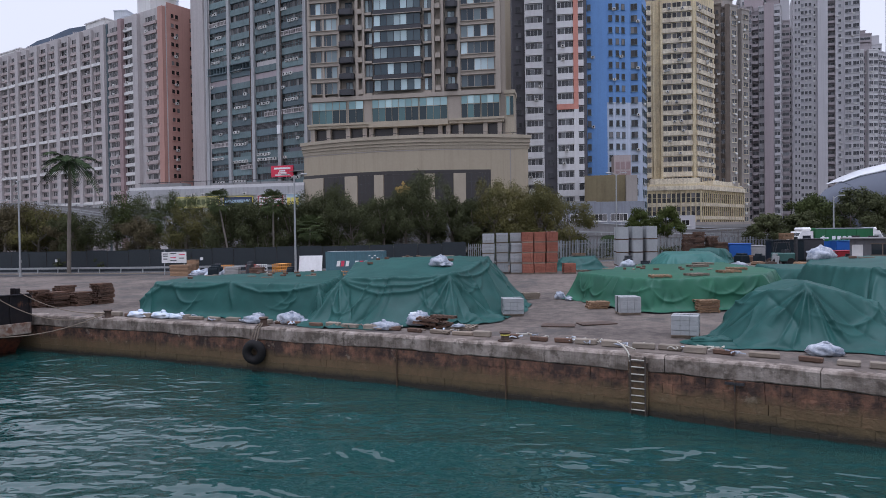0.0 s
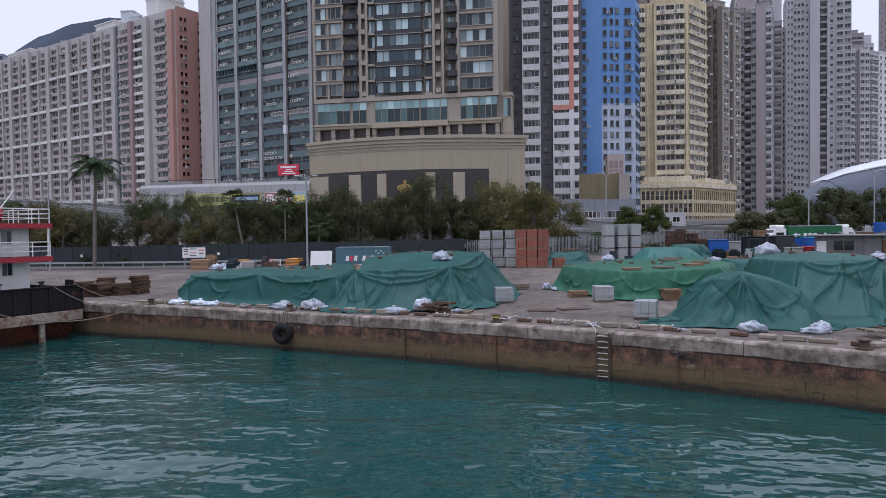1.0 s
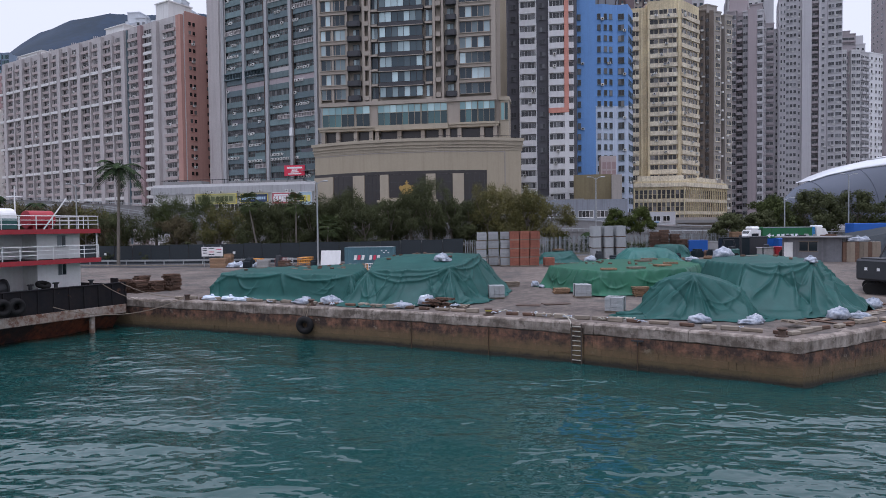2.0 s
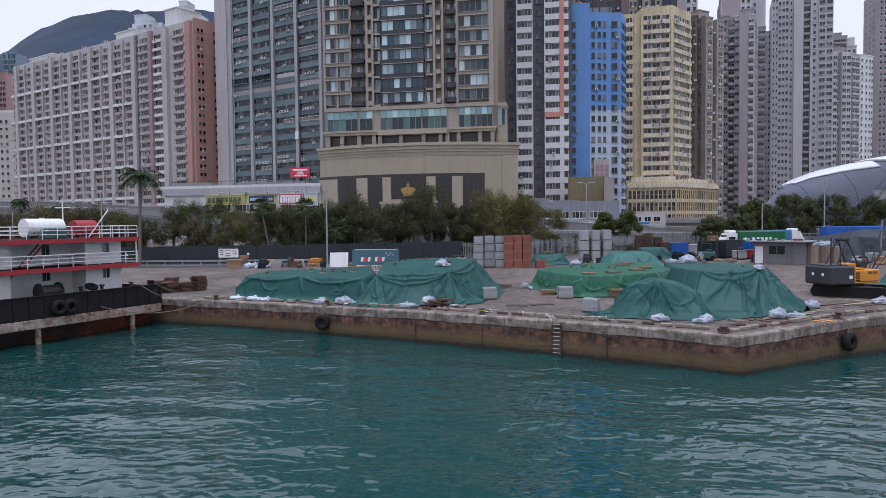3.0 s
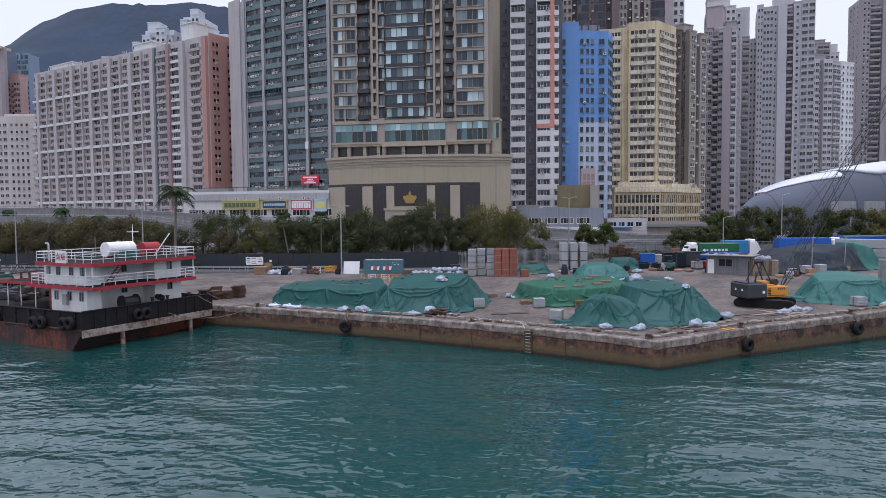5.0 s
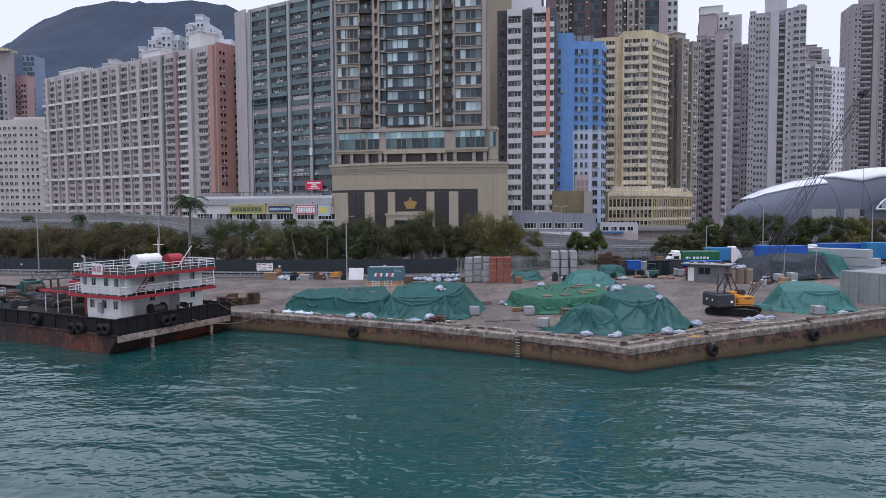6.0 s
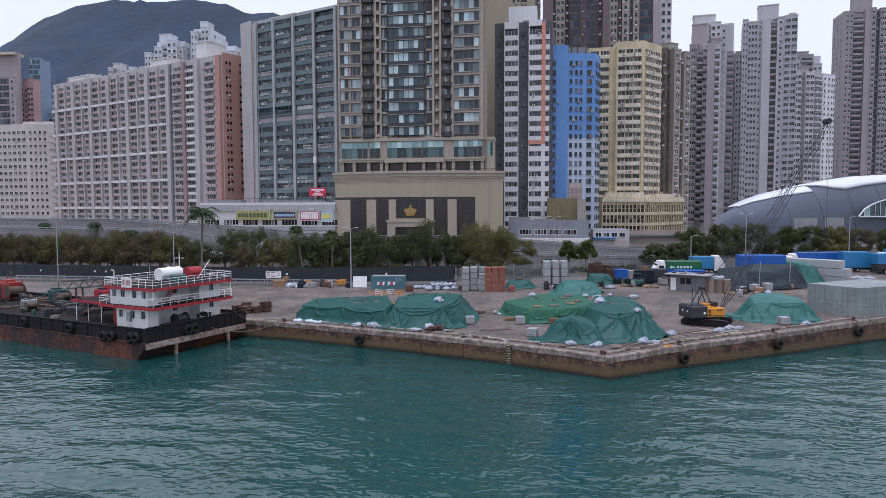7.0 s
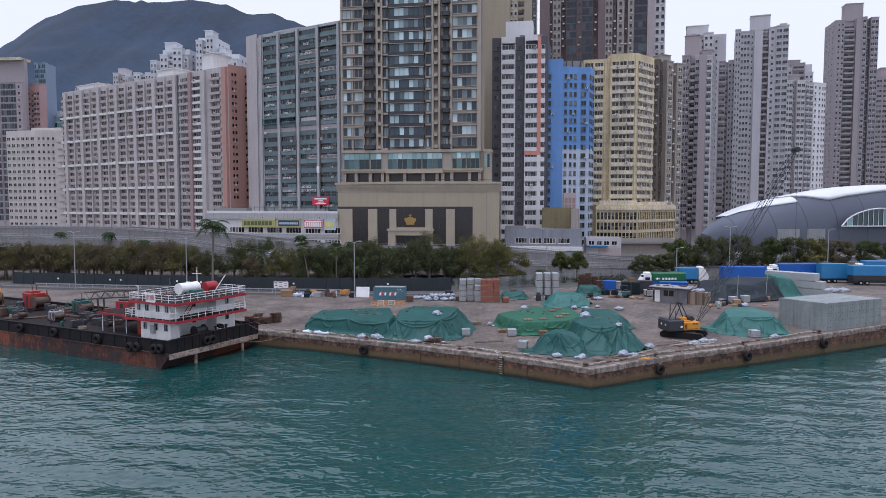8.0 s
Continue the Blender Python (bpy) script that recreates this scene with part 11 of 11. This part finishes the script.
# ---- domed stadium hall ----
def dome():
    t = thing("domed_hall", "large hall with a curved grey metal roof and a white rim", "hall")
    # crest line in plan and height, swept down to the ground in front
    crest = []
    n = 34
    for i in range(n + 1):
        q = i / n
        x = 68 + 130 * q
        y = 152 + 60 * q
        z = float(np.interp(q, (0, 0.03, 0.1, 0.15, 0.22, 0.3, 0.37, 0.5, 0.75, 1.0), (10.5, 13.8, 17.6, 19.4, 21.2, 22.9, 24.2, 25.2, 25.9, 26.2)))
        crest.append((x, y, z))
    m = 14
    s = Shape()
    for x, y, z in crest:
        for j in range(m + 1):
            a = j / m
            s.v.append((x + 3.2 * math.sin(a * 1.45), y - 9.5 * math.sin(a * math.pi / 2) * min(1, 0.1 + (x - 68) / 16), BASE + 3.4 + (z - BASE - 3.4) * math.cos(a * math.pi / 2) ** 0.85))
    for i in range(n):
        for j in range(m):
            a = i * (m + 1) + j
            s.f.append((a, a + 1, a + m + 2, a + m + 1))
            s.mi.append(0)
    part("front_shell", s, M["dome_metal"], t, smooth=True)
    def rim(i, a, lift):
        x, y, z = crest[i]
        return (x + 3.2 * math.sin(a * 1.45), y - 9.5 * math.sin(a * math.pi / 2) * min(1, 0.1 + (x - 68) / 16) - lift, BASE + 3.4 + (z - BASE - 3.4) * math.cos(a * math.pi / 2) ** 0.85 + lift)

    # two white roof panels lapping over the front shell
    for q0, q1, deep in ((0.03, 0.245, ((0.03, 0.0), (0.12, 0.24), (0.2, 0.31), (0.245, 0.33))), (0.19, 1.0, ((0.19, 0.02), (0.24, 0.10), (0.31, 0.40), (0.5, 0.30), (1.0, 0.26)))):
        ids = [i for i in range(n + 1) if q0 <= i / n <= q1]
        lift = 0.22 if q0 < 0.1 else 0.45
        s = Shape()
        for i in ids:
            reach = float(np.interp(i / n, [d[0] for d in deep], [d[1] for d in deep]))
            s.v += [rim(i, reach, 0.02)] + [rim(i, reach * (1 - j / 6), lift) for j in range(7)] + [(crest[i][0] - 1.0, crest[i][1] + 4, crest[i][2] + lift - 0.3)]
        for i in range(len(ids) - 1):
            for j in range(8):
                k = i * 9 + j
                s.f.append((k, k + 1, k + 10, k + 9))
                s.mi.append(0)
        part("white_roof_panel", s, M["dome_white"], t, smooth=True)
    s = Shape()
    for x, y, z in crest:
        s.v += [(x, y, z - 0.05), (x + 10, y + 30, z - 3.0), (x + 18, y + 50, BASE)]
    for i in range(n):
        for j in range(2):
            a = i * 3 + j
            s.f.append((a, a + 1, a + 4, a + 3))
            s.mi.append(0)
    part("back_roof", s, M["dome_metal"], t, smooth=True)
    part("end_wall", Shape().add([rim(0, j / m, 0) for j in range(m + 1)] + [(crest[0][0] + 10, crest[0][1] + 30, 7.5), (crest[0][0] + 18, crest[0][1] + 50, BASE), (crest[0][0], crest[0][1], BASE)], [tuple(range(m + 4))]), M["dome_metal"], t)
    for i in range(2, n, 3):
        col = [(crest[i][0] + 3.2 * math.sin(a * 1.45), crest[i][1] - 9.5 * math.sin(a * math.pi / 2) * min(1, 0.1 + (crest[i][0] - 68) / 16) - 0.05, BASE + 3.4 + (crest[i][2] - BASE - 3.4) * math.cos(a * math.pi / 2) ** 0.85) for a in [k / 12 for k in range(13)]]
        part("seam", Shape().tube(col, 0.07, 4), M["dome_metal"], t)
    base = Shape()
    for (x0, y0, _), (x1, y1, _) in zip(crest, crest[1:]):
        base.add([(x0 + 3.3, y0 - 8.0, BASE), (x1 + 3.3, y1 - 8.0, BASE), (x1 + 3.3, y1 - 8.0, BASE + 3.7), (x0 + 3.3, y0 - 8.0, BASE + 3.7)], [(0, 1, 2, 3)])
    part("base_wall", base, M["ash_wall"], t)
    # lens-shaped window with mullions
    fr, gl = Shape(), Shape()
    f = Face((112.5, 160.5), (150, 178))
    N = 18
    up = [(f.len * i / N, 12.4 + 5.4 * math.sin(math.pi * (i / N) ** 0.8) ** 0.8 * 1.0) for i in range(N + 1)]
    lo = [(f.len * i / N, 12.4 - 0.2 * math.sin(math.pi * i / N)) for i in range(N + 1)]
    for i in range(N):
        gl.add([f.at(lo[i][0], lo[i][1], 0.5), f.at(lo[i + 1][0], lo[i + 1][1], 0.5), f.at(up[i + 1][0], up[i + 1][1], 0.5), f.at(up[i][0], up[i][1], 0.5)], [(0, 1, 2, 3)])
        fr.cyl(f.at(lo[i][0], lo[i][1], 0.6), f.at(up[i][0], up[i][1], 0.6), 0.10, n=5)
    fr.tube([f.at(a, b, 0.6) for a, b in up], 0.22, 6)
    fr.tube([f.at(a, b, 0.6) for a, b in lo], 0.22, 6)
    w = part("lens_window", gl, M["teal_glass"], t)
    part("window_frame", fr, M["dome_white"], w)


dome()

# backs of two road sign gantries before the hall
for x, y, w in ((82.9, 128, 5.6), (91.4, 131, 4.6)):
    t = thing("road_sign", "back of a large grey road sign on posts", "sign", (x, y, BASE))
    part("panel", Shape().box(-w / 2, -0.05, 7.6, w / 2, 0.05, 11.0), M["galv"], t)
    for k in range(8):
        q = -w / 2 + w * (k + 0.5) / 8
        part("rib", Shape().box(q - 0.06, -0.16, 7.6, q + 0.06, -0.05, 11.0), M["galv"], t)
    for q in (-w / 3, w / 3):
        part("post", Shape().box(q - 0.15, 0.05, 0, q + 0.15, 0.3, 10.6), M["galv"], t)


# ---- wooded hill behind the town ----
def hill():
    s = Shape()
    ridge = [(-2400, 120), (-1500, 150), (-1100, 215), (-864, 302), (-799, 351), (-725, 376), (-652, 385), (-560, 379), (-518, 383), (-447, 372), (-407, 354), (-366, 357), (-286, 324), (-200, 270), (-60, 200), (200, 130), (700, 90), (1500, 60), (2400, 40)]
    xs = np.concatenate([np.arange(-2400, -1000, 90), np.arange(-1000, 100, 12), np.arange(100, 2400, 90)])
    ts = np.linspace(0, 1, 26)
    rx, rz = [p[0] for p in ridge], [p[1] for p in ridge]
    for x in xs:
        top = float(np.interp(x, rx, rz))
        for t in ts:
            y = 620 + 530 * t + 120 * (x / 2400) ** 2
            h = 1.0 * top * (t ** 1.1) * (1 - 0.05 * (1 - t) * math.sin(t * 9 + x * 0.01))
            h += (24 * noise.noise((x * 0.008, t * 3, 1)) + 9 * noise.noise((x * 0.03, t * 9, 4))) * math.sin(t * math.pi) + 4.0 * noise.noise((x * 0.09, t * 20, 2)) * t
            s.v.append((float(x), y, max(0.4, h)))
    m = len(ts)
    for i in range(len(xs) - 1):
        for j in range(m - 1):
            a = i * m + j
            s.f.append((a, a + m, a + m + 1, a + 1))
            s.mi.append(0)
    single("hill", s, M["hill"], "dark wooded hillside behind the town, with distance haze in its blue colour", "hill", kind="structure", smooth=True)


hill()


# ---- trees ----
def leaf_crown(seed, rx, ry, rz, n, size):
    """Leaf sprays gathered in clumps within an uneven crown, foot of the crown at z = 0."""
    rnd = np.random.RandomState(seed)
    cs = rnd.uniform(-1, 1, (400, 3))
    r0 = np.linalg.norm(cs, axis=1)
    cs = cs[(r0 > 0.3) & (r0 < 1) & (cs[:, 2] > -0.8)][:46]
    cs[:, :2] *= (1.0 + 0.22 * np.sin(np.arctan2(cs[:, 1], cs[:, 0]) * 3 + seed))[:, None]
    rad = rnd.uniform(0.13, 0.33, len(cs))
    k = rnd.choice(len(cs), n, p=rad ** 2 / (rad ** 2).sum())
    d = rnd.normal(0, 1, (n, 3))
    d /= np.linalg.norm(d, axis=1)[:, None]
    p = cs[k] + d * (rad[k] * rnd.uniform(0.45, 1.12, n))[:, None]
    P = np.stack([p[:, 0] * rx, p[:, 1] * ry, (p[:, 2] + 0.85) * rz], 1)
    a = rnd.normal(0, 1, (n, 3))
    a -= d * ((a * d).sum(1) * 0.6)[:, None]
    a /= np.linalg.norm(a, axis=1)[:, None]
    b = np.cross(a, d + rnd.normal(0, 0.4, (n, 3)))
    b /= np.maximum(1e-6, np.linalg.norm(b, axis=1))[:, None]
    a *= (size * rnd.uniform(0.35, 0.72, n))[:, None]
    b *= (size * rnd.uniform(0.17, 0.32, n))[:, None]
    V = np.stack([P - a, P + b, P + a, P - b], 1).reshape(-1, 3)
    s = Shape()
    s.v = [tuple(q) for q in V.tolist()]
    s.f = [(i, i + 1, i + 2, i + 3) for i in range(0, 4 * n, 4)]
    s.mi = [0] * n
    return s


def trunk_shape(seed, h, r, spread_):
    rnd = random.Random(seed)
    s = Shape()
    bend = [(rnd.uniform(-0.25, 0.25), rnd.uniform(-0.25, 0.25)) for _ in range(4)]
    pts = [(bend[i][0] * i * 0.4, bend[i][1] * i * 0.4, h * i / 3) for i in range(4)]
    s.tube(pts, r, 8, r * 0.62)
    for k in range(7):
        a = k * 2.4 + rnd.uniform(-0.4, 0.4)
        z0 = h * rnd.uniform(0.55, 1.0)
        e = spread_ * rnd.uniform(0.5, 0.95)
        p0 = (pts[3][0] * z0 / h, pts[3][1] * z0 / h, z0)
        s.tube([p0, (p0[0] + math.cos(a) * e * 0.5, p0[1] + math.sin(a) * e * 0.5, z0 + 0.9), (p0[0] + math.cos(a) * e, p0[1] + math.sin(a) * e, z0 + rnd.uniform(1.6, 3.0))], r * 0.45, 5, r * 0.12)
    return s


CROWNS = {}


def tree(x, y, height, width, leaf, seed, label, bark="bark", z=None, clear=0.25, group="broadleaf trees", n=9000, leafsize=0.22):
    z = (yard_z(x, y) + 0.15) if z is None else z
    t = thing("tree", label, "tree", (x, y, z), seed * 47 % 360, group=group)
    key = (leaf, seed % 4, round(height), round(width), n)
    if key not in CROWNS:
        ch = height * (1 - clear)
        CROWNS[key] = (leaf_crown(seed % 4 + 7, width / 2, width / 2, ch / 1.85, n, leafsize).data("crown", M[leaf]), trunk_shape(seed % 4, height * clear + ch * 0.35, 0.09 + height * 0.016, width * 0.33).data("trunk", M[bark]))
    cr, tr = CROWNS[key]
    piece("crown", cr, t, (0, 0, height * clear))
    piece("trunk", tr, t, (0, 0, 0))
    return t


rt = random.Random(77)
# the dense row behind the container
for i in range(16):
    x = -36 + i * 3.0 + rt.uniform(-0.7, 0.7)
    tree(x, 90.5 + rt.uniform(-1.2, 1.2) + max(0, x) * 0.15, rt.choice((7.6, 8.6, 9.6, 10.6)) + (1.3 if -17 < x < -5 else 0), rt.uniform(5.4, 7.6), "leaf_dark" if x < -2 else "leaf_olive", i, "dense dark green roadside tree" if x < -2 else "olive roadside tree with thinning leaves", clear=0.33 if -18 < x < 0 else 0.2)
for i in range(12):
    x = -34 + i * 3.6 + rt.uniform(-0.7, 0.7)
    tree(x, 95.5 + rt.uniform(-1.2, 1.2), rt.choice((8.4, 9.6, 11.0)), rt.uniform(6.0, 8), "leaf_dark" if x < 0 else "leaf_olive", i + 2, "dense dark green roadside tree" if x < 0 else "olive roadside tree with thinning leaves", clear=0.2)
# low shrubs fill the foot of the row
for i in range(26):
    x = -58 + i * 2.5 + rt.uniform(-0.5, 0.5)
    if -15 < x < -1:
        continue
    tree(x, 87.6 + rt.uniform(-0.5, 0.8) + max(0, -x - 40) * 0.18, rt.uniform(2.6, 3.6), rt.uniform(3.0, 3.8), "leaf_dark", i, "dark shrub behind the fence", clear=0.05, group="shrubs behind the fence", n=1400, leafsize=0.26)
# taller mixed clump behind the notice board
for x, y, h, w, lf in ((-58, 93, 9.0, 6.5, "leaf_dark"), (-53, 95, 10.0, 7.0, "leaf_dark"), (-49, 93, 10.4, 7.2, "leaf_mid"), (-45.5, 96, 11.0, 7.0, "leaf_mid"), (-42, 93, 8.4, 6.4, "leaf_olive"), (-38.5, 95, 7.6, 6.0, "leaf_olive"), (-62, 97, 7.4, 6.0, "leaf_brown"), (-47.5, 90.5, 7.4, 5.8, "leaf_brown")):
    tree(x, y, h, w, lf, int(h * 10), "mixed leafy tree behind the fence")
# brownish thin-leaved trees along the left
for i in range(22):
    x = -66 - i * 2.9 + rt.uniform(-0.8, 0.8)
    y = 97.5 + (-66 - x) * 0.2 + rt.uniform(-1.5, 1.5)
    tree(x, y, rt.choice((8.0, 9.0, 10.0)), rt.choice((8.0, 9.0)), "leaf_brown" if i % 5 else "leaf_olive", i, "brownish thin-leaved tree with pale forked trunks", bark="bark_pale", clear=0.30, n=6000, leafsize=0.25, group="thin-leaved trees")
    tree(x + 1.4, y + 4.2, rt.choice((8.0, 9.0)), rt.choice((7.0, 8.0)), "leaf_brown" if i % 3 else "leaf_mid", i + 1, "brownish thin-leaved tree with pale forked trunks", bark="bark_pale", clear=0.28, n=4200, leafsize=0.28, group="thin-leaved trees")
# right hand group before the flyover and the hall
for x, y, h, w, lf in ((20.6, 99.0, 6.8, 4.4, "leaf_fresh"), (24.0, 98.6, 7.0, 4.6, "leaf_fresh"), (39.5, 104, 6.0, 6.2, "leaf_dark"), (45.2, 105, 6.2, 6.0, "leaf_dark"), (50.5, 113, 9.6, 7.6, "leaf_mid"), (55.6, 112, 10.2, 7.6, "leaf_dark"), (61.5, 116, 9.4, 6.8, "leaf_dark"), (67.0, 117, 10.2, 7.8, "leaf_dark"), (73.5, 117, 9.4, 7.0, "leaf_mid"), (79.4, 118, 9.6, 7.0, "leaf_dark"), (84.5, 118, 9.2, 7.8, "leaf_olive"), (91.0, 119, 8.8, 7.6, "leaf_brown"), (99, 121, 8.6, 7.4, "leaf_mid"), (107, 122, 9.6, 8.0, "leaf_dark"), (115, 124, 9.4, 8.0, "leaf_dark")):
    tree(x, y, h, w, lf, int(x), "leafy street tree beside the road", z=BASE + 0.0, clear=0.42 if lf == "leaf_fresh" else 0.26, n=9000, leafsize=0.22 if lf == "leaf_fresh" else 0.34)
for i in range(12):
    tree(9 + i * 2.3, 89.5 + i * 1.05, 1.5, 2.6, "leaf_dark", i, "low clipped hedge bush behind the palisade", clear=0.02, group="hedge bushes", n=900, leafsize=0.22)


def palm(x, y, top, label, fronds=18, length=3.0, z=None, lean=0.0, seed=0):
    z = (yard_z(x, y) + 0.1) if z is None else z
    rnd = random.Random(seed)
    t = thing("palm_tree", label, "palm tree", (x, y, z), group="palm trees")
    h = top - z
    part("trunk", Shape().tube([(0, 0, 0), (lean * 0.4, 0, h * 0.4), (lean, 0, h * 0.8), (lean * 1.1, 0, h)], 0.26 if h > 8 else 0.16, 8, 0.17 if h > 8 else 0.12), M["bark_pale"], t)
    for k in range(fronds):
        a = 2 * math.pi * k / fronds * 1.0 + rnd.uniform(-0.2, 0.2)
        up = -0.25 + 1.75 * ((k * 7) % fronds) / fronds
        L_ = length * rnd.uniform(0.8, 1.1)
        s = Shape()
        pts = []
        m = 9
        for i in range(m + 1):
            q = i / m
            r = L_ * (q - 0.12 * q * q)
            pts.append(Vector((lean * 1.1 + math.cos(a) * r, math.sin(a) * r, h + up * L_ * 0.62 * q - L_ * 0.78 * q * q)))
        s.tube([tuple(p) for p in pts], 0.03, 4, 0.01)
        side = Vector((-math.sin(a), math.cos(a), 0))
        for i in range(1, m * 3):
            q = i / (m * 3)
            p = pts[int(q * m)].lerp(pts[min(m, int(q * m) + 1)], q * m - int(q * m))
            w = L_ * 0.30 * math.sin(math.pi * min(1, q * 0.9 + 0.12)) + 0.05
            fwd = (pts[min(m, int(q * m) + 1)] - pts[int(q * m)]).normalized()
            for sg in (-1, 1):
                e = p + side * sg * w + fwd * w * 0.55 + Vector((0, 0, -0.35 * w))
                s.add([tuple(p), tuple(p + fwd * 0.17), tuple(e)], [(0, 1, 2)])
        part("frond", s, M["leaf_palm"], t)
    return t


def fan_palm(x, y, top, label, spread_=1.7, lean=0.0, seed=0, leaves=30):
    """A palm with a round head of pleated, fingered fans on short stalks."""
    z = yard_z(x, y) + 0.1
    rnd = random.Random(seed)
    t = thing("palm_tree", label, "palm tree", (x, y, z), group="fan palms")
    h = top - z
    part("trunk", Shape().tube([(-lean, 0, 0), (-lean * 0.6, 0, h * 0.4), (0, 0, h)], 0.15, 8, 0.10), M["bark_pale"], t)
    head = Vector((0, 0, h))
    for k in range(leaves):
        a = k * 2.399
        el = -1.0 + 2.3 * (k + 0.5) / leaves
        d = Vector((math.cos(a) * math.cos(el), math.sin(a) * math.cos(el), math.sin(el)))
        side = d.cross(Vector((0, 0, 1))).normalized()
        c = head + d * spread_ * rnd.uniform(0.45, 0.62) - Vector((0, 0, 0.1))
        s = Shape().tube([tuple(head), tuple(c)], 0.025, 4)
        L_ = spread_ * rnd.uniform(0.5, 0.66)
        for q in range(11):
            g = (q - 5) * 0.27
            f = d * math.cos(g) + side * math.sin(g)
            w = side * math.cos(g) - d * math.sin(g)
            m_ = c + f * L_ * 0.62
            e = c + f * L_ - Vector((0, 0, 0.28 * L_))
            s.add([tuple(c), tuple(m_ + w * 0.075), tuple(e), tuple(m_ - w * 0.075)], [(0, 1, 2, 3)])
        part("fan_leaf", s, M["leaf_fan"], t)
    return t


fan_palm(-35.1, 87.0, 9.8, "slender fan palm leaning behind the fence", 1.8, -1.6, 1)
fan_palm(-28.0, 87.0, 9.6, "slender upright fan palm behind the fence", 1.8, 0.0, 2)
fan_palm(-23.2, 86.6, 6.2, "low bushy fan palm behind the fence", 2.0, 0.2, 3, 36)
palm(-54.4, 86.0, 15.0, "tall royal palm with a grey trunk behind the fence", 17, 4.6, lean=0.4, seed=1)
for i, (x, y, top) in enumerate(((-44, 118, 11.0), (-30.4, 116, 9.6), (-77, 101, 10.6), (-88, 106, 12.2), (-104, 112, 12.0), (10.8, 92.6, 4.4), (15.6, 95.4, 4.6), (-20.6, 113, 8.0))):
    palm(x, y, top, "fan palm among the roadside trees" if y < 100 else "feather palm beside the raised road", 14, 2.2, seed=i + 3, lean=0.1)


# ---- stone courses of the quay wall ----
def courses():
    rnd = random.Random(9)
    kinds = []
    for k in range(7):
        w = (0.46, 0.54, 0.62, 0.72, 0.5, 0.84, 0.4)[k]
        s = Shape().bevel_box(-w / 2 + 0.001, -0.02, 0.001, w / 2 - 0.001, 0.2, 0.394, 0.010)
        s.v = [(x + noise.noise((x * 3 + k * 5, y * 3, z * 4)) * 0.016, y + noise.noise((x * 4 + k * 5, 3, z * 4)) * 0.018, z + noise.noise((x * 3, k * 7, z * 3)) * 0.010) for x, y, z in s.v]
        kinds.append((w, s.data("stone_block", M["stone"]), s.data("stone_block_low", M["stone_low"]), s))
    rest_hi, rest_lo = Shape(), Shape()
    count = 0
    for line, total, lo_s, hi_s in ((WEST, LEN_W, 16.0, LEN_W), (EAST, LEN_E, 0.0, 75.0)):
        for c in range(6):
            z = -0.72 - 0.395 * (c + 1)
            s = lo_s + rnd.uniform(0, 0.5)
            while s < hi_s - 0.6:
                w, hi, lo, sh = rnd.choice(kinds)
                x, y, ux, uy = at_line(line, s + w / 2)
                zz = z + yard_z(x, y)
                near = line is WEST and s > 49 and c < 5
                bx, by = x - uy * 0.06, y + ux * 0.06
                o = rnd.uniform(-0.012, 0.012)
                bx, by = bx + uy * o, by - ux * o
                a = math.atan2(uy, ux)
                if near and count < 300:
                    piece("stone_block", lo if c >= 3 else hi, quay, (bx, by, zz), a, (rnd.gauss(0, 0.006), rnd.gauss(0, 0.006)))
                    count += 1
                else:
                    tgt = rest_lo if c >= 3 else rest_hi
                    b = len(tgt.v)
                    cc, sn = math.cos(a), math.sin(a)
                    tgt.v.extend([(bx + vx * cc - vy * sn, by + vx * sn + vy * cc, zz + vz) for vx, vy, vz in sh.v])
                    tgt.f.extend([tuple(i + b for i in f) for f in sh.f])
                    tgt.mi.extend([0] * len(sh.f))
                s += w
    # quoins at the corner of the quay
    P = Vector(WEST[-1])
    uw, ue = (P - Vector(WEST[-2])).normalized(), (Vector(EAST[1]) - P).normalized()
    nw, ne = Vector((-uw.y, uw.x)), Vector((-ue.y, ue.x))
    bis = (nw + ne) / (1 + nw.dot(ne))
    for c in range(6):
        z = -0.72 - 0.395 * (c + 1)
        a, b = (1.05, 0.7) if c % 2 else (0.75, 1.05)
        q = P + bis * (0.03 + 0.008 * (c % 3))
        pts = [q - uw * a, q, q + ue * b, q + ue * b + ne * 0.25, q + bis * 0.25, q - uw * a + nw * 0.25]
        part("quoin", Shape().prism([tuple(p) for p in pts], z + 0.004, z + 0.391), M["stone_low"] if c >= 3 else M["stone"], quay)
    part("stone_course", rest_hi, M["stone"], quay, kind="stuff")
    part("stone_course", rest_lo, M["stone_low"], quay, kind="stuff")
    # upright joints between the wall's cast lengths
    for line, x in ((EDGE_W, 8.2), (EDGE_W, -5.6), (EDGE_W, -0.3)):
        px, py, ux, uy = edge_point(line, x)
        sh = Shape().obox((px + uy * 0.015, py - ux * 0.015), (ux, uy), 0.022, 0.1, -3.0, -0.66)
        part("joint", sh, M["joint"], quay)


courses()


def wall_iron():
    """An iron tee over the crack in the wall."""
    x, y, ux, uy = edge_point(EDGE_W, 8.2)
    part("iron_tee", Shape().obox((x + uy * 0.03, y - ux * 0.03), (ux, uy), 0.7, 0.1, -0.86, -0.77).obox((x + uy * 0.03, y - ux * 0.03), (ux, uy), 0.05, 0.1, -1.1, -0.86), M["steel_dark"], quay, "rusty iron tee over a crack")


wall_iron()
